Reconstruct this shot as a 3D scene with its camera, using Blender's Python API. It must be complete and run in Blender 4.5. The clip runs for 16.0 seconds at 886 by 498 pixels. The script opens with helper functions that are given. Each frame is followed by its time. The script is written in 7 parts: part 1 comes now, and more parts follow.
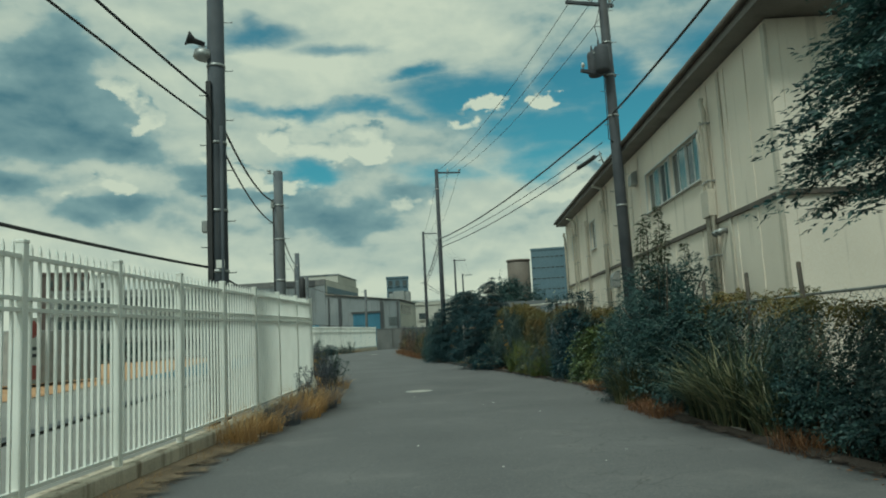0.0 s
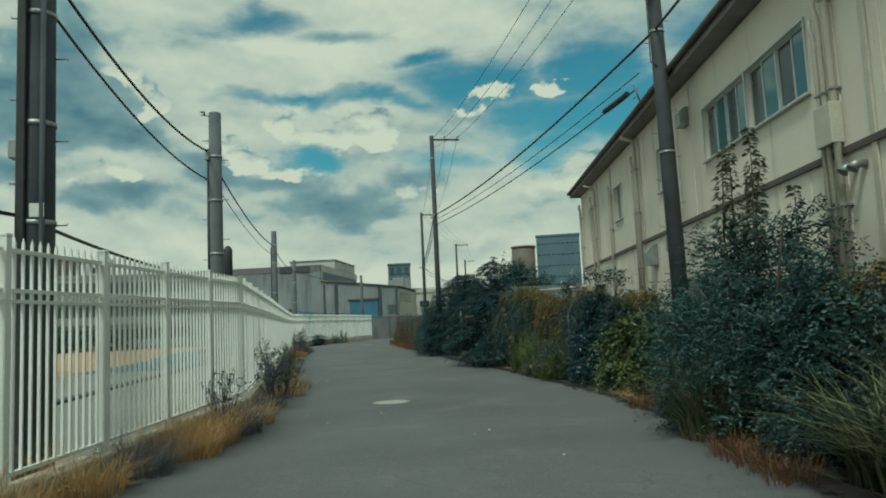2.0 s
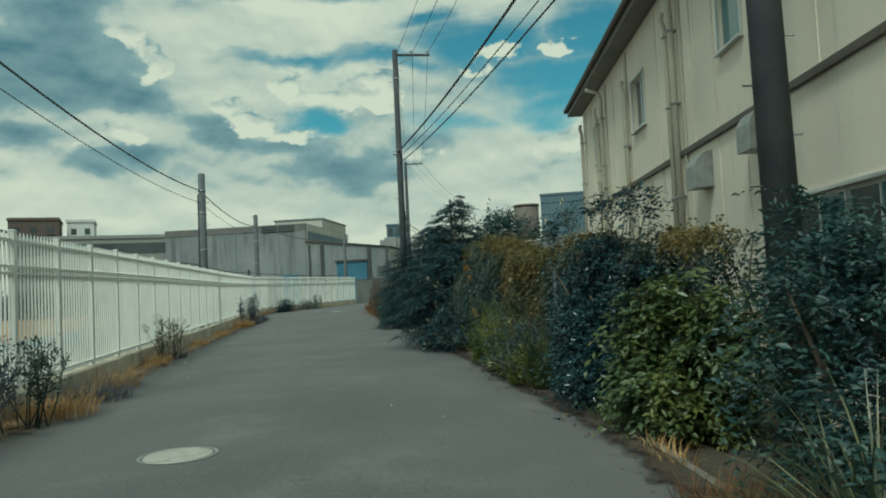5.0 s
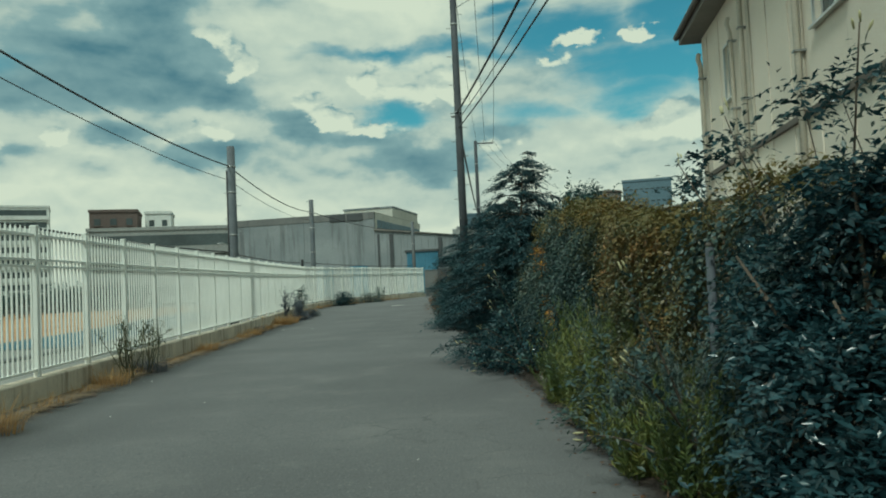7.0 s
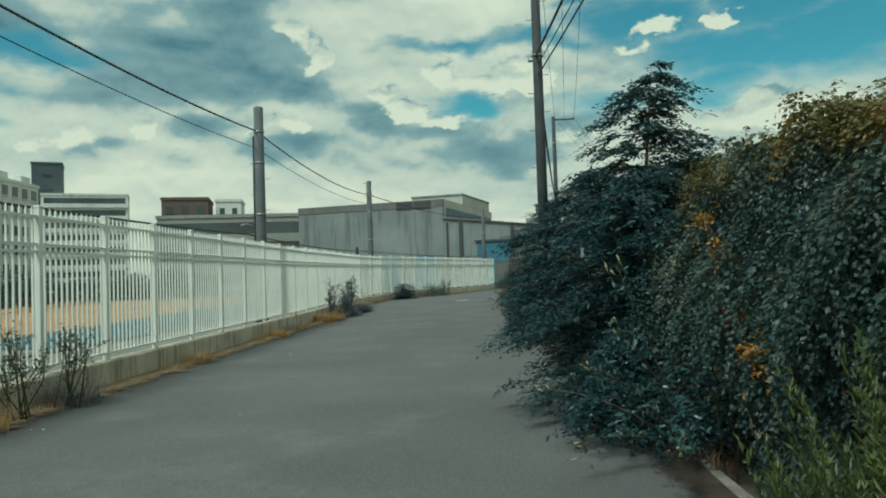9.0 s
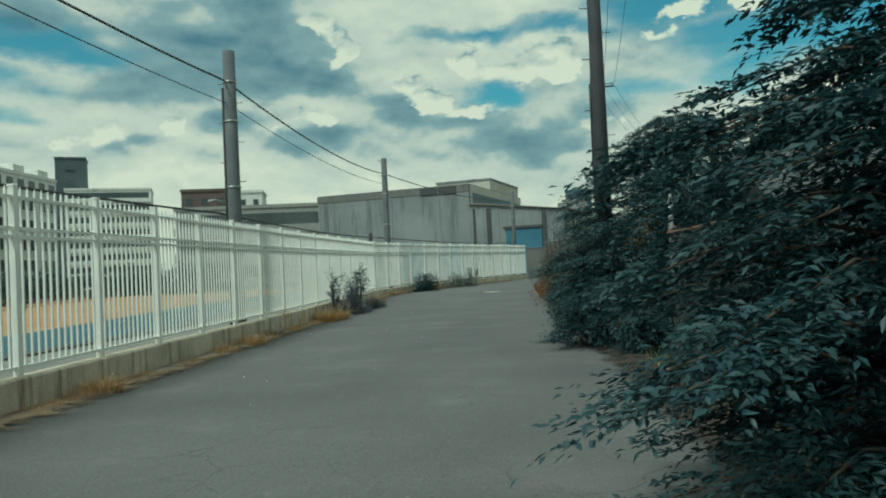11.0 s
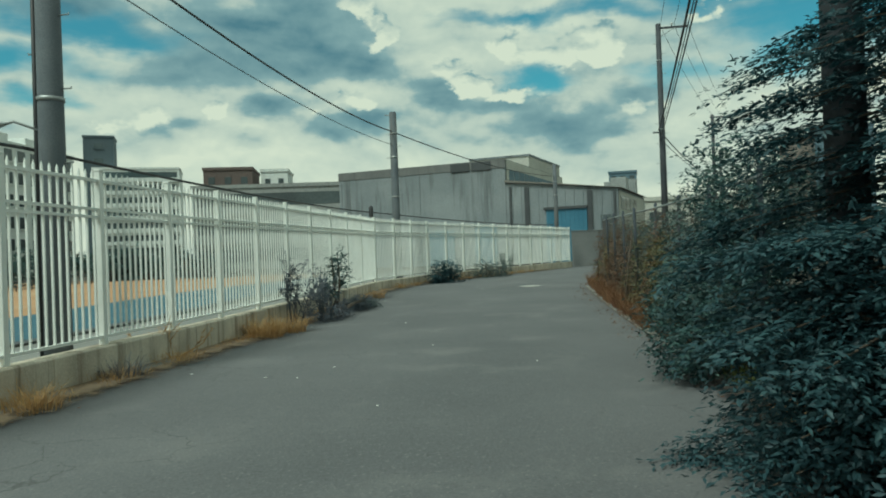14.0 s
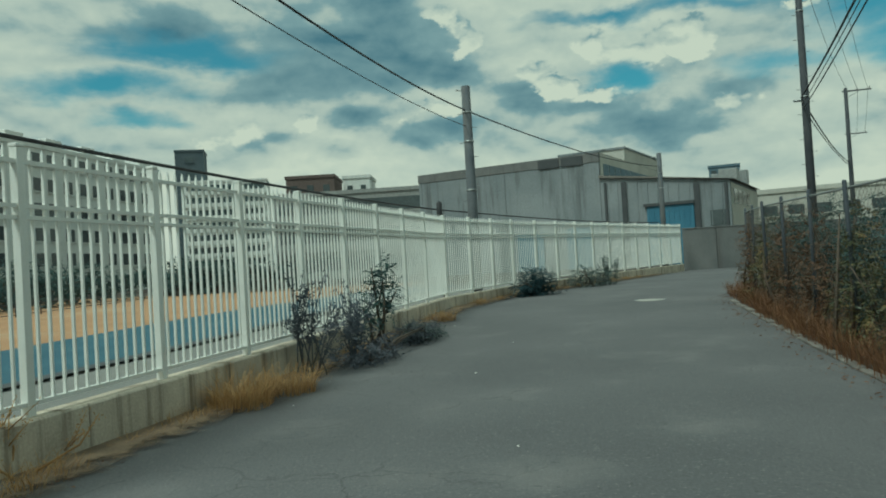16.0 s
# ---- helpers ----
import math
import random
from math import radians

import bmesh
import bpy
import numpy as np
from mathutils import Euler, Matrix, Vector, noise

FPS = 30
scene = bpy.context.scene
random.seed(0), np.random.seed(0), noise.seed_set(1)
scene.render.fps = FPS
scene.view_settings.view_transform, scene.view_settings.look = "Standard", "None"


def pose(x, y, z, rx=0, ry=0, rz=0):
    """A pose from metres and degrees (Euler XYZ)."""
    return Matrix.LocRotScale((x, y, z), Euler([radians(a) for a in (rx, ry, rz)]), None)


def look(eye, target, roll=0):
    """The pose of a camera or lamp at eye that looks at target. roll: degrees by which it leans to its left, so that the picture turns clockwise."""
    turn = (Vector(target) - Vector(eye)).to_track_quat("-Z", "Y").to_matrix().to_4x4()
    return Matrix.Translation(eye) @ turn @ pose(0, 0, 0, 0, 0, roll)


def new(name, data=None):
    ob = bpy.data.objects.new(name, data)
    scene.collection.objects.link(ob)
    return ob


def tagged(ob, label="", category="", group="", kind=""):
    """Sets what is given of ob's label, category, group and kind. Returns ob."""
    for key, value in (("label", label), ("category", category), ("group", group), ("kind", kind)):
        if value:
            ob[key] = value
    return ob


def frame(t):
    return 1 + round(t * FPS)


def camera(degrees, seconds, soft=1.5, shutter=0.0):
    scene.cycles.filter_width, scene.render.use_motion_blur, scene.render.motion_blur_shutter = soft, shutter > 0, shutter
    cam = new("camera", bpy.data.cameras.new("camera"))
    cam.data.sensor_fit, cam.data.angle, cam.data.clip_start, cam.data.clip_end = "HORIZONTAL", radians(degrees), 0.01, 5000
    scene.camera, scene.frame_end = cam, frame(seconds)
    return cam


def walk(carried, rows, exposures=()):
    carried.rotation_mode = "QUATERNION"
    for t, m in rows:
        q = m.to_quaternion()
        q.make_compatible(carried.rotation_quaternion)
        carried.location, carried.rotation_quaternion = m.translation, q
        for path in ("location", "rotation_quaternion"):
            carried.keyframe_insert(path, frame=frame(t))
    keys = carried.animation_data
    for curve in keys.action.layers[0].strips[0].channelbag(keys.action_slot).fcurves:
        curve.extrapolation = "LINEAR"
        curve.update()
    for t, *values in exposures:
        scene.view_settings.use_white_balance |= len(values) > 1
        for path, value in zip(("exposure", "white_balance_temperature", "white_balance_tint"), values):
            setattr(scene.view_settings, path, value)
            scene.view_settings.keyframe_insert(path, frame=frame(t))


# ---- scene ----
cam = camera(62.0, 16.0, 1.9)
PATH = [
    (0, (0.871, 0.325, 1.382), (1.185, 2.286, 1.617), -2.9),
    (0.5, (1.129, 1.575, 1.392), (1.427, 3.538, 1.633), -2.6),
    (1, (1.362, 2.765, 1.433), (1.652, 4.73, 1.67), -2.7),
    (1.5, (1.746, 3.979, 1.439), (2.034, 5.945, 1.665), -2.5),
    (2, (2.064, 5.202, 1.436), (2.365, 7.169, 1.64), -2.6),
    (2.5, (2.425, 6.405, 1.446), (2.748, 8.371, 1.623), -2.8),
    (3, (2.863, 7.615, 1.45), (3.21, 9.579, 1.601), -2.7),
    (3.5, (3.372, 8.748, 1.461), (3.729, 10.712, 1.59), -2.4),
    (3.7, (3.585, 9.231, 1.467), (3.943, 11.195, 1.59), -2.3),
    (6, (5.211, 14.754, 1.433), (5.388, 16.744, 1.527), -3.1),
    (6.5, (5.44, 16.082, 1.448), (5.567, 18.076, 1.537), -2.9),
    (7, (5.633, 17.303, 1.442), (5.702, 19.3, 1.531), -2.7),
    (7.5, (5.693, 18.569, 1.446), (5.704, 20.567, 1.533), -2.6),
    (8, (5.784, 19.881, 1.45), (5.74, 21.879, 1.535), -2.4),
    (8.5, (5.777, 21.19, 1.447), (5.685, 23.186, 1.527), -2.3),
    (9, (5.802, 22.428, 1.466), (5.674, 24.423, 1.54), -1.9),
    (9.5, (5.794, 23.692, 1.418), (5.633, 25.684, 1.486), -2.3),
    (10, (5.762, 24.934, 1.4), (5.572, 26.924, 1.46), -2.5),
    (12.3, (5.407, 30.337, 1.346), (5.175, 32.323, 1.397), -3.5),
    (12.5, (5.418, 30.932, 1.364), (5.183, 32.917, 1.418), -3.8),
    (13, (5.236, 32.434, 1.358), (4.999, 34.42, 1.402), -2.8),
    (13.5, (5.351, 33.757, 1.361), (5.085, 35.739, 1.39), -2.4),
    (14, (5.257, 35.154, 1.372), (4.95, 37.13, 1.386), -2.1),
    (14.5, (5.141, 36.514, 1.375), (4.773, 38.48, 1.387), -2.4),
    (15, (4.925, 37.911, 1.399), (4.491, 39.863, 1.418), -2.9),
    (15.5, (4.712, 39.228, 1.407), (4.215, 41.164, 1.438), -3.5),
    (16, (4.413, 40.509, 1.429), (3.873, 42.434, 1.468), -3.4),
]
walk(cam, [(t, look(eye, target, roll)) for t, eye, target, roll in PATH], [(0.0, -0.10, 5800, -10), (3.5, -0.03, 5800, -10), (9.0, 0.10, 5780, -11), (13.0, 0.06, 5700, -11), (14.5, 0.14, 5780, -10), (16.0, -0.09, 5620, -11)])

# ---- world, sun ----
SUN_EL, SUN_AZ = 56.0, 214.0            # height, and bearing from +y towards +x
# the sky's forms: bearing from +y towards +x, height, half width, half height, all in degrees, and an amount
SKY_GAPS = [(12.5, 18.3, 6.5, 2.3, 1.0), (18.5, 15.2, 7.0, 2.2, 1.0), (21.5, 18.5, 5.0, 3.0, 1.0), (25.0, 15.5, 8.0, 3.0, 1.0), (7.4, 20.1, 2.8, 0.9, 0.9), (-6.0, 23.0, 5.5, 1.1, 0.8), (1.5, 21.8, 3.0, 0.8, 0.6),
            (4.0, 17.3, 6.0, 0.8, 0.9), (-3.2, 17.6, 6.0, 0.6, 0.8), (-1.8, 12.9, 2.8, 1.2, 1.0), (9.0, 12.7, 4.0, 1.0, 0.7), (-34.5, 16.2, 7.0, 1.2, 0.95), (-39.0, 13.8, 5.5, 1.2, 0.95), (-37.0, 11.2, 3.0, 0.7, 0.7), (17.0, 13.6, 5.0, 1.7, 0.9), (33.0, 18.0, 9.0, 5.0, 0.9)]
SKY_HEAPS = [(-3.6, 15.8, 2.6, 1.3, 1.0), (0.3, 15.0, 4.8, 1.7, 1.0), (4.5, 15.0, 2.5, 1.6, 1.0), (-7.6, 13.8, 1.7, 1.7, 1.0), (-6.3, 12.6, 2.2, 1.4, 1.0), (-3.4, 11.8, 3.2, 1.0, 0.9), (-14.5, 18.2, 2.0, 1.8, 0.9), (-13.2, 16.7, 1.6, 1.7, 0.9),
             (18.0, 17.5, 1.5, 0.7, 1.0), (13.6, 17.4, 2.9, 0.75, 1.0), (11.6, 16.2, 1.9, 0.7, 0.9), (21.0, 11.0, 9.0, 1.9, 1.0), (-31.0, 10.5, 2.6, 1.3, 0.8), (-16.1, 11.5, 2.6, 1.2, 0.8), (-26.0, 11.2, 2.2, 1.1, 0.8), (7.0, 10.4, 3.0, 1.1, 0.7)]
SKY_SHADES = [(-21.0, 15.4, 7.5, 2.7, -0.27), (-27.5, 16.8, 5.0, 2.0, -0.15), (-16.8, 14.7, 3.6, 1.6, -0.12), (-18.6, 20.5, 2.2, 2.2, -0.26), (-9.0, 12.0, 2.4, 1.0, -0.34), (-12.5, 13.8, 2.8, 1.2, -0.32), (-16.2, 10.0, 3.2, 0.9, -0.28),
              (-21.2, 11.4, 2.2, 0.9, -0.30), (-23.3, 9.1, 2.0, 0.7, -0.22), (1.8, 9.3, 4.4, 1.3, -0.34), (-36.0, 18.0, 3.0, 1.6, -0.26), (-3.6, 11.1, 3.2, 0.6, -0.24), (0.5, 13.8, 4.5, 0.7, -0.12), (-28.5, 13.6, 5.0, 1.4, -0.22), (-28.0, 9.9, 2.2, 0.7, -0.22),
              (6.4, 11.4, 2.6, 0.8, -0.18), (0.0, 20.0, 8.0, 1.5, 0.08), (3.0, 24.5, 10.0, 3.0, 0.08), (-8.5, 19.0, 5.0, 2.0, 0.06)]
world = bpy.data.worlds.new("world")
scene.world = world
world.use_nodes = True
wt = world.node_tree
wt.nodes.clear()


def wn(kind, **kw):
    n = wt.nodes.new(kind)
    for k, v in kw.items():
        n.inputs[k].default_value = v
    return n


def wl(a, ao, b, bi):
    wt.links.new(a.outputs[ao], b.inputs[bi])


def wmath(op, a, b):
    n = wt.nodes.new("ShaderNodeMath")
    n.operation = op
    for i, v in enumerate((a, b)):
        if isinstance(v, tuple):
            wt.links.new(v[0].outputs[v[1]], n.inputs[i])
        elif v is not None:
            n.inputs[i].default_value = v
    return n


w_out = wn("ShaderNodeOutputWorld")
w_sky = wt.nodes.new("ShaderNodeTexSky")
w_sky.sky_type = "NISHITA"
w_sky.sun_disc = False
w_sky.sun_elevation, w_sky.sun_rotation = radians(SUN_EL), radians(SUN_AZ)
w_sky.dust_density, w_sky.ozone_density = 1.0, 0.6
w_grade = wt.nodes.new("ShaderNodeMix")
w_grade.data_type, w_grade.blend_type = "RGBA", "MULTIPLY"
w_grade.inputs[0].default_value = 1.0
w_grade.inputs[7].default_value = (0.36, 0.78, 0.66, 1)
wl(w_sky, 0, w_grade, 6)
w_bg_sky = wn("ShaderNodeBackground", Strength=0.115)
wl(w_grade, 2, w_bg_sky, 0)
w_co = wt.nodes.new("ShaderNodeTexCoord")
w_sep = wt.nodes.new("ShaderNodeSeparateXYZ")
wl(w_co, "Generated", w_sep, 0)
w_az = wmath("MULTIPLY", (wmath("ARCTAN2", (w_sep, 0), (w_sep, 1)), 0), 57.2958)
w_alt = wmath("MULTIPLY", (wmath("ARCSINE", (w_sep, 2), 0.0), 0), 57.2958)
w_flat = wt.nodes.new("ShaderNodeCombineXYZ")
wl(w_az, 0, w_flat, 0)
wl(w_alt, 0, w_flat, 1)


def sky_noise(scale, stretch, detail, rough=0.55, warp=0.0, shift=0.0, lift=0.0):
    """Noise over the sky's dome; stretch above 1 lays it out in level bands, lift looks a little higher up."""
    m = wt.nodes.new("ShaderNodeMapping")
    m.inputs["Location"].default_value = (shift, shift * 0.7, lift * stretch)
    m.inputs["Scale"].default_value = (1.0, 1.0, stretch)
    wl(w_co, "Generated", m, 0)
    n = wn("ShaderNodeTexNoise", Scale=scale, Detail=detail, Roughness=rough, Distortion=warp)
    wl(m, 0, n, "Vector")
    return n


def vmath(op, a, b=None, c=None):
    n = wt.nodes.new("ShaderNodeVectorMath")
    n.operation = op
    for i, v in enumerate((a, b, c)):
        if isinstance(v, tuple) and not isinstance(v[0], (int, float)):
            wt.links.new(v[0].outputs[v[1]], n.inputs[i])
        elif v is not None:
            n.inputs[i].default_value = v
    return n


# the forms' outlines are bent by a coarse and a fine noise
w_bend = vmath("MULTIPLY", (vmath("SUBTRACT", (sky_noise(9.0, 1.8, 5.0), 1), (0.5, 0.5, 0.5)), 0), (9.0, 4.2, 0.0))
w_bend2 = vmath("MULTIPLY", (vmath("SUBTRACT", (sky_noise(42.0, 1.4, 4.0, 0.6), 1), (0.5, 0.5, 0.5)), 0), (2.0, 1.5, 0.0))
w_loosely = vmath("ADD", (w_flat, 0), (w_bend, 0))
w_place = vmath("ADD", (w_loosely, 0), (w_bend2, 0))


def forms(rows, join, soft0, soft1, lift=0.0, place=None):
    """Soft ellipses on the sky, joined by their sum or their greatest."""
    out = None
    for u, v, ru, rv, amount in rows:
        q = vmath("MULTIPLY_ADD", (place or w_place, 0), (1 / ru, 1 / rv, 0.0), (-u / ru, (lift - v) / rv, 0.0))
        ln = vmath("LENGTH", (q, 0))
        mr = wn("ShaderNodeMapRange", **{"From Min": soft1, "From Max": soft0, "To Max": amount})
        mr.interpolation_type = "SMOOTHSTEP"
        wl(ln, "Value", mr, 0)
        out = mr if out is None else wmath(join, (out, 0), (mr, 0))
    return out


def smooth(node, lo, hi, to0=0.0, to1=1.0):
    mr = wn("ShaderNodeMapRange", **{"From Min": lo, "From Max": hi, "To Min": to0, "To Max": to1})
    mr.interpolation_type = "SMOOTHSTEP"
    wl(node, 0, mr, 0)
    return mr


# blue gaps: those ahead, and scattered ones all round
w_band = sky_noise(5.5, 4.5, 9.0, 0.6, 0.4, 2.0)
w_gap = wmath("ADD", (forms(SKY_GAPS, "MAXIMUM", 0.0, 1.8, 0.0, w_loosely), 0), (wmath("MULTIPLY", (wmath("SUBTRACT", (w_band, 0), 0.5), 0), 0.9), 0))
w_ahead = vmath("DOT_PRODUCT", (w_co, "Generated"), Vector((-0.10, 0.93, 0.30)).normalized())
w_front = wn("ShaderNodeMapRange", **{"From Min": 0.60, "From Max": 0.85, "To Max": 0.30})
wl(w_ahead, "Value", w_front, 0)
w_loose = smooth(wmath("ADD", (sky_noise(2.6, 2.4, 8.0, 0.55, 0.3, 5.0), 0), (w_front, 0)), 0.47, 0.40)
w_blue = wmath("MAXIMUM", (smooth(w_gap, 0.12, 0.95), 0), (w_loose, 0))
# heaped clouds with lit tops and crisp, billowing edges
w_cell = wt.nodes.new("ShaderNodeTexVoronoi")
w_cell.feature = "SMOOTH_F1"
w_cell.inputs["Scale"].default_value, w_cell.inputs["Smoothness"].default_value, w_cell.inputs["Detail"].default_value = 30.0, 0.5, 2.0
wl(w_co, "Generated", w_cell, "Vector")
w_grain = sky_noise(16.0, 1.5, 5.0, 0.5, 0.2, 1.0)
w_grain_up = sky_noise(16.0, 1.5, 5.0, 0.5, 0.2, 1.0, 0.012)
w_rag = wmath("SUBTRACT", (wmath("MULTIPLY", (w_grain, 0), 0.55), 0), (wmath("MULTIPLY", (w_cell, 0), 0.35), 0))
w_heap = forms(SKY_HEAPS, "MAXIMUM", 0.1, 1.5)
w_heap_up = forms(SKY_HEAPS, "MAXIMUM", 0.1, 1.5, -0.8)
w_heap_cover = smooth(wmath("ADD", (w_heap, 0), (w_rag, 0)), 0.48, 0.80)
w_slope = wmath("ADD", (wmath("MULTIPLY", (wmath("SUBTRACT", (w_heap, 0), (w_heap_up, 0)), 0), 0.68), 0), (wmath("MULTIPLY", (wmath("SUBTRACT", (w_grain, 0), (w_grain_up, 0)), 0), 1.0), 0))
w_forms = forms(SKY_SHADES, "ADD", 0.0, 1.75, 0.0, w_loosely)
w_heap_tone = wmath("ADD", (wmath("ADD", (w_slope, 0), 0.60), 0), (wmath("MULTIPLY", (w_forms, 0), 0.45), 0))
# the layer behind them: pale and banded, with grey undersides, paler towards the horizon
w_layer = wmath("MULTIPLY", (wmath("SUBTRACT", (sky_noise(4.2, 3.4, 4.5, 0.48, 0.4, 3.0), 0), 0.5), 0), 0.80)
w_low = wn("ShaderNodeMapRange", **{"From Min": 3.0, "From Max": 11.0, "To Min": 0.72, "To Max": 0.575})
wl(w_alt, 0, w_low, 0)
w_soft_lit = wmath("MULTIPLY", (wmath("SUBTRACT", (w_grain, 0), (w_grain_up, 0)), 0), 0.42)
w_layer_tone = wmath("ADD", (wmath("ADD", (wmath("ADD", (w_layer, 0), (w_low, 0)), 0), (w_forms, 0)), 0), (w_soft_lit, 0))
w_pick = wt.nodes.new("ShaderNodeMix")
wl(w_heap_cover, 0, w_pick, 0)
wl(w_layer_tone, 0, w_pick, 2)
wl(w_heap_tone, 0, w_pick, 3)
w_tone = wt.nodes.new("ShaderNodeValToRGB")
wl(w_pick, 0, w_tone, 0)
r = w_tone.color_ramp
r.elements[0].position, r.elements[0].color = 0.16, (0.13, 0.25, 0.30, 1)
r.elements[1].position, r.elements[1].color = 0.76, (0.92, 0.885, 0.70, 1)
r.elements.new(0.42).color = (0.34, 0.46, 0.46, 1)
r.elements.new(0.54).color = (0.66, 0.69, 0.59, 1)
w_bg_cloud = wn("ShaderNodeBackground", Strength=0.745)
wl(w_tone, 0, w_bg_cloud, 0)
w_mix = wt.nodes.new("ShaderNodeMixShader")
wl(wmath("MAXIMUM", (wmath("SUBTRACT", 1.0, (w_blue, 0)), 0), (w_heap_cover, 0)), 0, w_mix, 0)
wl(w_bg_sky, 0, w_mix, 1)
wl(w_bg_cloud, 0, w_mix, 2)
wl(w_mix, 0, w_out, 0)

sun = new("sun", bpy.data.lights.new("sun", "SUN"))
sun.data.energy, sun.data.angle, sun.data.color = 2.25, radians(14), (1.0, 0.95, 0.84)
az, el = radians(SUN_AZ), radians(SUN_EL)
sun.matrix_world = look(Vector((math.sin(az) * math.cos(el), math.cos(az) * math.cos(el), math.sin(el))) * 60, (0, 0, 0))


# ---- materials ----
def ramp_node(t, stops):
    n = t.nodes.new("ShaderNodeValToRGB")
    cr = n.color_ramp
    cr.elements[0].position, cr.elements[0].color = stops[0][0], (*stops[0][1], 1)
    cr.elements[1].position, cr.elements[1].color = stops[-1][0], (*stops[-1][1], 1)
    for p, c in stops[1:-1]:
        cr.elements.new(p).color = (*c, 1)
    return n


def surface(name, dark, light, rough=0.8, metal=0.0, scale=3.0, fine=60.0, bump=0.15, stain=None, stain_scale=0.8, stain_lo=0.55, streak=False, cracks=0.0):
    """Two colours by a coarse noise, a fine grain in relief, and stains of a third colour."""
    m = bpy.data.materials.new(name)
    m.use_nodes = True
    t = m.node_tree
    b = t.nodes["Principled BSDF"]
    b.inputs["Roughness"].default_value, b.inputs["Metallic"].default_value = rough, metal
    co = t.nodes.new("ShaderNodeNewGeometry")
    n1 = t.nodes.new("ShaderNodeTexNoise")
    n1.inputs["Scale"].default_value, n1.inputs["Detail"].default_value = scale, 6
    t.links.new(co.outputs["Position"], n1.inputs["Vector"])
    c = ramp_node(t, [(0.3, dark), (0.7, light)])
    t.links.new(n1.outputs[0], c.inputs[0])
    col = c.outputs[0]
    n2 = t.nodes.new("ShaderNodeTexNoise")
    n2.inputs["Scale"].default_value, n2.inputs["Detail"].default_value = fine, 3
    t.links.new(co.outputs["Position"], n2.inputs["Vector"])
    g = t.nodes.new("ShaderNodeMix")
    g.data_type, g.blend_type = "RGBA", "OVERLAY"
    g.inputs[0].default_value = 0.35
    t.links.new(col, g.inputs[6])
    t.links.new(n2.outputs[0], g.inputs[7])
    col = g.outputs[2]
    if stain:
        n3 = t.nodes.new("ShaderNodeTexNoise")
        n3.inputs["Scale"].default_value, n3.inputs["Detail"].default_value = stain_scale, 8
        n3.inputs["Roughness"].default_value = 0.65
        if streak:
            mp = t.nodes.new("ShaderNodeMapping")
            mp.inputs["Scale"].default_value = (3.0, 3.0, 0.22)
            t.links.new(co.outputs["Position"], mp.inputs["Vector"])
            t.links.new(mp.outputs[0], n3.inputs["Vector"])
        else:
            t.links.new(co.outputs["Position"], n3.inputs["Vector"])
        mr = t.nodes.new("ShaderNodeMapRange")
        mr.inputs["From Min"].default_value, mr.inputs["From Max"].default_value = stain_lo, stain_lo + 0.2
        t.links.new(n3.outputs[0], mr.inputs[0])
        mx = t.nodes.new("ShaderNodeMix")
        mx.data_type = "RGBA"
        t.links.new(mr.outputs[0], mx.inputs[0])
        t.links.new(col, mx.inputs[6])
        mx.inputs[7].default_value = (*stain, 1)
        col = mx.outputs[2]
    if cracks:
        # worn pale specks and dark pits
        for sc, lo, tone in ((38.0, 0.63, (0.24, 0.235, 0.225)), (17.0, 0.66, (0.055, 0.055, 0.055))):
            sp = t.nodes.new("ShaderNodeTexNoise")
            sp.inputs["Scale"].default_value, sp.inputs["Detail"].default_value = sc, 2
            t.links.new(co.outputs["Position"], sp.inputs["Vector"])
            sr = t.nodes.new("ShaderNodeMapRange")
            sr.inputs["From Min"].default_value, sr.inputs["From Max"].default_value = lo, lo + 0.08
            sr.inputs["To Max"].default_value = 0.6
            t.links.new(sp.outputs[0], sr.inputs[0])
            sm = t.nodes.new("ShaderNodeMix")
            sm.data_type = "RGBA"
            t.links.new(sr.outputs[0], sm.inputs[0])
            t.links.new(col, sm.inputs[6])
            sm.inputs[7].default_value = (*tone, 1)
            col = sm.outputs[2]
        wob = t.nodes.new("ShaderNodeTexNoise")
        wob.inputs["Scale"].default_value, wob.inputs["Detail"].default_value = 2.5, 4
        t.links.new(co.outputs["Position"], wob.inputs["Vector"])
        ad = t.nodes.new("ShaderNodeVectorMath")
        ad.operation = "MULTIPLY_ADD"
        ad.inputs[1].default_value = (0.5, 0.5, 0.5)
        t.links.new(wob.outputs["Color"], ad.inputs[0])
        t.links.new(co.outputs["Position"], ad.inputs[2])
        vo = t.nodes.new("ShaderNodeTexVoronoi")
        vo.feature = "DISTANCE_TO_EDGE"
        vo.inputs["Scale"].default_value = cracks
        t.links.new(ad.outputs[0], vo.inputs["Vector"])
        thin = t.nodes.new("ShaderNodeMapRange")
        thin.inputs["From Min"].default_value, thin.inputs["From Max"].default_value = 0.003, 0.014
        thin.inputs["To Min"].default_value, thin.inputs["To Max"].default_value = 0.45, 0.0
        t.links.new(vo.outputs["Distance"], thin.inputs[0])
        gate = t.nodes.new("ShaderNodeMapRange")
        gate.inputs["From Min"].default_value, gate.inputs["From Max"].default_value = 0.5, 0.62
        pn = t.nodes.new("ShaderNodeTexNoise")
        pn.inputs["Scale"].default_value = 0.35
        t.links.new(co.outputs["Position"], pn.inputs["Vector"])
        t.links.new(pn.outputs[0], gate.inputs[0])
        mu = t.nodes.new("ShaderNodeMath")
        mu.operation = "MULTIPLY"
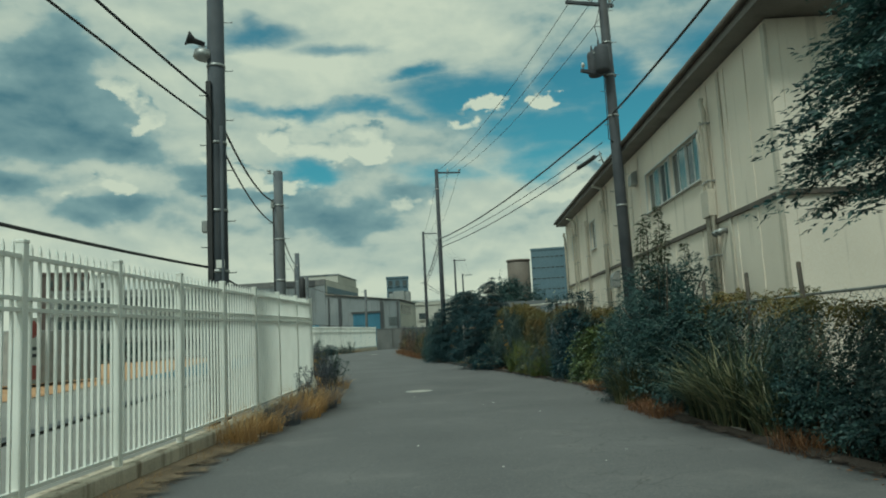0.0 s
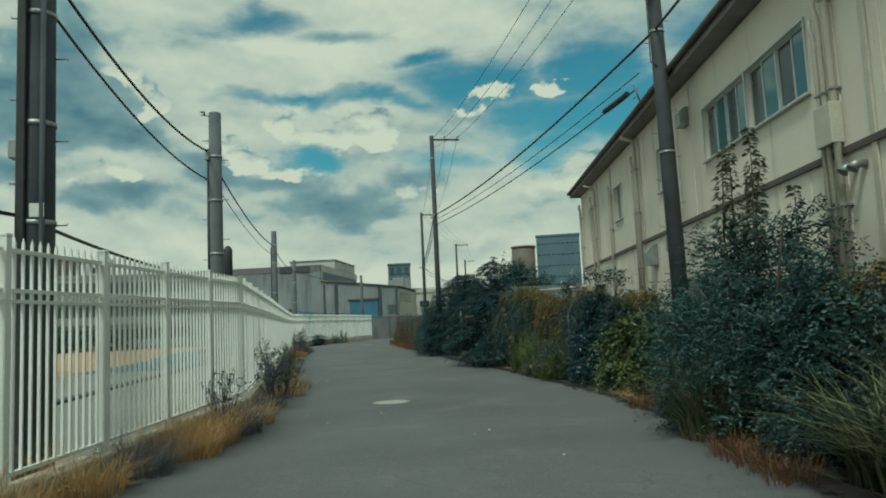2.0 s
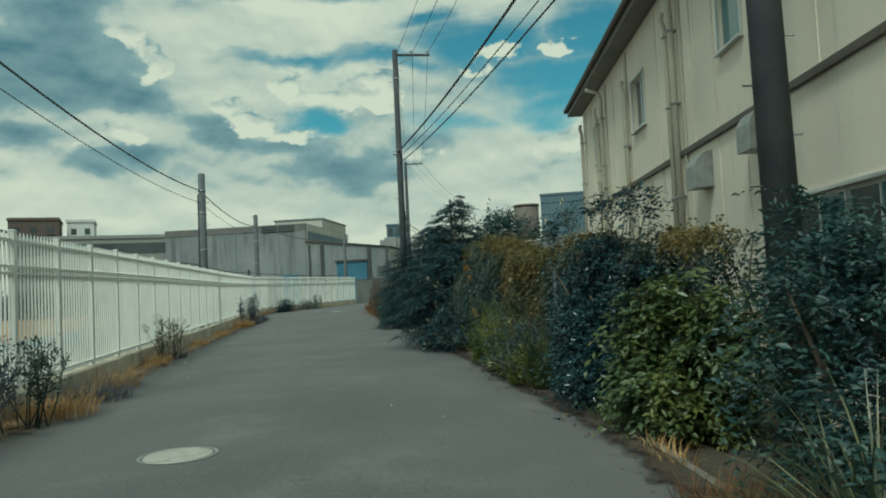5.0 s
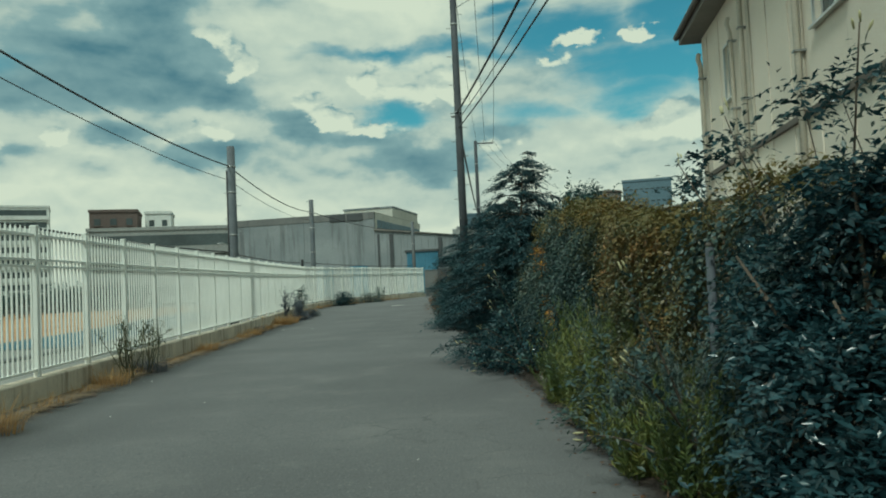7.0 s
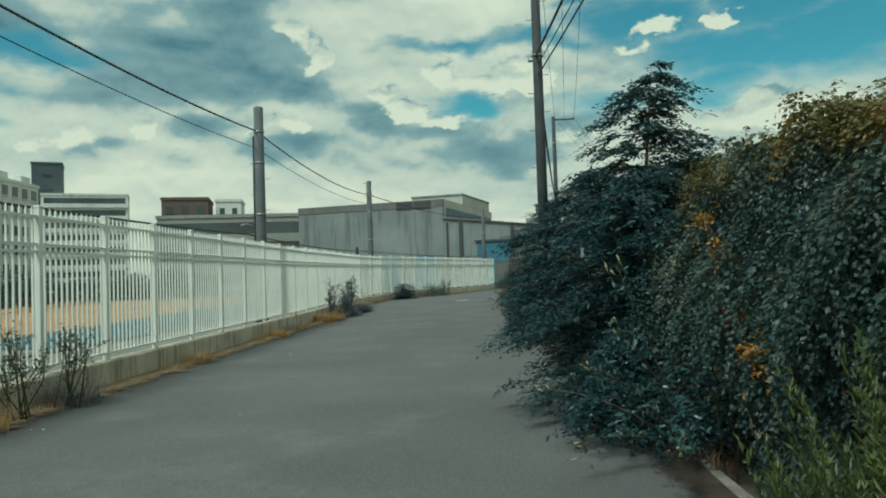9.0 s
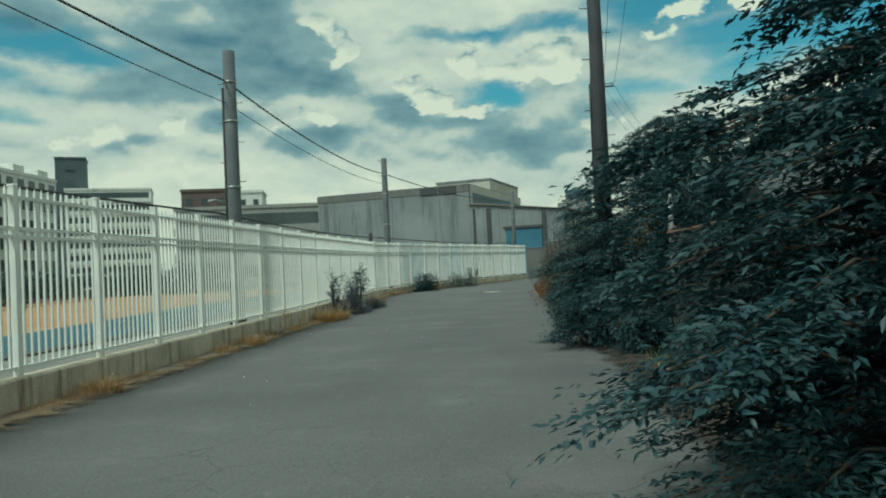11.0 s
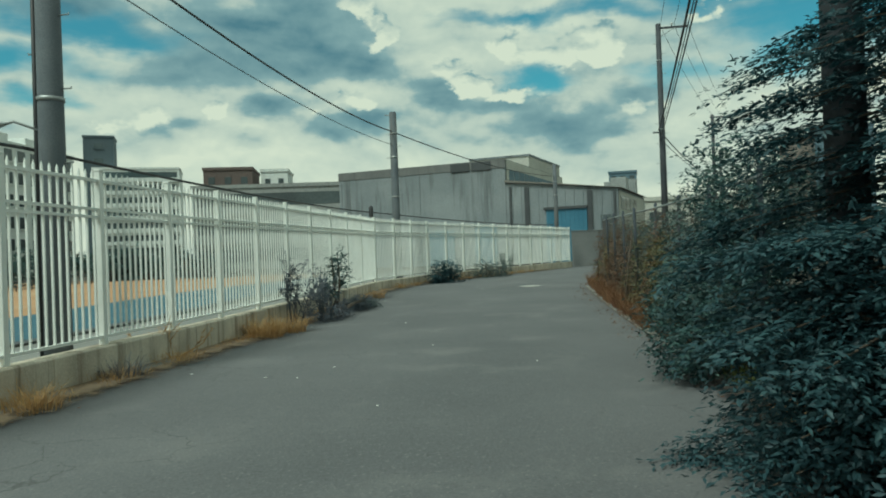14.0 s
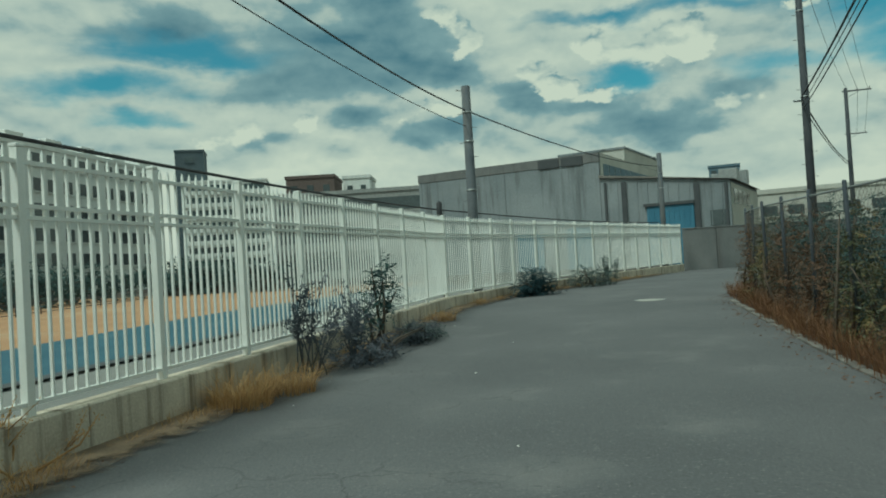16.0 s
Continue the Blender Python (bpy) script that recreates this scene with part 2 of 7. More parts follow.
        t.links.new(thin.outputs[0], mu.inputs[0])
        t.links.new(gate.outputs[0], mu.inputs[1])
        ck = t.nodes.new("ShaderNodeMix")
        ck.data_type = "RGBA"
        t.links.new(mu.outputs[0], ck.inputs[0])
        t.links.new(col, ck.inputs[6])
        ck.inputs[7].default_value = (0.03, 0.03, 0.028, 1)
        col = ck.outputs[2]
    t.links.new(col, b.inputs["Base Color"])
    bp = t.nodes.new("ShaderNodeBump")
    bp.inputs["Strength"].default_value, bp.inputs["Distance"].default_value = bump, 0.02
    t.links.new(n2.outputs[0], bp.inputs["Height"])
    t.links.new(bp.outputs[0], b.inputs["Normal"])
    return m


def leaf_material(name, stops, rough=0.45, patch=0.35, warm=False):
    """Each leaf takes its own shade; patches of the plant lean to one end of the range."""
    m = bpy.data.materials.new(name)
    m.use_nodes = True
    t = m.node_tree
    b = t.nodes["Principled BSDF"]
    b.inputs["Roughness"].default_value = rough
    geo = t.nodes.new("ShaderNodeNewGeometry")
    n = t.nodes.new("ShaderNodeTexNoise")
    n.inputs["Scale"].default_value, n.inputs["Detail"].default_value = 1.6, 4
    t.links.new(geo.outputs["Position"], n.inputs["Vector"])
    mr = t.nodes.new("ShaderNodeMapRange")
    mr.inputs["From Min"].default_value, mr.inputs["From Max"].default_value = 0.3, 0.7
    t.links.new(n.outputs[0], mr.inputs[0])
    mx = t.nodes.new("ShaderNodeMix")
    mx.inputs[0].default_value = patch
    t.links.new(geo.outputs["Random Per Island"], mx.inputs[2])
    t.links.new(mr.outputs[0], mx.inputs[3])
    c = ramp_node(t, [(p, q if warm else (q[0] * 0.86, q[1] * 0.97, min(q[2] * 1.6, q[1] * 1.15))) for p, q in stops])
    t.links.new(mx.outputs[0], c.inputs[0])
    t.links.new(c.outputs[0], b.inputs["Base Color"])
    tr = t.nodes.new("ShaderNodeBsdfTranslucent")
    t.links.new(c.outputs[0], tr.inputs["Color"])
    ms = t.nodes.new("ShaderNodeMixShader")
    ms.inputs[0].default_value = 0.28
    t.links.new(b.outputs[0], ms.inputs[1])
    t.links.new(tr.outputs[0], ms.inputs[2])
    t.links.new(ms.outputs[0], t.nodes["Material Output"].inputs[0])
    return m


M_ASPHALT = surface("asphalt", (0.094, 0.094, 0.097), (0.137, 0.136, 0.138), 0.85, scale=0.35, fine=45, bump=0.5, stain=(0.17, 0.165, 0.16), stain_scale=0.7, stain_lo=0.55, cracks=1.1)
M_EARTH = surface("earth", (0.045, 0.036, 0.028), (0.10, 0.08, 0.06), 0.95, scale=1.2, fine=40, bump=0.5, stain=(0.075, 0.08, 0.05), stain_scale=0.25)
M_YARD = surface("yard_concrete", (0.17, 0.17, 0.16), (0.25, 0.245, 0.225), 0.9, scale=0.3, fine=30, bump=0.1, stain=(0.2, 0.19, 0.16))
M_CLAY = surface("clay_court", (0.36, 0.20, 0.10), (0.46, 0.27, 0.14), 0.95, scale=0.5, fine=30, bump=0.1, stain=(0.5, 0.38, 0.24), stain_scale=0.2)
M_BLUE_COURT = surface("blue_court_paint", (0.022, 0.085, 0.125), (0.035, 0.115, 0.16), 0.7, scale=0.6, fine=30, bump=0.05, stain=(0.07, 0.15, 0.18))
M_PLINTH = surface("weathered_concrete", (0.41, 0.36, 0.285), (0.64, 0.57, 0.455), 0.9, scale=1.6, fine=45, bump=0.3, stain=(0.15, 0.11, 0.07), stain_scale=1.6, stain_lo=0.50, streak=True)
M_WHITE = surface("white_painted_steel", (0.73, 0.73, 0.68), (0.81, 0.81, 0.76), 0.45, scale=2.0, fine=90, bump=0.03, stain=(0.52, 0.47, 0.38), stain_scale=2.5, stain_lo=0.66, streak=True)
M_WALL = surface("beige_wall_panel", (0.69, 0.62, 0.53), (0.77, 0.695, 0.595), 0.8, scale=0.8, fine=70, bump=0.05, stain=(0.37, 0.33, 0.27), stain_scale=0.9, stain_lo=0.58, streak=True)
M_TRIM = surface("brown_trim_paint", (0.075, 0.062, 0.052), (0.115, 0.095, 0.078), 0.6, scale=2, fine=60, bump=0.05)
M_ROOF = surface("dark_roof_sheet", (0.14, 0.13, 0.12), (0.20, 0.185, 0.165), 0.6, scale=1.5, fine=50, bump=0.05, stain=(0.1, 0.09, 0.08))
M_PIPE = surface("beige_plastic_pipe", (0.46, 0.42, 0.35), (0.54, 0.49, 0.41), 0.5, scale=3, fine=60, bump=0.03)
M_ALU = surface("aluminium_frame", (0.55, 0.56, 0.55), (0.66, 0.67, 0.65), 0.4, 0.6, scale=3, fine=60, bump=0.02)
M_POLE = surface("concrete_pole", (0.105, 0.118, 0.135), (0.155, 0.168, 0.180), 0.85, scale=2.2, fine=60, bump=0.12, stain=(0.13, 0.13, 0.125), stain_scale=1.5, stain_lo=0.52, streak=True)
M_POLE_MID = surface("dark_grey_pole", (0.046, 0.056, 0.070), (0.078, 0.088, 0.102), 0.8, scale=2.2, fine=60, bump=0.1, stain=(0.06, 0.06, 0.062), stain_scale=1.5, streak=True)
M_POLE_DARK = surface("dark_slate_pole", (0.044, 0.050, 0.060), (0.078, 0.083, 0.092), 0.75, scale=2.2, fine=60, bump=0.1, stain=(0.06, 0.055, 0.05), stain_scale=1.5, streak=True)
M_STEEL = surface("galvanised_steel", (0.27, 0.28, 0.28), (0.40, 0.41, 0.40), 0.5, 0.7, scale=6, fine=80, bump=0.04, stain=(0.22, 0.16, 0.11), stain_scale=3, stain_lo=0.6)
M_RUST = surface("rusty_steel", (0.17, 0.095, 0.06), (0.27, 0.16, 0.10), 0.85, 0.2, scale=8, fine=80, bump=0.2, stain=(0.42, 0.37, 0.32), stain_scale=4, stain_lo=0.58)
M_OLD_STEEL = surface("old_brown_steel", (0.085, 0.075, 0.065), (0.14, 0.12, 0.10), 0.8, 0.3, scale=8, fine=80, bump=0.1, stain=(0.16, 0.10, 0.06), stain_scale=4)
M_BLACK = surface("black_rubber", (0.02, 0.02, 0.022), (0.035, 0.035, 0.037), 0.6, scale=5, fine=80, bump=0.03)
M_FACTORY = surface("factory_concrete", (0.185, 0.208, 0.22), (0.275, 0.295, 0.305), 0.9, scale=0.25, fine=12, bump=0.1, stain=(0.085, 0.09, 0.092), stain_scale=0.35, stain_lo=0.5, streak=True)
M_FACTORY_PALE = surface("pale_factory_sheet", (0.44, 0.43, 0.38), (0.54, 0.53, 0.47), 0.8, scale=0.3, fine=12, bump=0.05, stain=(0.33, 0.32, 0.28), stain_scale=0.4, streak=True)
M_DARK_PANEL = surface("dark_steel_panel", (0.045, 0.05, 0.055), (0.075, 0.08, 0.085), 0.6, scale=0.6, fine=12, bump=0.04)
M_BLUE_DOOR = surface("blue_steel_shutter", (0.045, 0.15, 0.23), (0.07, 0.20, 0.29), 0.55, scale=0.5, fine=12, bump=0.04, stain=(0.12, 0.23, 0.30), stain_scale=0.6, streak=True)
M_GREY_WALL = surface("grey_block_wall", (0.13, 0.135, 0.135), (0.19, 0.19, 0.185), 0.9, scale=0.7, fine=25, bump=0.2, stain=(0.1, 0.095, 0.09), stain_scale=0.6, streak=True)
M_FAR_WHITE = surface("pale_tile_facade", (0.66, 0.67, 0.64), (0.75, 0.76, 0.72), 0.8, scale=0.1, fine=3, bump=0.02, stain=(0.42, 0.43, 0.41), stain_scale=0.1, streak=True)
M_FAR_BROWN = surface("brown_brick_facade", (0.105, 0.08, 0.072), (0.145, 0.11, 0.098), 0.85, scale=0.1, fine=3, bump=0.02)
M_FAR_BLUE = surface("blue_grey_facade", (0.085, 0.145, 0.185), (0.115, 0.175, 0.215), 0.6, scale=0.1, fine=3, bump=0.02)
M_FAR_SLATE = surface("slate_blue_facade", (0.055, 0.08, 0.095), (0.08, 0.105, 0.12), 0.7, scale=0.1, fine=3, bump=0.02)
M_FAR_GREY = surface("grey_facade", (0.27, 0.275, 0.265), (0.34, 0.345, 0.33), 0.8, scale=0.1, fine=3, bump=0.02, stain=(0.2, 0.2, 0.19), stain_scale=0.12, streak=True)
M_TANK = surface("brown_tank_steel", (0.15, 0.125, 0.11), (0.20, 0.17, 0.145), 0.7, scale=0.3, fine=5, bump=0.02)
M_BARK = surface("bark", (0.06, 0.047, 0.035), (0.13, 0.10, 0.075), 0.95, scale=9, fine=60, bump=0.5)
M_COVER = surface("worn_iron_cover", (0.36, 0.35, 0.31), (0.50, 0.48, 0.43), 0.6, 0.3, scale=7, fine=90, bump=0.25, stain=(0.2, 0.19, 0.17), stain_scale=5)
M_LITTER = surface("pale_litter", (0.55, 0.54, 0.5), (0.7, 0.69, 0.64), 0.8, scale=9, fine=90, bump=0.05)
# soil kept dark enough to carry the trees' shade on the lane too
M_SOIL_SHADE = surface("dark_soil_and_shade", (0.030, 0.022, 0.018), (0.062, 0.046, 0.036), 0.95, scale=4, fine=50, bump=0.6, stain=(0.085, 0.062, 0.045), stain_scale=3, stain_lo=0.6)
M_DRY_SOIL = surface("dry_brown_soil", (0.16, 0.115, 0.075), (0.27, 0.195, 0.125), 0.95, scale=3, fine=50, bump=0.6, stain=(0.36, 0.27, 0.17), stain_scale=2, stain_lo=0.58)
M_KERB = surface("kerb_concrete", (0.11, 0.10, 0.088), (0.28, 0.255, 0.225), 0.9, scale=3, fine=50, bump=0.3, stain=(0.12, 0.1, 0.08), stain_scale=2, stain_lo=0.5)
M_SIGN = surface("sign_white", (0.62, 0.61, 0.57), (0.7, 0.69, 0.64), 0.6, scale=5, fine=60, bump=0.02)
M_SIGN_RED = surface("sign_red", (0.32, 0.06, 0.05), (0.40, 0.08, 0.06), 0.6, scale=5, fine=60, bump=0.02)

M_GLASS = bpy.data.materials.new("window_glass")
M_GLASS.use_nodes = True
_b = M_GLASS.node_tree.nodes["Principled BSDF"]
# teal base paints in the reflected blue sky and the curtain behind
_b.inputs["Base Color"].default_value = (0.07, 0.17, 0.19, 1)
_b.inputs["Roughness"].default_value = 0.06
M_FAR_GLASS = surface("far_window_glass", (0.035, 0.045, 0.05), (0.08, 0.10, 0.105), 0.15, scale=0.2, fine=3, bump=0.0)

L_DARK = leaf_material("dark_leaf", [(0.0, (0.020, 0.045, 0.034)), (0.5, (0.045, 0.088, 0.052)), (0.88, (0.085, 0.14, 0.07)), (1.0, (0.15, 0.19, 0.09))], 0.45)
L_DEEP = leaf_material("deep_green_leaf", [(0.0, (0.018, 0.043, 0.036)), (0.6, (0.037, 0.080, 0.057)), (0.93, (0.065, 0.12, 0.076)), (1.0, (0.10, 0.145, 0.085))], 0.55)
L_IVY = leaf_material("ivy_leaf", [(0.0, (0.024, 0.048, 0.034)), (0.5, (0.052, 0.086, 0.048)), (0.78, (0.12, 0.135, 0.06)), (0.93, (0.22, 0.16, 0.06)), (1.0, (0.28, 0.10, 0.05))], 0.45, 0.6)
L_BROWN = leaf_material("browning_creeper_leaf", [(0.0, (0.032, 0.05, 0.032)), (0.45, (0.085, 0.092, 0.042)), (0.75, (0.19, 0.14, 0.05)), (1.0, (0.33, 0.15, 0.055))], 0.45, 0.6, True)
L_CROWN = leaf_material("withering_creeper_leaf", [(0.0, (0.055, 0.065, 0.03)), (0.4, (0.13, 0.12, 0.04)), (0.75, (0.20, 0.145, 0.045)), (1.0, (0.30, 0.165, 0.05))], 0.5, 0.5, True)
L_YELLOW = leaf_material("yellow_green_leaf", [(0.0, (0.050, 0.085, 0.035)), (0.5, (0.115, 0.15, 0.045)), (0.85, (0.24, 0.235, 0.06)), (1.0, (0.40, 0.32, 0.07))], 0.45, 0.6, True)
L_OLIVE = leaf_material("olive_leaf", [(0.0, (0.050, 0.072, 0.044)), (0.6, (0.11, 0.135, 0.070)), (1.0, (0.22, 0.22, 0.13))], 0.45)
L_PALE = leaf_material("pale_edged_leaf", [(0.0, (0.038, 0.055, 0.036)), (0.6, (0.085, 0.10, 0.062)), (1.0, (0.24, 0.24, 0.16))], 0.5, 0.3, True)
L_ORANGE = leaf_material("orange_leaf", [(0.0, (0.28, 0.12, 0.03)), (0.6, (0.48, 0.24, 0.04)), (1.0, (0.58, 0.38, 0.06))], 0.5, 0.3, True)
L_BUD = leaf_material("cream_bud", [(0.0, (0.50, 0.46, 0.26)), (1.0, (0.72, 0.66, 0.40))], 0.6, 0.3, True)
L_REED = leaf_material("reed_blade", [(0.0, (0.04, 0.062, 0.032)), (0.5, (0.095, 0.105, 0.05)), (0.85, (0.21, 0.18, 0.09)), (1.0, (0.36, 0.30, 0.18))], 0.5, 0.35, True)
L_PAMPAS = leaf_material("broad_reed_blade", [(0.0, (0.022, 0.042, 0.030)), (0.45, (0.060, 0.085, 0.050)), (0.7, (0.19, 0.19, 0.10)), (1.0, (0.46, 0.41, 0.26))], 0.42, 0.3, True)
L_GLOSS = leaf_material("glossy_dark_leaf", [(0.0, (0.014, 0.034, 0.030)), (0.6, (0.030, 0.066, 0.052)), (0.93, (0.06, 0.11, 0.075)), (1.0, (0.11, 0.16, 0.10))], 0.22)
L_MIXED = leaf_material("green_leaf_turning_yellow", [(0.0, (0.040, 0.070, 0.036)), (0.45, (0.085, 0.125, 0.048)), (0.75, (0.14, 0.165, 0.050)), (0.92, (0.26, 0.235, 0.06)), (1.0, (0.40, 0.29, 0.075))], 0.36, 0.6, True)
L_DRY = leaf_material("dry_grass_blade", [(0.0, (0.27, 0.155, 0.065)), (0.5, (0.52, 0.32, 0.13)), (1.0, (0.68, 0.48, 0.24))], 0.7, 0.35, True)
L_RUSTY = leaf_material("withered_leaf", [(0.0, (0.11, 0.055, 0.03)), (0.6, (0.22, 0.105, 0.05)), (1.0, (0.30, 0.18, 0.08))], 0.7, 0.35, True)
L_WITHER = leaf_material("rust_brown_vine_leaf", [(0.0, (0.045, 0.038, 0.026)), (0.4, (0.10, 0.065, 0.038)), (0.75, (0.19, 0.095, 0.05)), (1.0, (0.27, 0.17, 0.085))], 0.6, 0.5, True)
L_GREYWEED = leaf_material("grey_weed_leaf", [(0.0, (0.075, 0.08, 0.06)), (0.6, (0.155, 0.155, 0.11)), (1.0, (0.26, 0.23, 0.16))], 0.7)


# ---- builders ----
def part(name, bm, material, parent=None, label=""):
    """Links a bmesh, or a ready mesh, as one mesh object, under a thing or under a part."""
    if isinstance(bm, bmesh.types.BMesh):
        me = bpy.data.meshes.new(name)
        bm.to_mesh(me)
        bm.free()
    else:
        me = bm
    if material and not me.materials:
        me.materials.append(material)
    ob = new(name, me)
    if parent:
        ob.parent = parent
    if label:
        ob["label"] = label
    return ob


def thing(name, at, label, category, group="", kind="", turn=0.0):
    ob = new(name)
    ob.empty_display_size = 0.1
    ob.matrix_world = pose(*at, 0, 0, turn)
    return tagged(ob, label, category, group, kind)


def box(bm, x0, x1, y0, y1, z0, z1, m=None, bevel=0.0):
    v = [bm.verts.new((x, y, z)) for z in (z0, z1) for y in (y0, y1) for x in (x0, x1)]
    f = [bm.faces.new([v[i] for i in q]) for q in ((0, 2, 3, 1), (4, 5, 7, 6), (0, 1, 5, 4), (2, 6, 7, 3), (0, 4, 6, 2), (1, 3, 7, 5))]
    if bevel:
        es = list({e for q in f for e in q.edges})
        out = bmesh.ops.bevel(bm, geom=es, offset=bevel, segments=1, affect="EDGES")
        v = list({w for q in out["faces"] for w in q.verts} | {w for w in v if w.is_valid})
    if m is not None:
        bmesh.ops.transform(bm, matrix=m, verts=v)
    return v


def boxes(*rows, bevel=0.0):
    bm = bmesh.new()
    for q in rows:
        box(bm, *q, bevel=bevel)
    return bm


def tube(bm, pts, radii, sides=8, caps=True):
    """A tube along the points; radii: one number, or one a point."""
    pts = [Vector(p) for p in pts]
    if isinstance(radii, (int, float)):
        radii = [radii] * len(pts)
    rings = []
    side = None
    for i, p in enumerate(pts):
        d = (pts[min(i + 1, len(pts) - 1)] - pts[max(i - 1, 0)]).normalized()
        if side is None:
            side = d.orthogonal().normalized()
        side = (side - d * side.dot(d)).normalized()
        up = d.cross(side)
        rings.append([bm.verts.new(p + (side * math.cos(a) + up * math.sin(a)) * radii[i]) for a in [2 * math.pi * k / sides for k in range(sides)]])
    for a, b in zip(rings, rings[1:]):
        for k in range(sides):
            f = bm.faces.new((a[k], a[(k + 1) % sides], b[(k + 1) % sides], b[k]))
            f.smooth = True
    if caps:
        bm.faces.new(list(reversed(rings[0])))
        bm.faces.new(rings[-1])
    return bm


def tubes(*rows, sides=8):
    bm = bmesh.new()
    for pts, rad in rows:
        tube(bm, pts, rad, sides)
    return bm


def mesh_of(name, verts, faces, smooth=False):
    me = bpy.data.meshes.new(name)
    me.from_pydata(verts, [], faces)
    if smooth:
        me.polygons.foreach_set("use_smooth", [True] * len(me.polygons))
    me.update()
    return me


def lerp_line(line, y):
    """x of a plan line, given as (x, y) points in order of y."""
    for (x0, y0), (x1, y1) in zip(line, line[1:]):
        if y <= y1:
            return x0 + (x1 - x0) * (y - y0) / (y1 - y0)
    (x0, y0), (x1, y1) = line[-2:]
    return x0 + (x1 - x0) * (y - y0) / (y1 - y0)


def rise(y):
    """Height of the lane: level, then a gentle climb towards its end."""
    s = min(max((y - 46.0) / 18.0, 0.0), 1.0)
    return 0.26 * s * s * (3 - 2 * s)


# ---- leaves ----
def unit(a):
    return a / np.maximum(np.linalg.norm(a, axis=1, keepdims=True), 1e-9)


def leaf_mesh(name, p, axis, normal, length, width, fold=0.25, droop=0.0):
    """Folded four-cornered leaves at p, pointing along axis, facing normal."""
    n = len(p)
    axis = unit(axis)
    side = unit(np.cross(normal, axis))
    up = np.cross(axis, side)
    length, width = np.asarray(length).reshape(-1, 1), np.asarray(width).reshape(-1, 1)
    mid = p + axis * length * 0.45
    v = np.empty((n, 4, 3))
    v[:, 0] = p
    v[:, 1] = mid + side * width * 0.5 + up * width * fold
    v[:, 2] = p + axis * length - np.array((0, 0, 1.0)) * length * droop
    v[:, 3] = mid - side * width * 0.5 + up * width * fold
    me = bpy.data.meshes.new(name)
    me.vertices.add(4 * n)
    me.vertices.foreach_set("co", v.reshape(-1))
    me.loops.add(6 * n)
    b = (np.arange(n) * 4).reshape(-1, 1)
    me.loops.foreach_set("vertex_index", (b + np.array([[0, 1, 2, 0, 2, 3]])).reshape(-1).astype(np.int32))
    me.polygons.add(2 * n)
    me.polygons.foreach_set("loop_start", (np.arange(2 * n) * 3).astype(np.int32))
    me.update(calc_edges=True)
    me.validate()
    return me


def wobble(d, seed, f):
    """A smooth uneven number, about -1 to 1, for each direction or place."""
    rng = np.random.default_rng(seed)
    out = np.zeros(len(d))
    for k in range(5):
        w = rng.normal(size=3) * f * (1 + 0.5 * k)
        out += np.sin(d @ w + rng.uniform(0, 6.28)) / (1 + 0.5 * k)
    return out / 2.2


def fronds(p0, d, length, size, rng, k=14, droop=0.35, flat=0.9, aspect=0.4):
    """Feathered twigs: from each p0 along d, k leaves set in pairs along a drooping rib."""
    m = len(p0)
    d = unit(d)
    u = np.tile(np.linspace(0.08, 1.0, k), m) + rng.normal(size=m * k) * 0.03
    P, D = np.repeat(p0, k, axis=0), np.repeat(d, k, axis=0)
    L = np.repeat(np.asarray(length), k)
    down = np.array((0, 0, -1.0))
    p = P + D * (L * u)[:, None] + down * (L * droop * u * u)[:, None] + rng.normal(size=(m * k, 3)) * size * 0.12
    side = unit(np.cross(D, np.array((0, 0, 1.0))) + 1e-6)
    flip = np.where(np.tile(np.arange(k) % 2, m) == 0, 1.0, -1.0)
    ax = D * 0.7 + side * (flip * (1.0 - 0.7 * np.clip(u, 0, 1) ** 3))[:, None] + down * (droop * 0.8) + rng.normal(size=(m * k, 3)) * 0.22
    up = np.repeat(unit(np.array((0, 0, 1.0)) * flat + rng.normal(size=(m, 3)) * 0.35 + d * 0.2), k, axis=0)
    nm = unit(up + rng.normal(size=(m * k, 3)) * 0.25)
    s = size * rng.uniform(0.65, 1.25, m * k) * (1.1 - 0.35 * np.clip(u, 0, 1))
    return p, ax, nm, s, s * aspect * rng.uniform(0.8, 1.2, m * k)


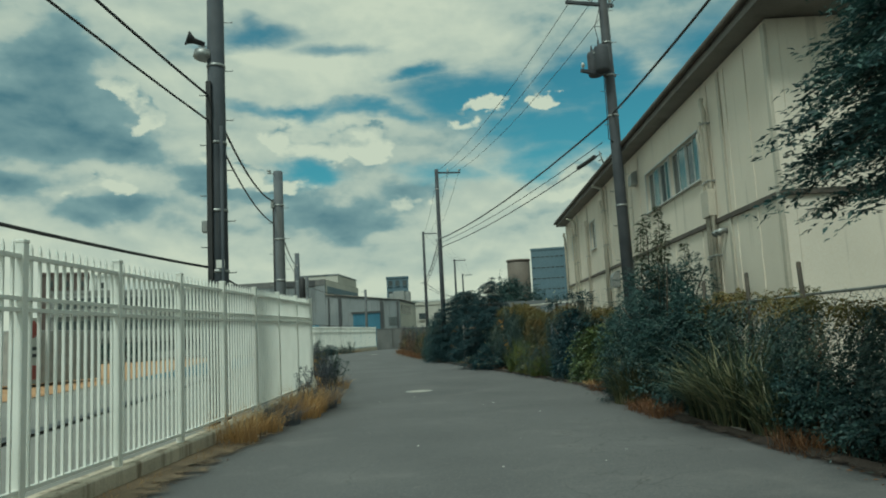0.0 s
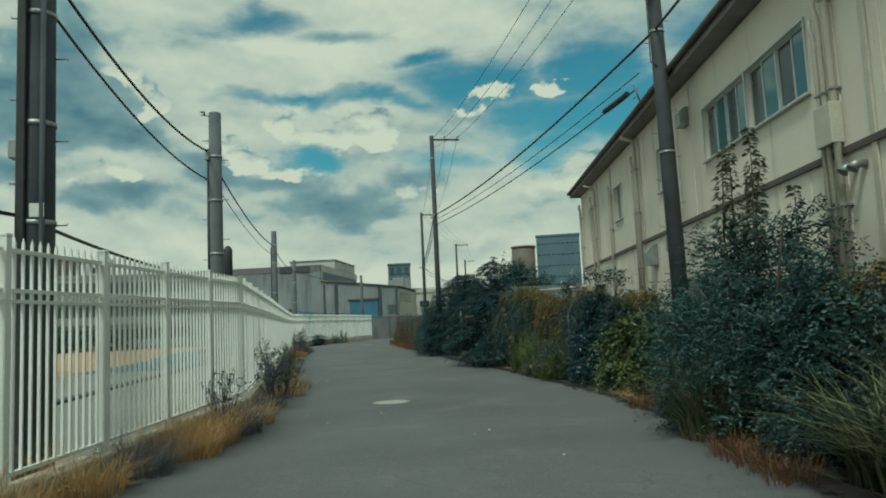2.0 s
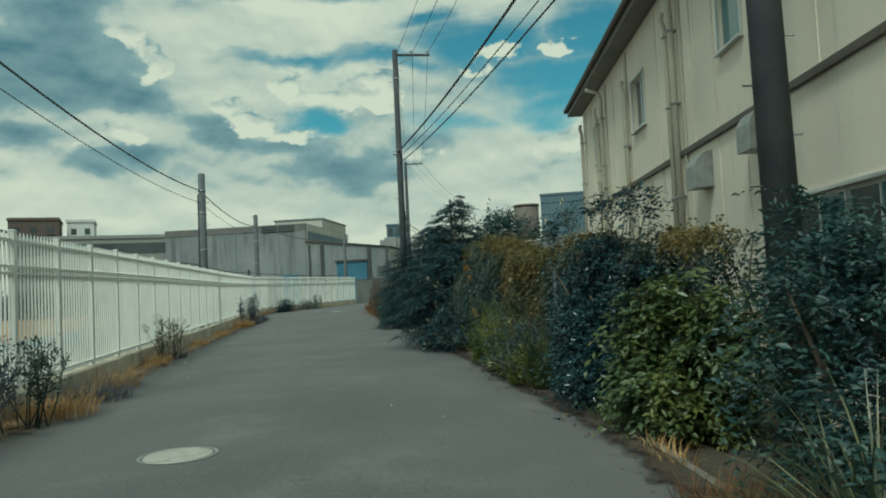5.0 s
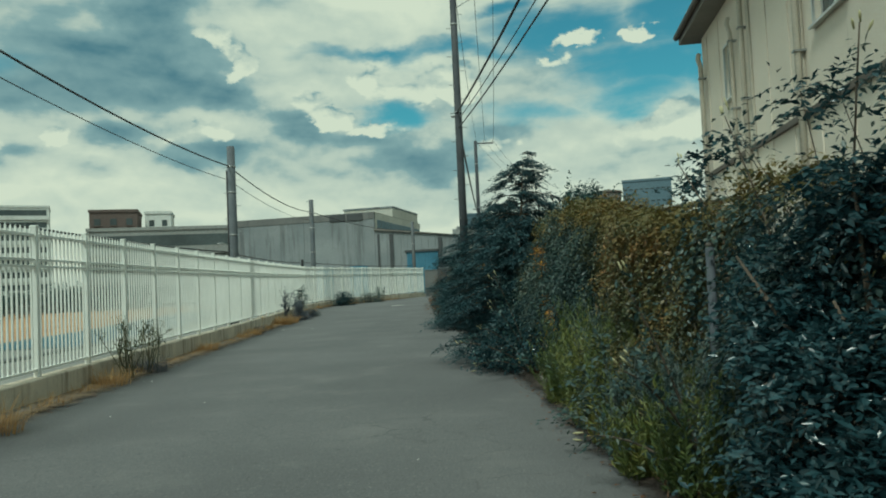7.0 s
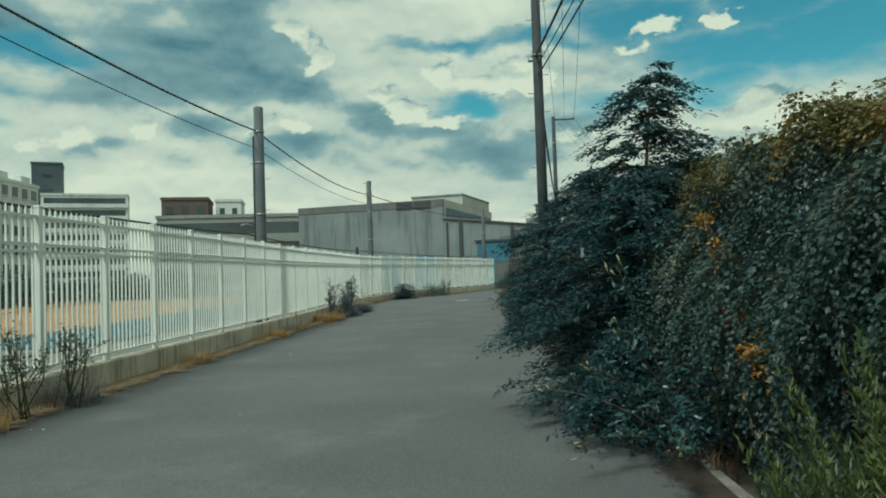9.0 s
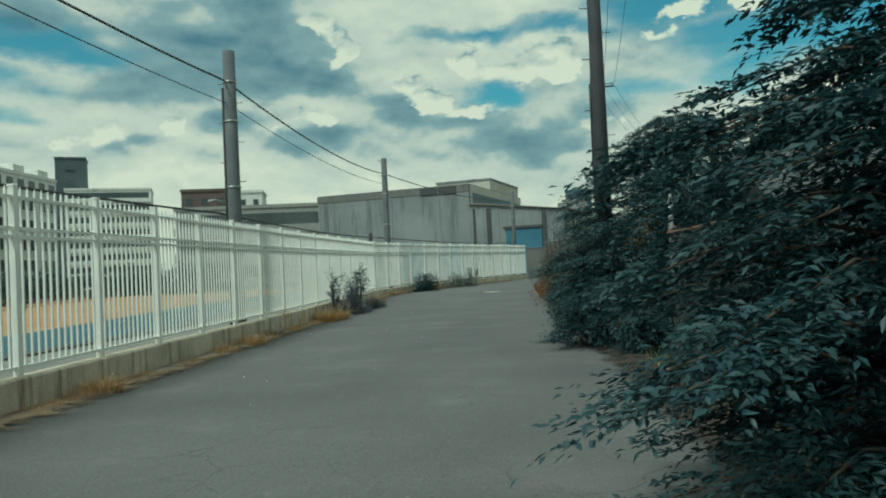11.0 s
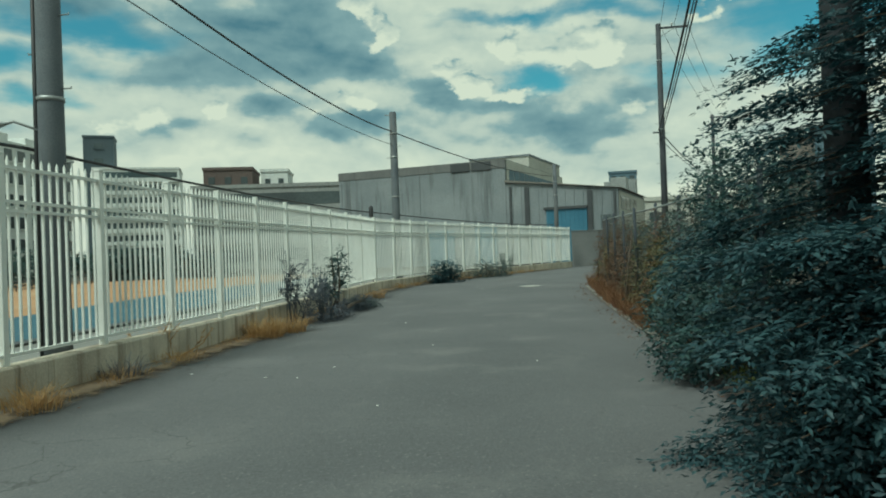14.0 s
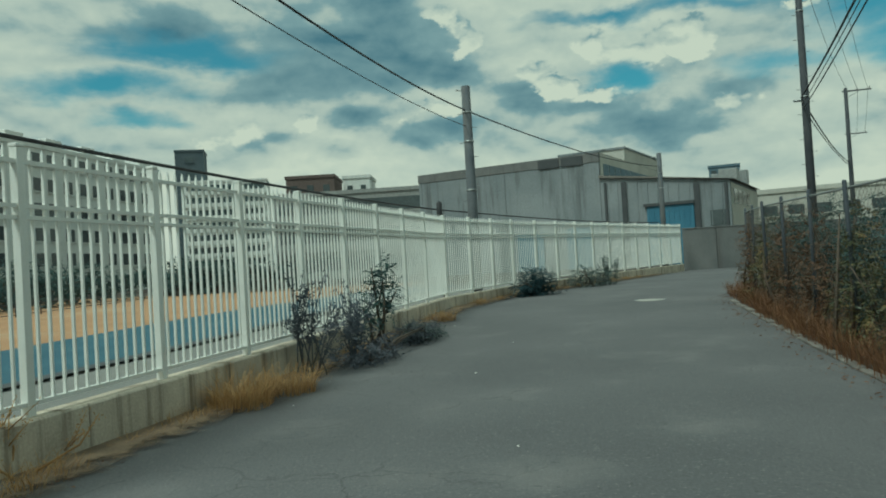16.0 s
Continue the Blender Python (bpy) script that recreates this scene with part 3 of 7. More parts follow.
def lobe_leaves(lobes, n, size, rng, seed, ground, per=12, spread=5.0, aspect=0.45, rough=0.42, inner=0.3, droop=0.35, stray=0.07):
    """Feathered twigs over the skins of some lobes (x, y, z, rx, ry, rz), a few of them straying far out."""
    area = np.array([(l[3] * l[4] * l[5]) ** (2 / 3) for l in lobes])
    which = rng.choice(len(lobes), size=n // per, p=area / area.sum())
    L = np.array(lobes)[which]
    d = unit(rng.normal(size=(len(L), 3)))
    k = 1 + rough * wobble(d * 1.0 + L[:, :3], seed, 2.6) + 0.10 * wobble(d * 2.0 + L[:, :3], seed + 1, 6.0)
    depth = np.where(rng.random(len(L)) < inner, rng.uniform(0.35, 0.8, len(L)), rng.uniform(0.82, 1.04, len(L)))
    far = rng.random(len(L)) < stray
    ln = size * spread * rng.uniform(0.6, 1.3, len(L)) * np.where(far, 1.8, 1.0)
    depth = np.where(far, depth + 0.10, depth)
    c = L[:, :3] + d * L[:, 3:] * (k * depth)[:, None]
    way = unit(d * np.array((1, 1, 0.6)) + rng.normal(size=(len(L), 3)) * 0.55 + np.array((0, 0, 0.25)))
    c[:, 2] = np.maximum(c[:, 2], ground + rng.uniform(0.03, 0.2, len(L)))
    p, ax, nm, s, w = fronds(c - way * (ln * 0.5)[:, None], way, ln, size, rng, per, droop, 0.8, aspect)
    p[:, 2] = np.maximum(p[:, 2], ground + rng.uniform(0.01, 0.08, len(p)))
    nm = unit(nm + np.repeat(d, per, axis=0) * 0.5)
    return p, ax, nm, s, w


def stems(base, lobes, rng, radius=0.03, count=2):
    bm = bmesh.new()
    for l in lobes:
        for _ in range(count):
            a = Vector((rng.normal() * 0.12, rng.normal() * 0.12, 0))
            tip = Vector(l[:3]) - Vector(base) + Vector((rng.normal() * l[3] * 0.5, rng.normal() * l[4] * 0.5, rng.uniform(0.2, 0.9) * l[5]))
            mid = a.lerp(tip, 0.5) + Vector((rng.normal() * 0.1, rng.normal() * 0.1, 0.1))
            tube(bm, [a - Vector((0, 0, 0.05)), mid, tip], [radius, radius * 0.7, radius * 0.25], 5)
    return bm


def shrub(name, base, lobes, n, size, leaf, label, category="shrub", seed=1, trunk=0.03, group="", **kw):
    rng = np.random.default_rng(seed)
    ob = thing(name, base, label, category, group)
    p, axis, normal, ln, wd = lobe_leaves(lobes, n, size, rng, seed, base[2], **kw)
    part("crown", leaf_mesh("crown", p - np.array(base), axis, normal, ln, wd), leaf, ob)
    part("stemwork", stems(base, lobes, rng, trunk), M_BARK, ob)
    return ob


def tiered_tree(name, base, height, radius, leaf, label, seed, boughs, size, lean=(0.0, 0.0), trunk=0.07, start=0.12, twigs=22, category="tree", sweep=0.15, group="", thin=None, frond=0.34, tiers=0.0):
    """A trunk with tiers of level boughs, each set with feathered twigs; radius(h) with h from 0 to 1."""
    rng = np.random.default_rng(seed)
    ob = thing(name, base, label, category, group)
    bm = bmesh.new()
    tube(bm, [(0, 0, -0.05), (lean[0] * 0.5, lean[1] * 0.5, height * 0.5), (lean[0], lean[1], height * 0.98)], [trunk, trunk * 0.6, trunk * 0.12], 8)
    part("trunk", bm, M_BARK, ob)
    bm = bmesh.new()
    C, D, S = [], [], []
    for i in range(boughs):
        h = start + (1 - start) * (i + rng.random()) / boughs
        a = i * 2.39996 + rng.normal() * 0.35
        if thin and rng.random() > thin(h):
            continue
        if tiers and h > 0.67:
            h = round(h / tiers) * tiers + rng.normal() * 0.003
        r = radius(h) * rng.choice((rng.uniform(0.55, 0.95), rng.uniform(0.9, 1.12)))
        root = np.array((lean[0] * h, lean[1] * h, height * h))
        out = np.array((math.cos(a), math.sin(a), 0.0))
        rise_z = rng.uniform(-0.05, 0.2) * r
        tip = root + out * r + np.array((0, 0, rise_z - sweep * r))
        mid = root + out * r * 0.5 + np.array((0, 0, rise_z))
        tube(bm, [root, mid, tip], [max(0.008, trunk * 0.28 * r), 0.01, 0.004], 4)
        n = max(5, int(twigs * r))
        u = np.append(rng.random(n - 1) ** 0.7, 0.97)
        c = np.where(u[:, None] < 0.5, root + (mid - root) * (u[:, None] * 2), mid + (tip - mid) * (u[:, None] * 2 - 1))
        side = np.array((-math.sin(a), math.cos(a), 0.0))
        flip = np.where(np.arange(n) % 2 == 0, 1.0, -1.0)
        spread = np.clip(1.25 - u, 0.05, 1.0)
        C.append(c + np.array((0, 0, 1.0)) * (rng.normal(size=n) * 0.03)[:, None])
        D.append(out * (0.45 + 0.6 * u)[:, None] + side * (flip * spread)[:, None] + rng.normal(size=(n, 3)) * np.array((0.25, 0.25, 0.12)))
        S.append(frond * rng.uniform(0.6, 1.25, n) * (0.55 + 0.35 * min(r, 1.3)))
    c, d, ln = np.vstack(C), np.vstack(D), np.concatenate(S)
    p, ax, nm, s, w = fronds(c, d, ln, size, rng, 14, 0.3, 1.2, 0.36)
    p[:, 2] = np.maximum(p[:, 2], 0.03)
    part("crown", leaf_mesh("crown", p, ax, nm, s, w), leaf, ob)
    part("branchwork", bm, M_BARK, ob)
    return ob


def blade_mesh(name, rng, n, height, spread, width, bend, along=(0.0, 0.0), ground=None):
    """Arching blades of grass; spread: radius of the tuft, along: how far it runs in x and y."""
    verts, faces = [], []
    steps = 4
    for _ in range(n):
        q = rng.uniform(-0.5, 0.5)
        a, rr = rng.uniform(0, 6.283), spread * math.sqrt(rng.random())
        x, y = along[0] * q + math.cos(a) * rr, along[1] * q + math.sin(a) * rr
        z = ground(x, y) if ground else 0.0
        out = a + rng.normal() * 0.7
        h = height * rng.uniform(0.45, 1.1)
        bb = min(bend * rng.uniform(0.35, 1.5), 1.2)
        b = bb * h * 0.8
        dx, dy = math.cos(out), math.sin(out)
        w = width * rng.uniform(0.6, 1.2)
        k = len(verts)
        for i in range(steps + 1):
            u = i / steps
            ww = w * (1 - u) ** 0.7 * 0.5
            px, py = x + dx * b * u * u, y + dy * b * u * u
            pz = z + h * (u - 0.42 * (bb * u * u) * min(1.0, bb))
            verts.append((px - dy * ww, py + dx * ww, pz))
            if i < steps:
                verts.append((px + dy * ww, py - dx * ww, pz))
        for i in range(steps - 1):
            faces.append((k + 2 * i, k + 2 * i + 1, k + 2 * i + 3, k + 2 * i + 2))
        i = steps - 1
        faces.append((k + 2 * i, k + 2 * i + 1, k + 2 * i + 2))
    return mesh_of(name, verts, faces)


# ---- ground, lane, yard ----
LEFT = [(-4.4, -8.0), (-0.36, 13.97), (0.45, 18.8), (-0.8, 59.2), (0.0, 64.0), (1.6, 69.0), (6.0, 82.4)]      # the white fence
BASE = [(0.22, -8.0), (0.24, 10.0), (0.34, 18.8), (0.40, 29.0), (0.45, 46.0), (0.565, 59.2), (0.60, 64.0), (0.62, 69.0), (0.66, 82.4)]   # height of its foot, y
RIGHT = [(5.0, -8.0), (5.85, 9.0), (6.15, 12.0), (6.9, 15.5), (7.25, 19.0), (7.25, 27.0), (7.2, 38.0), (6.7, 45.0), (6.45, 49.5), (6.2, 54.7), (6.08, 57.5), (6.25, 59.5), (7.2, 66.0), (10.5, 76.0)]      # the kerb


def sheet(name, xs, ys, z, material, label, category="ground", skirt=0.0):
    verts = [(x, y, z(x, y)) for y in ys for x in xs]
    w = len(xs)
    faces = [(j * w + i, j * w + i + 1, (j + 1) * w + i + 1, (j + 1) * w + i) for j in range(len(ys) - 1) for i in range(w - 1)]
    return tagged(part(name, mesh_of(name, verts, faces, True), material), label, category, kind="structure")


gx = [-3000, -1000, -300, -100, -50, -30, -20, -12, -8, -5, -3, -1, 1, 3, 5, 7, 8, 10, 14, 20, 40, 100, 300, 1000, 3000]
gy = [-3000, -500, -100, -30, -10] + [2.0 * k for k in range(0, 50)] + [110, 150, 250, 600, 1500, 3000]
sheet("ground", gx, gy, lambda x, y: rise(y) - 0.03, M_EARTH, "bare brown earth with scattered weeds beside the lane")
ry = [-8 + 1.0 * k for k in range(0, 101)]
verts, faces = [], []
for y in ry:
    x0, x1 = lerp_line(LEFT, y) + 0.30 + 0.06 * math.sin(y * 0.9) + 0.04 * math.sin(y * 2.3), lerp_line(RIGHT, y) if y < 76 else 16.0
    for k in range(9):
        verts.append((x0 + (x1 - x0) * k / 8, y, rise(y) + 0.012 * math.sin(k / 8 * math.pi) + 0.004 * math.sin(y * 1.3 + k)))
faces = [(j * 9 + i, j * 9 + i + 1, (j + 1) * 9 + i + 1, (j + 1) * 9 + i) for j in range(len(ry) - 1) for i in range(8)]
tagged(part("road", mesh_of("road", verts, faces, True), M_ASPHALT), "worn grey asphalt lane with fine cracks and pale patches", "road", kind="structure")
# the yard behind the white fence
verts = []
yy = [-8 + 2.0 * k for k in range(0, 45)]
for y in yy:
    verts += [(-160.0, y, rise(y) - 0.005), (lerp_line(LEFT, y) - 0.1, y, rise(y) - 0.005)]
tagged(part("yard", mesh_of("yard", verts, [(2 * j, 2 * j + 1, 2 * j + 3, 2 * j + 2) for j in range(len(yy) - 1)]), M_YARD), "pale grey concrete yard behind the fence", "yard", kind="structure")


def flat_strip(name, x0, x1, y0, y1, z, material, label, category):
    """A flat band of ground that follows the lane's climb, z above it."""
    n = max(2, int((y1 - y0) / 2))
    return sheet(name, [x0, x1], [y0 + (y1 - y0) * k / n for k in range(n + 1)], lambda x, y: rise(y) + z, material, label, category)


flat_strip("clay_court", -60.0, -9.1, 26.0, 88.0, 0.02, M_CLAY, "orange clay sports ground behind the fence", "court")
flat_strip("blue_court_edge", -9.1, -4.7, 40.0, 76.0, 0.024, M_BLUE_COURT, "blue painted strip along the clay ground", "court")

# concrete plinth under the fence, in cast lengths
plinth = tagged(new("fence_plinth"), "low stained concrete plinth wall under the white fence", "wall", kind="structure")


def run_points(line, step):
    """Points every step metres along a plan line, with the heading there."""
    out, left = [], 0.0
    for (x0, y0), (x1, y1) in zip(line, line[1:]):
        d = math.hypot(x1 - x0, y1 - y0)
        s = left
        while s < d - 1e-6:
            out.append((x0 + (x1 - x0) * s / d, y0 + (y1 - y0) * s / d, math.atan2(y1 - y0, x1 - x0)))
            s += step
        left = s - d
    return out


def foot(y):
    return lerp_line([(b, yb) for b, yb in BASE], y)


def plinth_run(line):
    for (x0, y0), (x1, y1) in zip(line, line[1:]):
        d = math.hypot(x1 - x0, y1 - y0)
        n = max(1, round(d / 3.44))
        for k in range(n):
            a, b = k / n, (k + 1) / n
            p, q = Vector((x0 + (x1 - x0) * a, y0 + (y1 - y0) * a)), Vector((x0 + (x1 - x0) * b, y0 + (y1 - y0) * b))
            t = (q - p).normalized()
            p, q = p + t * 0.006, q - t * 0.006
            s = Vector((t.y, -t.x)) * 0.125
            c = Vector((t.y, -t.x)) * 0.11
            vs = []
            for w in (p, q):
                zt, zb = foot(w.y) - 0.03, rise(w.y) - 0.15
                vs += [(*(w - s), zb), (*(w + s), zb), (*(w + s), zt - 0.02), (*(w + c), zt), (*(w - c), zt), (*(w - s), zt - 0.02)]
            fs = [(i, (i + 1) % 6, (i + 1) % 6 + 6, i + 6) for i in range(6)] + [(5, 4, 3, 2, 1, 0), (6, 7, 8, 9, 10, 11)]
            me = mesh_of("plinth_block", vs, fs)
            bm = bmesh.new()
            bm.from_mesh(me)
            bmesh.ops.recalc_face_normals(bm, faces=bm.faces)
            part("plinth_block", bm, M_PLINTH, plinth)


plinth_run(LEFT)
gutter = tagged(new("gutter"), "low concrete gutter ledge at the foot of the plinth", "gutter", kind="structure")
for y in [4.0 + 1.2 * k for k in range(46)]:
    x, x2 = lerp_line(LEFT, y), lerp_line(LEFT, y + 1.18)
    z0, z1 = rise(y), rise(y + 1.18)
    lift = random.uniform(0.03, 0.06)
    vs = [(x + 0.127, y, z0 + lift), (x + 0.34, y, z0 + lift - 0.012), (x + 0.36, y, z0 - 0.05), (x2 + 0.127, y + 1.18, z1 + lift), (x2 + 0.34, y + 1.18, z1 + lift - 0.012), (x2 + 0.36, y + 1.18, z1 - 0.05)]
    part("ledge_block", mesh_of("ledge_block", vs, [(0, 1, 4, 3), (1, 2, 5, 4), (0, 2, 1), (3, 4, 5)]), M_KERB, gutter)

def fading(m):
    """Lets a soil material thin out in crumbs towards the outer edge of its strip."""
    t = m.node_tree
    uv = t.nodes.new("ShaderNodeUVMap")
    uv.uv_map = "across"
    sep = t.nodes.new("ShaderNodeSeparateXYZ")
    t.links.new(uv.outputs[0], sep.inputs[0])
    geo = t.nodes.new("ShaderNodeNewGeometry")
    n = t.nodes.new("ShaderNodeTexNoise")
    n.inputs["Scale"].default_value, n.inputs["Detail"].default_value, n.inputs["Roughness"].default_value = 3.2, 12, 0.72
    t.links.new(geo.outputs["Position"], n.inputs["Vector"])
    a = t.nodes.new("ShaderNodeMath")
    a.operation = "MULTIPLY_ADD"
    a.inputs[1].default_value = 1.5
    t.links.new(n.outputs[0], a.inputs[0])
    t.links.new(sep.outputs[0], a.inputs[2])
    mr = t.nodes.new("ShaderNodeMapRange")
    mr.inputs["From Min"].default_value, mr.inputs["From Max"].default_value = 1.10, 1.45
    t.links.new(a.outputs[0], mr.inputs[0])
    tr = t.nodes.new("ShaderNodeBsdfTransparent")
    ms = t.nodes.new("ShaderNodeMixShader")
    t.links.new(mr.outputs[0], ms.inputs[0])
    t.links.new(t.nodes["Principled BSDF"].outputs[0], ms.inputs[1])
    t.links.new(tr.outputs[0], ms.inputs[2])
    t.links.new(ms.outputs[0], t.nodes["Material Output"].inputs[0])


fading(M_SOIL_SHADE)
fading(M_DRY_SOIL)


def soil_edge(name, line, y0, y1, a, b, seed, material, label):
    """Washed-up soil along an edge of the lane, under the trees with their shade painted in; a and b: from and to, off
    the line.
    """
    ys = [y0 + 0.25 * k for k in range(int((y1 - y0) / 0.25))]
    verts = []
    for y in ys:
        x = lerp_line(line, y)
        verts += [(x + a, y, rise(y) + 0.05), (x + (a + b) / 2, y, rise(y) + 0.034), (x + b, y, rise(y) + 0.02)]
    n = len(ys)
    fs = [(3 * j + i, 3 * j + i + 1, 3 * j + i + 4, 3 * j + i + 3) for j in range(n - 1) for i in (0, 1)]
    me = mesh_of(name, verts, fs, True)
    layer = me.uv_layers.new(name="across")
    for q, vi in enumerate([l.vertex_index for l in me.loops]):
        layer.data[q].uv = ((vi % 3) / 2, 0.0)
    return tagged(part(name, me, material), label, "soil", kind="structure")


soil_edge("soil_edge_kerb", RIGHT, 4.0, 43.0, 0.02, -0.42, 21, M_SOIL_SHADE, "dark soil and debris washed up against the kerb")
# this wider strip paints the trees' shade onto the asphalt, along with soil
soil_edge("soil_edge_shade", RIGHT, 31.0, 41.5, 0.0, -0.75, 22, M_SOIL_SHADE, "dark damp soil, debris and painted tree shade over the asphalt")
soil_edge("soil_edge_plinth", LEFT, 2.0, 78.0, 0.13, 0.95, 23, M_DRY_SOIL, "dry brown soil along the foot of the plinth")

# kerb stones on the other side
kerb = tagged(new("kerb"), "narrow broken concrete kerb along the overgrown verge", "kerb", kind="structure")
kerb_mesh = None
for i, (x, y, h) in enumerate(run_points([q for q in RIGHT if 9.0 <= q[1] <= 66.0], 0.9)):
    if kerb_mesh is None:
        bm = boxes((0.01, 0.885, -0.055, 0.055, -0.12, 0.055), bevel=0.015)
        ob = part("kerb_stone", bm, M_KERB, kerb)
        kerb_mesh = ob.data
    else:
        ob = part("kerb_stone", kerb_mesh, M_KERB, kerb)
    rng = random.Random(i)
    ob.matrix_world = pose(x + 0.07, y, rise(y) + rng.uniform(-0.035, 0.0), rng.uniform(-3, 3), rng.uniform(-0.6, 0.6), math.degrees(h) + rng.uniform(-1, 1))

# iron covers in the lane
for x, y, rad in ((3.12, 19.45, 0.315), (4.33, 59.36, 0.33)):
    cover = thing("manhole_cover", (x, y, rise(y) + 0.012), "round pale worn iron manhole cover set in the asphalt", "manhole cover", "manhole covers")
    bm = bmesh.new()
    tube(bm, [(0, 0, -0.02), (0, 0, 0.008)], [rad, rad - 0.006], 40)
    part("lid", bm, M_COVER, cover)
    bm = bmesh.new()
    for k in range(40):
        a, b = 2 * math.pi * k / 40, 2 * math.pi * (k + 1) / 40
        q = [(rad + 0.012, 0.006), (rad + 0.045, 0.006)]
        v = [bm.verts.new((r_ * math.cos(w), r_ * math.sin(w), z_)) for w in (a, b) for r_, z_ in q]
        bm.faces.new((v[0], v[1], v[3], v[2]))
    part("ring", bm, M_STEEL, cover)


# ---- white picket fence ----
FENCE_H, STEP, PICKETS = 2.12, 1.72, 13


def picket_mesh():
    bm = bmesh.new()
    w, d = 0.0100, 0.0135
    box(bm, -w, w, -d, d, 0.06, FENCE_H - 0.06)
    tip = bm.verts.new((0, 0, FENCE_H))
    ring = [bm.verts.new((x, y, FENCE_H - 0.059)) for x, y in ((-w, -d), (w, -d), (w, d), (-w, d))]
    for k in range(4):
        bm.faces.new((ring[k], ring[(k + 1) % 4], tip))
    me = bpy.data.meshes.new("picket")
    bm.to_mesh(me)
    bm.free()
    return me


def post_mesh():
    bm = bmesh.new()
    box(bm, -0.039, 0.039, -0.039, 0.039, -0.04, FENCE_H - 0.02, bevel=0.004)
    box(bm, -0.044, 0.044, -0.044, 0.044, FENCE_H - 0.019, FENCE_H + 0.012, bevel=0.006)
    me = bpy.data.meshes.new("post")
    bm.to_mesh(me)
    bm.free()
    return me


PICKET, POST = picket_mesh(), post_mesh()


def white_fence(line, phase, label, last=False):
    fence = tagged(new("picket_fence"), label, "fence", "white fence runs")
    (x0, y0), (x1, y1) = line[0], line[-1]
    pts = []
    d_all, segs = 0.0, []
    for a, b in zip(line, line[1:]):
        d = math.hypot(b[0] - a[0], b[1] - a[1])
        segs.append((d_all, d, a, b))
        d_all += d

    def at(s):
        for s0, d, a, b in segs:
            if s <= s0 + d + 1e-6:
                break
        k = (s - s0) / d
        return a[0] + (b[0] - a[0]) * k, a[1] + (b[1] - a[1]) * k, math.atan2(b[1] - a[1], b[0] - a[0])
    s = phase
    stops = [0.0] if phase > 0.3 else []
    while s < d_all - 0.3:
        stops.append(s)
        s += STEP
    stops.append(d_all)
    for i, s in enumerate(stops):
        x, y, h = at(min(s, d_all - 1e-4))
        if i < len(stops) - 1 or last:
            post = part("post", POST, M_WHITE, fence)
            post.matrix_world = pose(x, y, foot(y), 0, 0, math.degrees(h))
        if i == len(stops) - 1:
            break
        xn, yn, _ = at(stops[i + 1])
        span = math.hypot(xn - x, yn - y)
        hd = math.atan2(yn - y, xn - x)
        slope = math.degrees(math.atan2(foot(yn) - foot(y), span))
        for z, hgt, dep in ((FENCE_H - 0.15, 0.035, 0.05), (FENCE_H - 0.50, 0.032, 0.05), (FENCE_H - 0.595, 0.032, 0.05), (0.05, 0.035, 0.05)):
            rail = part("rail", boxes((0.04, span - 0.04, -dep / 2, dep / 2, z, z + hgt)), M_WHITE, fence)
            rail.matrix_world = pose(x, y, foot(y), 0, -slope, math.degrees(hd))
        n = max(2, round(PICKETS * span / STEP))
        for k in range(1, n):
            q = k / n
            pk = part("picket", PICKET, M_WHITE, fence)
            yq = y + (yn - y) * q
            pk.matrix_world = pose(x + (xn - x) * q, yq, foot(yq), 0, 0, math.degrees(hd))
    return fence


white_fence(LEFT[:3], 1.44, "white steel picket fence with spiked tops on a concrete plinth")
white_fence(LEFT[2:4], 0.63, "long run of white steel picket fence beside the lane")
white_fence(LEFT[3:], 0.0, "white steel picket fence bending towards the factory", True)


# ---- two-storey building with a beige panel wall ----
B_AT, B_HEAD = (7.6, 10.2), math.degrees(math.atan2(1.0, 0.178))       # near corner; its local x runs along the wall, -y... the lane lies at local +y
B_LEN, B_DEEP, B_H, BAND = 21.5, 9.0, 5.95, 3.25
house = thing("building", (*B_AT, 0.0), "two-storey building with beige panel walls, brown band and dark eaves", "building", turn=B_HEAD)
# local frame: x along the facade away from the start, +y towards the lane


def hole_wall(length, height, holes, thick):
    """A wall in the local xz plane, from y -thick to 0, with rectangular openings (x0, x1, z0, z1) through it."""
    xs = sorted({0.0, length, *[h[0] for h in holes], *[h[1] for h in holes]})
    zs = sorted({0.0, height, *[h[2] for h in holes], *[h[3] for h in holes]})
    bm = bmesh.new()
    for xa, xb in zip(xs, xs[1:]):
        for za, zb in zip(zs, zs[1:]):
            cx, cz = (xa + xb) / 2, (za + zb) / 2
            if any(h[0] < cx < h[1] and h[2] < cz < h[3] for h in holes):
                continue
            box(bm, xa, xb, -thick, 0.0, za, zb)
    bmesh.ops.remove_doubles(bm, verts=bm.verts, dist=1e-4)
    inner = [f for f in bm.faces if sum(1 for g in bm.faces if g is not f and set(g.verts) == set(f.verts))]
    bmesh.ops.delete(bm, geom=inner, context="FACES")
    return bm


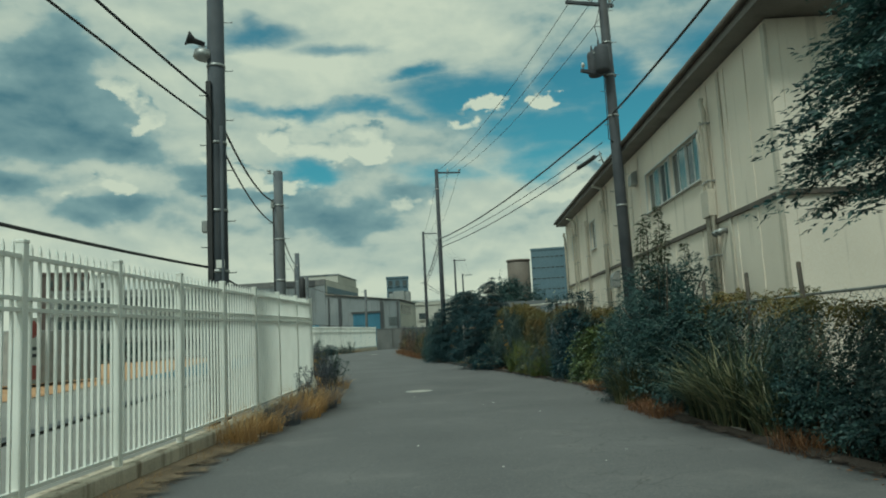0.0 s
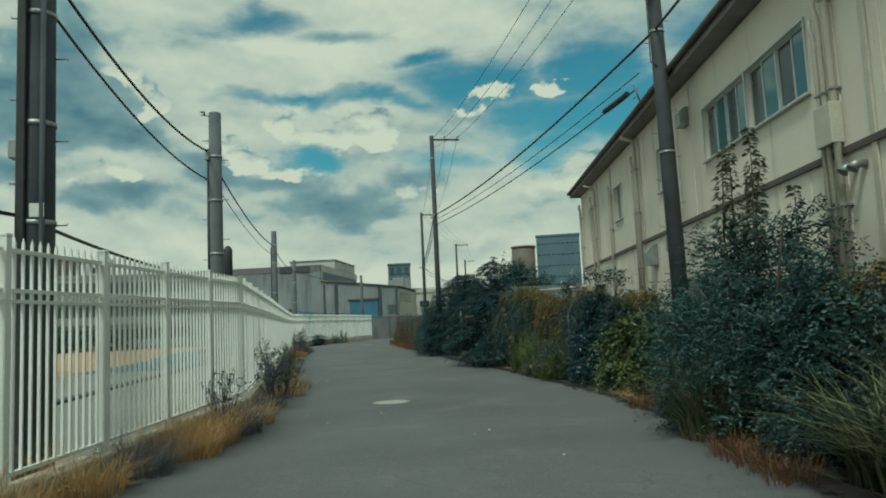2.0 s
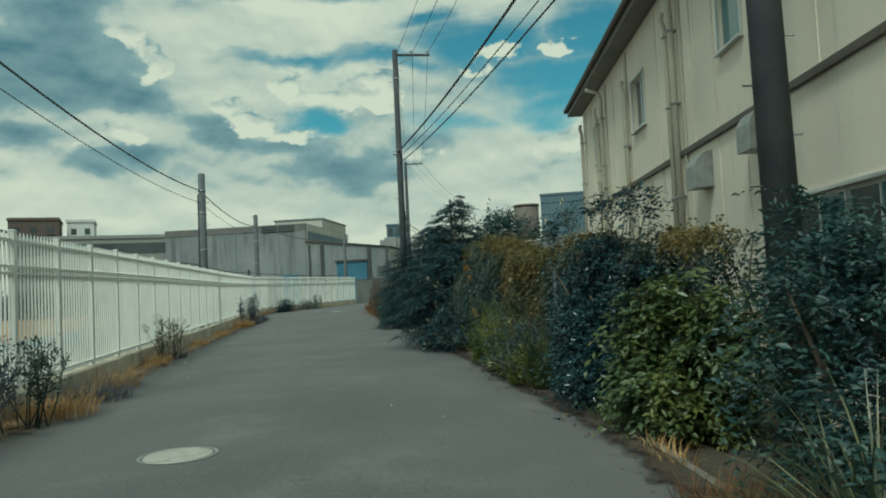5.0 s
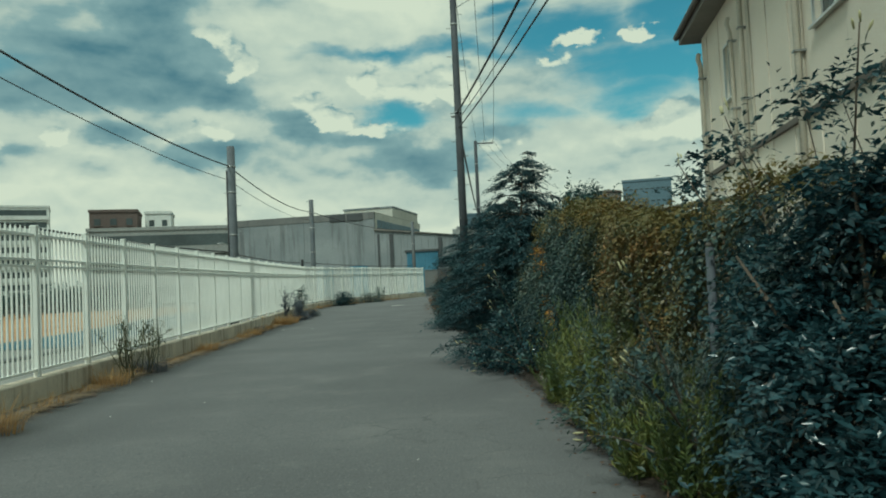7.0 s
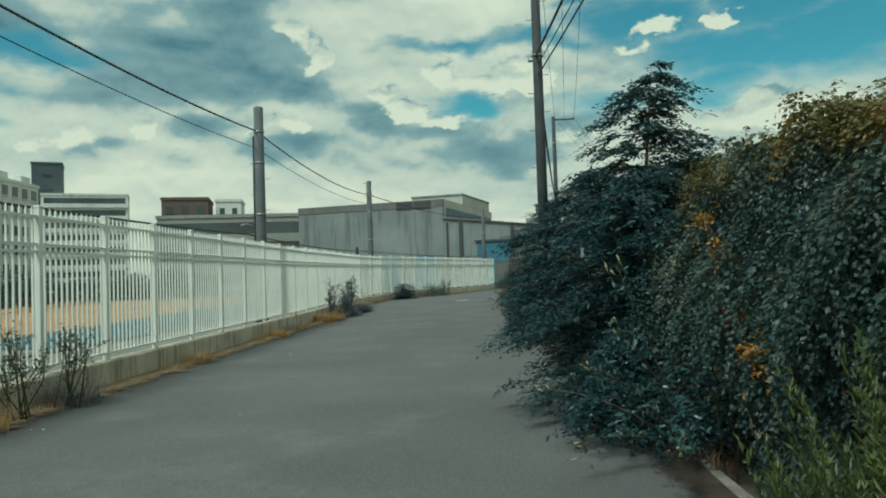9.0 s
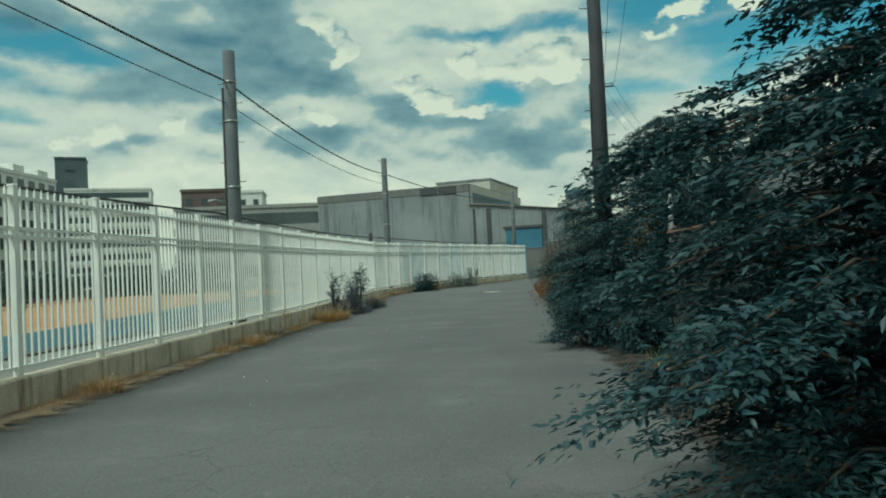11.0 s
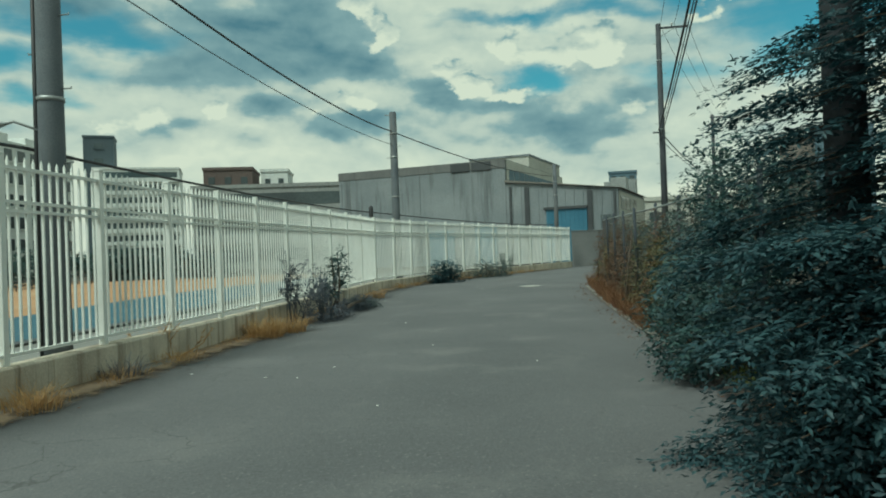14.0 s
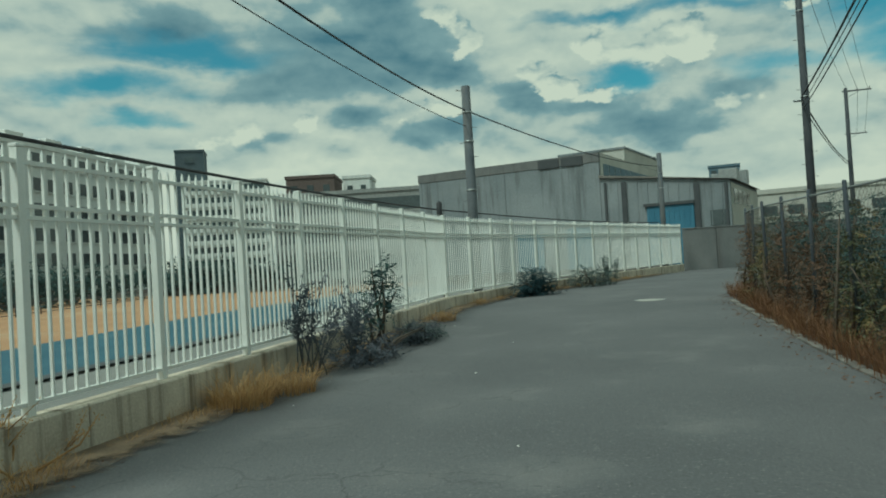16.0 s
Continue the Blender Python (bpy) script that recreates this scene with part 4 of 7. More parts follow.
WINDOWS = [(3.45, 5.45, 4.2, 5.15, 2), (5.5, 7.5, 4.2, 5.15, 2), (10.0, 10.75, 4.2, 5.15, 1), (14.65, 15.55, 4.2, 5.15, 2), (19.2, 19.75, 4.3, 5.2, 1), (7.0, 9.1, 1.0, 2.15, 2), (11.9, 12.9, 1.0, 2.0, 2)]
part("wall", hole_wall(B_LEN, B_H, [w[:4] for w in WINDOWS], 0.18), M_WALL, house)
bm = bmesh.new()
box(bm, 0.0, 0.18, -B_DEEP, -0.185, 0, B_H)
box(bm, B_LEN - 0.18, B_LEN, -B_DEEP, -0.185, 0, B_H)
box(bm, 0.185, B_LEN - 0.185, -B_DEEP, -B_DEEP + 0.18, 0, B_H)
part("end_wall", bm, M_WALL, house)
part("floor_slab", boxes((0.19, B_LEN - 0.19, -B_DEEP + 0.19, -0.19, 3.0, 3.12)), M_FAR_GREY, house)
# brown band between the storeys, with its cap
bm = bmesh.new()
box(bm, 0.0, B_LEN + 0.03, 0.003, 0.05, BAND - 0.05, BAND + 0.04, bevel=0.008)
box(bm, -0.05, -0.003, -B_DEEP, 0.05, BAND - 0.05, BAND + 0.04, bevel=0.008)
part("band", bm, M_TRIM, house, "brown metal band between the storeys")
# cover strips on the panel joints
x = 0.92
while x < B_LEN - 0.2:
    for z0, z1 in ((0.05, BAND - 0.055), (BAND + 0.045, B_H - 0.1)):
        if not any(w[0] - 0.05 < x < w[1] + 0.05 and w[2] < z1 and w[3] > z0 and w[4] for w in WINDOWS):
            part("joint_strip", boxes((x - 0.014, x + 0.014, 0.002, 0.016, z0, z1)), M_WALL, house)
    x += 0.915
for y in (-1.9, -3.8, -5.7, -7.6):
    part("joint_strip", boxes((-0.016, -0.002, y - 0.014, y + 0.014, BAND + 0.045, B_H - 0.1)), M_WALL, house)
# corner boards and pilasters
for x in (0.02, 2.1, 9.6, 12.35, 16.0, 18.2):
    part("corner_board" if x < 0.1 else "pilaster", boxes((x - 0.05, x + 0.06, 0.003, 0.06 if x < 0.1 else 0.035, 0.05, B_H - 0.08), bevel=0.006), M_PIPE, house)
# windows
for x0, x1, z0, z1, panes in WINDOWS:
    win = part("window", boxes((x0 - 0.03, x1 + 0.03, -0.02, 0.03, z0 - 0.04, z0 - 0.002), (x0 - 0.03, x1 + 0.03, -0.02, 0.03, z1 + 0.002, z1 + 0.035),
                               (x0 - 0.03, x0 - 0.002, -0.02, 0.03, z0 - 0.001, z1 + 0.001), (x1 + 0.002, x1 + 0.03, -0.02, 0.03, z0 - 0.001, z1 + 0.001)), M_ALU, house, "aluminium window frame")
    part("sill", boxes((x0 - 0.05, x1 + 0.05, 0.031, 0.075, z0 - 0.05, z0 - 0.015), bevel=0.005), M_ALU, win)
    n = panes * 2 if x1 - x0 > 1.5 else panes
    for i in range(n):
        a, b = x0 + (x1 - x0) * i / n, x0 + (x1 - x0) * (i + 1) / n
        yy_ = -0.05 - 0.025 * (i % 2)
        part("sash", boxes((a, a + 0.03, yy_ - 0.02, yy_ + 0.01, z0, z1), (b - 0.03, b, yy_ - 0.02, yy_ + 0.01, z0, z1), (a + 0.031, b - 0.031, yy_ - 0.02, yy_ + 0.01, z0, z0 + 0.035),
                           (a + 0.031, b - 0.031, yy_ - 0.02, yy_ + 0.01, z1 - 0.035, z1)), M_ALU, win)
        part("pane", boxes((a + 0.03, b - 0.03, yy_ - 0.009, yy_ - 0.003, z0 + 0.035, z1 - 0.035)), (M_FAR_GLASS, M_GLASS)[(i + 1) % 2], win, ("dark insect screen", "reflecting glass with the sky's blue put into its colour")[(i + 1) % 2])
# roof: eaves, soffit, gutter
E0 = 0.36
bm = bmesh.new()
lo = [(-0.72, E0), (B_LEN + E0, E0), (B_LEN + E0, -B_DEEP - E0), (-0.72, -B_DEEP - E0)]
a = [bm.verts.new((x, y, B_H + 0.02)) for x, y in lo]
b = [bm.verts.new((x, y, B_H + 0.24)) for x, y in lo]
c = [bm.verts.new(v) for v in ((3.5, -B_DEEP / 2, B_H + 1.5), (B_LEN - 3.5, -B_DEEP / 2, B_H + 1.5))]
bm.faces.new(list(reversed(a)))
for i in range(4):
    j = (i + 1) % 4
    bm.faces.new((a[i], a[j], b[j], b[i]))
bm.faces.new((b[0], b[1], c[1], c[0]))
bm.faces.new((b[1], b[2], c[1]))
bm.faces.new((b[2], b[3], c[0], c[1]))
bm.faces.new((b[3], b[0], c[0]))
bmesh.ops.recalc_face_normals(bm, faces=bm.faces)
part("roof", bm, M_ROOF, house, "dark sheet roof with deep boxed eaves")
part("gutter", tubes(([(-0.72, E0 + 0.05, B_H + 0.2), (B_LEN + E0, E0 + 0.05, B_H + 0.17)], 0.06)), M_TRIM, house)
# rain pipes and cable ducts
PIPES = [(2.75, 0.045, 0.4, 5.6), (2.95, 0.035, 0.4, 5.2), (3.08, 0.03, 0.4, 5.0), (12.55, 0.05, 0.2, 5.95), (12.85, 0.035, 0.2, 5.5), (15.95, 0.04, 0.2, 5.3), (18.35, 0.04, 0.2, 5.8), (19.0, 0.035, 0.2, 5.5), (21.3, 0.045, 0.2, 5.6)]
for x, rad, z0, z1 in PIPES:
    pp = part("downpipe", tubes(([(x, 0.09, z0), (x, 0.09, z1 - 0.25), (x, 0.13, z1 - 0.1), (x + 0.02, 0.42 if z1 > 5.7 else 0.1, z1)], rad), sides=10), M_PIPE, house)
    for z in (1.4, 2.6, 4.0, 5.1):
        if z < z1 - 0.3:
            part("clamp", boxes((x - rad - 0.012, x + rad + 0.012, 0.002, 0.10 + rad, z, z + 0.025)), M_STEEL, pp)
part("joint_box", boxes((2.70, 3.1, 0.02, 0.17, 3.35, 3.85), bevel=0.01), M_PIPE, house)


def vent_hood(x, z, w):
    bm = bmesh.new()
    steps = 8
    prof = [(0.0, -w * 0.6), (w * 0.55, -w * 0.6)] + [(w * 0.55 * math.cos(q), w * 0.55 * math.sin(q)) for q in [math.pi / 2 * i / steps for i in range(1, steps + 1)]]
    left = [bm.verts.new((x - w / 2, 0.005 + y, z + zz)) for y, zz in prof]
    right = [bm.verts.new((x + w / 2, 0.005 + y, z + zz)) for y, zz in prof]
    n = len(prof)
    for i in range(n):
        j = (i + 1) % n
        bm.faces.new((left[i], left[j], right[j], right[i]))
    bm.faces.new(left)
    bm.faces.new(list(reversed(right)))
    bmesh.ops.recalc_face_normals(bm, faces=bm.faces)
    part("vent_hood", bm, M_STEEL, house, "grey steel vent hood")


vent_hood(8.5, 5.3, 0.32)
vent_hood(11.5, 2.85, 0.42)
vent_hood(9.6, 3.0, 0.4)
for x in (2.35, 2.55):
    part("wall_lamp", tubes(([(x, 0.0, 3.02), (x, 0.12, 3.02), (x, 0.17, 2.96)], [0.05, 0.05, 0.065]), sides=10), M_STEEL, house)
# cable closure hung by the eave
part("cable_bracket", tubes(([(9.6, 0.6, 6.0), (9.6, 0.7, 6.35)], 0.02), ([(9.5, 0.66, 6.1), (9.9, 0.66, 6.15)], 0.015)), M_STEEL, house)

# pale lean-to roof behind the hedge
shed = thing("lean_to_roof", (8.75, 29.6, 0.0), "low lean-to with a pale corrugated sheet roof behind the hedge", "shed", turn=math.degrees(math.atan2(-4.6, 1.9)))
bm = bmesh.new()
n = 60
rows_ = []
for j in (0, 1):
    for lift in (0.0, 0.02):
        rows_.append([bm.verts.new((-2.45 + 4.9 * i / n, 0.35 - 0.1 + j * 1.6, 2.42 + 0.02 * (i % 2) + lift + j * 0.12)) for i in range(n + 1)])
for i in range(n):
    bm.faces.new((rows_[1][i], rows_[1][i + 1], rows_[3][i + 1], rows_[3][i]))
    bm.faces.new((rows_[0][i], rows_[2][i], rows_[2][i + 1], rows_[0][i + 1]))
    bm.faces.new((rows_[0][i], rows_[0][i + 1], rows_[1][i + 1], rows_[1][i]))
part("roof_sheet", bm, M_FACTORY_PALE, shed)
for x in (-2.3, 0.0, 2.3):
    for y in (0.35, 1.75):
        part("post", boxes((x - 0.04, x + 0.04, y - 0.04, y + 0.04, 0.0, 2.40 + (0.1 if y > 1 else 0.0))), M_RUST, shed)


# ---- poles and lines ----
def step_bolts(ob, z0, z1, rad):
    z, k = z0, 0
    while z < z1:
        s = 1 if k % 2 else -1
        part("step_bolt", tubes(([(s * (rad - 0.02), 0, z), (s * (rad + 0.13), 0, z), (s * (rad + 0.13), 0, z + 0.02)], 0.009), sides=5), M_STEEL, ob)
        z += 0.45
        k += 1


def utility_pole(at, height, r0, r1, label, dark=False, bolts=True, bands=(), shaft=None):
    ob = thing("utility_pole", at, label, "utility pole", "poles along the lane")
    bm = bmesh.new()
    tube(bm, [(0, 0, -0.3), (0, 0, height * 0.5), (0, 0, height - 0.02), (0, 0, height)], [r0, (r0 + r1) / 2, r1, r1 * 0.85], 20)
    part("shaft", bm, M_POLE_DARK if dark else shaft or M_POLE, ob)
    if bolts:
        step_bolts(ob, 2.2, height - 0.6, (r0 + r1) / 2)
    for z in bands:
        rad = r0 + (r1 - r0) * z / height
        part("band", tubes(([(0, 0, z), (0, 0, z + 0.05)], rad + 0.012), sides=20), M_STEEL, ob)
    return ob


def cross_arm(ob, z, x0, x1, turn=0.0, pins=3):
    m = pose(0, 0, 0, 0, 0, turn)
    bm = bmesh.new()
    box(bm, x0, x1, -0.04, 0.04, z - 0.04, z + 0.04, m)
    arm = part("cross_arm", bm, M_POLE_DARK, ob)
    for i in range(pins):
        x = x0 + (x1 - x0) * (0.06 + 0.88 * i / max(1, pins - 1))
        bm = bmesh.new()
        tube(bm, [(x, 0, z + 0.04), (x, 0, z + 0.10), (x, 0, z + 0.11), (x, 0, z + 0.16), (x, 0, z + 0.17), (x, 0, z + 0.22)], [0.015, 0.015, 0.05, 0.035, 0.045, 0.02], 8)
        bmesh.ops.transform(bm, matrix=m, verts=bm.verts)
        part("insulator", bm, M_SIGN, arm)
    part("brace", tubes(([m @ Vector((0, -0.06, z - 0.45)), m @ Vector((x1 * 0.55, -0.06, z - 0.04))], 0.014), sides=5), M_STEEL, ob)


# left side: stout concrete poles behind the fence
pole_a = utility_pole((-0.95, 13.37, 0.0), 8.6, 0.175, 0.14, "stout grey concrete utility pole with loudspeaker, cable duct and step bolts", bands=(2.65, 3.7, 4.9, 6.3), shaft=M_POLE_MID)
part("cable_duct", boxes((-0.155, -0.065, -0.20, -0.11, 0.0, 6.0), bevel=0.01), M_BLACK, pole_a, "black cable duct strapped to the pole")
part("cable_duct", tubes(([(0.10, -0.17, 0.0), (0.09, -0.16, 5.2)], 0.03)), M_POLE_MID, pole_a)
part("meter_box", boxes((-0.26, -0.16, -0.12, 0.02, 3.35, 3.55), bevel=0.01), M_STEEL, pole_a)
part("label_plate", boxes((-0.02, 0.12, -0.185, -0.178, 2.72, 2.86)), M_SIGN, pole_a)
# loudspeaker horn and drum lamp
bm = bmesh.new()
tube(bm, [(-0.18, -0.05, 6.72), (-0.34, -0.10, 6.76), (-0.40, -0.12, 6.78), (-0.46, -0.14, 6.80), (-0.47, -0.143, 6.803)], [0.04, 0.05, 0.08, 0.13, 0.12], 16)
part("loudspeaker", bm, M_BLACK, pole_a, "dark grey horn loudspeaker")
bm = bmesh.new()
tube(bm, [(-0.20, -0.06, 6.62), (-0.20, -0.06, 6.58), (-0.22, -0.08, 6.46), (-0.22, -0.08, 6.44)], [0.05, 0.15, 0.16, 0.10], 16)
part("drum_lamp", bm, M_STEEL, pole_a)
part("bracket", tubes(([(0, 0, 6.6), (-0.2, -0.06, 6.6), (-0.2, -0.06, 6.75)], 0.02), sides=6), M_STEEL, pole_a)

pole_b = utility_pole((-0.45, 22.1, 0.0), 6.45, 0.165, 0.135, "short grey concrete pole with a camera bracket behind the fence", bands=(3.2, 4.4, 5.4))
part("cable_duct", tubes(([(-0.17, -0.06, 0.0), (-0.15, -0.05, 5.6)], 0.028)), M_BLACK, pole_b)
part("bracket", tubes(([(0, 0, 6.36), (-0.3, -0.08, 6.38)], 0.015), ([(-0.22, -0.06, 6.38), (-0.22, -0.06, 6.45), (-0.30, -0.1, 6.45)], 0.03), sides=6), M_STEEL, pole_b)
part("junction_box", boxes((-0.22, -0.12, -0.1, 0.02, 5.35, 5.55), bevel=0.01), M_STEEL, pole_b)
pole_c = utility_pole((-0.78, 43.3, 0.0), 6.55, 0.165, 0.135, "short grey concrete pole with a cable clamp behind the fence", bands=(3.4, 4.9, 5.8))
part("cable_duct", tubes(([(-0.16, -0.08, 0.0), (-0.15, -0.06, 5.7)], 0.028)), M_BLACK, pole_c)
part("lamp_arm", tubes(([(0, 0, 3.0), (-0.35, -0.2, 3.15), (-0.5, -0.28, 3.1)], [0.015, 0.015, 0.04]), sides=8), M_STEEL, pole_c)
pole_d = utility_pole((-0.76, 62.6, 0.2), 6.65, 0.165, 0.135, "short grey concrete pole with a cable clamp behind the fence", bands=(3.4, 4.9, 5.8))
part("bracket", tubes(([(0, 0, 6.5), (-0.3, -0.05, 6.55)], 0.02), sides=6), M_STEEL, pole_d)
pole_e = utility_pole((5.25, 86.0, 0.2), 7.0, 0.165, 0.135, "short grey concrete pole in front of the factory", bands=(4.9, 5.8))
part("bracket", tubes(([(0, 0, 6.8), (-0.5, -0.05, 6.75)], 0.02), sides=6), M_STEEL, pole_e)
for x, y, h in ((0.28, 18.5, 2.98), (-0.95, 59.5, 3.1)):
    ob = thing("marker_post", (x, y, 0.0), "thin black post with a capped top behind the fence", "post", "black posts")
    part("shaft", tubes(([(0, 0, 0.0), (0, 0, h - 0.5)], 0.025)), M_BLACK, ob)
    part("cap", tubes(([(0, 0, h - 0.55), (0, 0, h - 0.5), (0, 0, h - 0.06), (0, 0, h)], [0.05, 0.075, 0.075, 0.03]), sides=12), M_BLACK, ob)

# right side: slim dark poles
pole_1 = utility_pole((8.57, 18.29, 0.0), 11.2, 0.165, 0.115, "tall dark utility pole with two transformers beside the building", True, bands=(4.5, 6.9, 8.0, 8.9))
for dx, dy in ((-0.34, 0.10), (-0.30, -0.30)):
    tr = part("transformer", tubes(([(dx, dy, 8.05), (dx, dy, 8.1), (dx, dy, 8.65), (dx, dy, 8.7), (dx, dy, 8.78)], [0.16, 0.19, 0.19, 0.17, 0.05]), sides=16), M_POLE_DARK, pole_1, "dark grey transformer can")
    part("bushing", tubes(([(dx - 0.06, dy, 8.7), (dx - 0.06, dy, 8.9)], [0.035, 0.02]), ([(dx + 0.07, dy, 8.7), (dx + 0.07, dy, 8.9)], [0.035, 0.02]), sides=8), M_BLACK, tr)
part("hanger", tubes(([(0, 0, 8.2), (-0.5, 0.12, 8.2)], 0.03), ([(0, 0, 8.55), (-0.5, -0.3, 8.55)], 0.03), sides=6), M_STEEL, pole_1)
pole_1.matrix_world = pose(8.57, 18.29, 0.0, 0, -0.8, 0)
cross_arm(pole_1, 10.0, -1.1, 0.3, 8)
cross_arm(pole_1, 8.05, -0.95, 0.2, 20)
part("drop_cable", tubes(([(-0.2, -0.1, 8.1), (-0.22, -0.12, 7.0), (-0.2, -0.05, 6.3), (-0.1, -0.1, 6.2)], 0.012), ([(-0.15, -0.12, 9.9), (-0.35, -0.15, 9.3), (-0.3, -0.2, 8.9)], 0.01), sides=5), M_BLACK, pole_1)
pole_2 = utility_pole((7.1, 40.2, 0.0), 10.65, 0.135, 0.10, "tall dark utility pole with a cross arm rising from the bushes", True, bands=(6.7, 9.5))
cross_arm(pole_2, 10.45, -0.1, 1.35, 0)
part("lamp_bracket", tubes(([(0, 0, 6.6), (-0.22, -0.05, 6.6)], [0.03, 0.05])), M_STEEL, pole_2)
pole_3 = utility_pole((10.1, 69.5, 0.2), 11.2, 0.16, 0.11, "tall dark utility pole with a cross arm behind the verge", True, bands=(6.4, 9.5))
cross_arm(pole_3, 11.0, -0.1, 1.3, 0)
part("lamp_bracket", tubes(([(0, 0, 6.3), (-0.4, -0.1, 6.3)], [0.03, 0.05])), M_STEEL, pole_3)
pole_4 = utility_pole((17.2, 93.5, 0.2), 11.0, 0.16, 0.11, "tall dark utility pole with a cross arm far down the lane", True, bolts=False)
cross_arm(pole_4, 10.8, -0.2, 1.5, 0)
pole_5 = utility_pole((21.6, 112.0, 0.2), 10.6, 0.16, 0.11, "tall dark utility pole with a cross arm far down the lane", True, bolts=False)
cross_arm(pole_5, 10.4, -0.2, 1.5, 0)


def cable(points, sag, rad, label="black overhead cable between poles", name="overhead_cable"):
    ob = tagged(new(name), label, "cable", "overhead lines")
    for a, b in zip(points, points[1:]):
        a, b = Vector(a), Vector(b)
        n = 14
        pts = [a.lerp(b, i / n) - Vector((0, 0, sag * 4 * (i / n) * (1 - i / n))) for i in range(n + 1)]
        part("span", tubes((pts, rad), sides=5), M_BLACK, ob)
    return ob


cable([(-4.8, -9.0, 5.9), (-1.05, 13.3, 5.75), (-0.62, 22.0, 5.55), (-0.85, 43.2, 5.85), (-0.8, 62.5, 6.1), (5.2, 85.9, 6.4)], 0.35, 0.022, "black cable slung along the short concrete poles")
cable([(-5.0, -9.0, 5.4), (-1.05, 13.3, 5.3), (-0.62, 22.0, 4.9)], 0.3, 0.018)
cable([(-0.62, 22.0, 5.1), (-0.85, 43.2, 5.35), (-0.8, 62.5, 5.6)], 0.3, 0.010)
cable([(-6.6, -6.0, 2.55), (-3.9, 0.0, 2.85), (-1.1, 13.3, 2.75), (-0.7, 22.0, 2.75), (-1.1, 43.2, 2.85), (-1.2, 62.5, 3.0), (5.0, 85.9, 3.1)], 0.12, 0.022, "black cable hung just above the white fence")
cable([(5.6, -2.0, 7.6), (8.42, 18.25, 6.95), (7.05, 40.2, 6.7), (9.95, 69.4, 6.6), (17.1, 93.4, 6.4)], 0.35, 0.028, "thick black cable along the dark poles")
cable([(8.75, 20.0, 6.35), (7.1, 40.2, 6.25), (10.0, 69.4, 6.2), (17.1, 93.4, 6.2)], 0.25, 0.018)
cable([(8.7, 19.7, 6.6), (7.1, 40.2, 6.5), (10.0, 69.4, 6.4)], 0.25, 0.012)
cable([(8.62, 20.2, 6.30), (8.52, 21.35, 6.24)], 0.01, 0.07, "thick black cable closure on the line", "cable_closure")
for dx in (0.0, 0.6, 1.2):
    cable([(7.6 + dx, 18.4 - 0.1 * dx, 10.2), (7.18 + dx, 40.2, 10.55), (10.2 + dx, 69.5, 11.3), (17.3 + dx, 93.5, 11.1), (21.7 + dx, 112.0, 10.7)], 0.45, 0.009)


# ---- wire fence on the overgrown side ----
WIRE = [(6.0, 2.0), (6.72, 9.0), (7.3, 13.2)]
WIRE_FAR = [(7.3, 43.0), (7.0, 49.0), (6.75, 54.5), (6.7, 60.0), (7.6, 66.0)]


def wire_fence(line, step, height, label, shade, rail):
    ob = tagged(new("wire_fence"), label, "fence", "wire fences")
    pts = run_points(line, step)
    for i, (x, y, h) in enumerate(pts):
        rng = random.Random(i * 7 + 3)
        p = part("post", tubes(([(0, 0, -0.1), (0, 0, height * 0.99), (0, 0, height)], [0.03, 0.03, 0.02])), shade, ob)
        p.matrix_world = pose(x, y, rise(y), rng.uniform(-1.5, 1.5), rng.uniform(-1.5, 1.5), 0)
    for (x0, y0, _), (x1, y1, _) in zip(pts, pts[1:]):
        for z in (height * rail,):
            part("rail", tubes(([(x0, y0, rise(y0) + z), (x1, y1, rise(y1) + z)], 0.018), sides=6), M_STEEL, ob)
    return ob, pts


def chain_mesh(x0, y0, x1, y1, z0, z1, pitch, wire):
    """Diamond netting of thin crossed wires between two posts."""
    d = math.hypot(x1 - x0, y1 - y0)
    hgt = z1 - z0
    verts, faces = [], []
    ux, uy = (x1 - x0) / d, (y1 - y0) / d
    nx, ny = -uy, ux

    def strand(a, za, b, zb, off):
        k = len(verts)
        du, dz = b - a, zb - za
        ln = math.hypot(du, dz)
        su, sz = -dz / ln * wire, du / ln * wire
        for u, z in ((a, za), (b, zb)):
            for cu, cz, cn in ((su, sz, 0), (-su, -sz, 0), (0, 0, wire * 1.6)):
                verts.append((x0 + ux * (u + cu) + nx * (off + cn), y0 + uy * (u + cu) + ny * (off + cn), z + cz))
        for i in range(3):
            j = (i + 1) % 3
            faces.append((k + i, k + j, k + 3 + j, k + 3 + i))
    s = -hgt
    while s < d:
        for sign in (1, -1):
            a, b = s, s + hgt
            za, zb = (z0, z1) if sign > 0 else (z1, z0)
            a2, b2 = max(a, 0.0), min(b, d)
            if b2 - a2 > 0.01:
                strand(a2, za + (zb - za) * (a2 - a) / hgt, b2, za + (zb - za) * (b2 - a) / hgt, 0.003 * sign)
        s += pitch
    return mesh_of("netting", verts, faces)


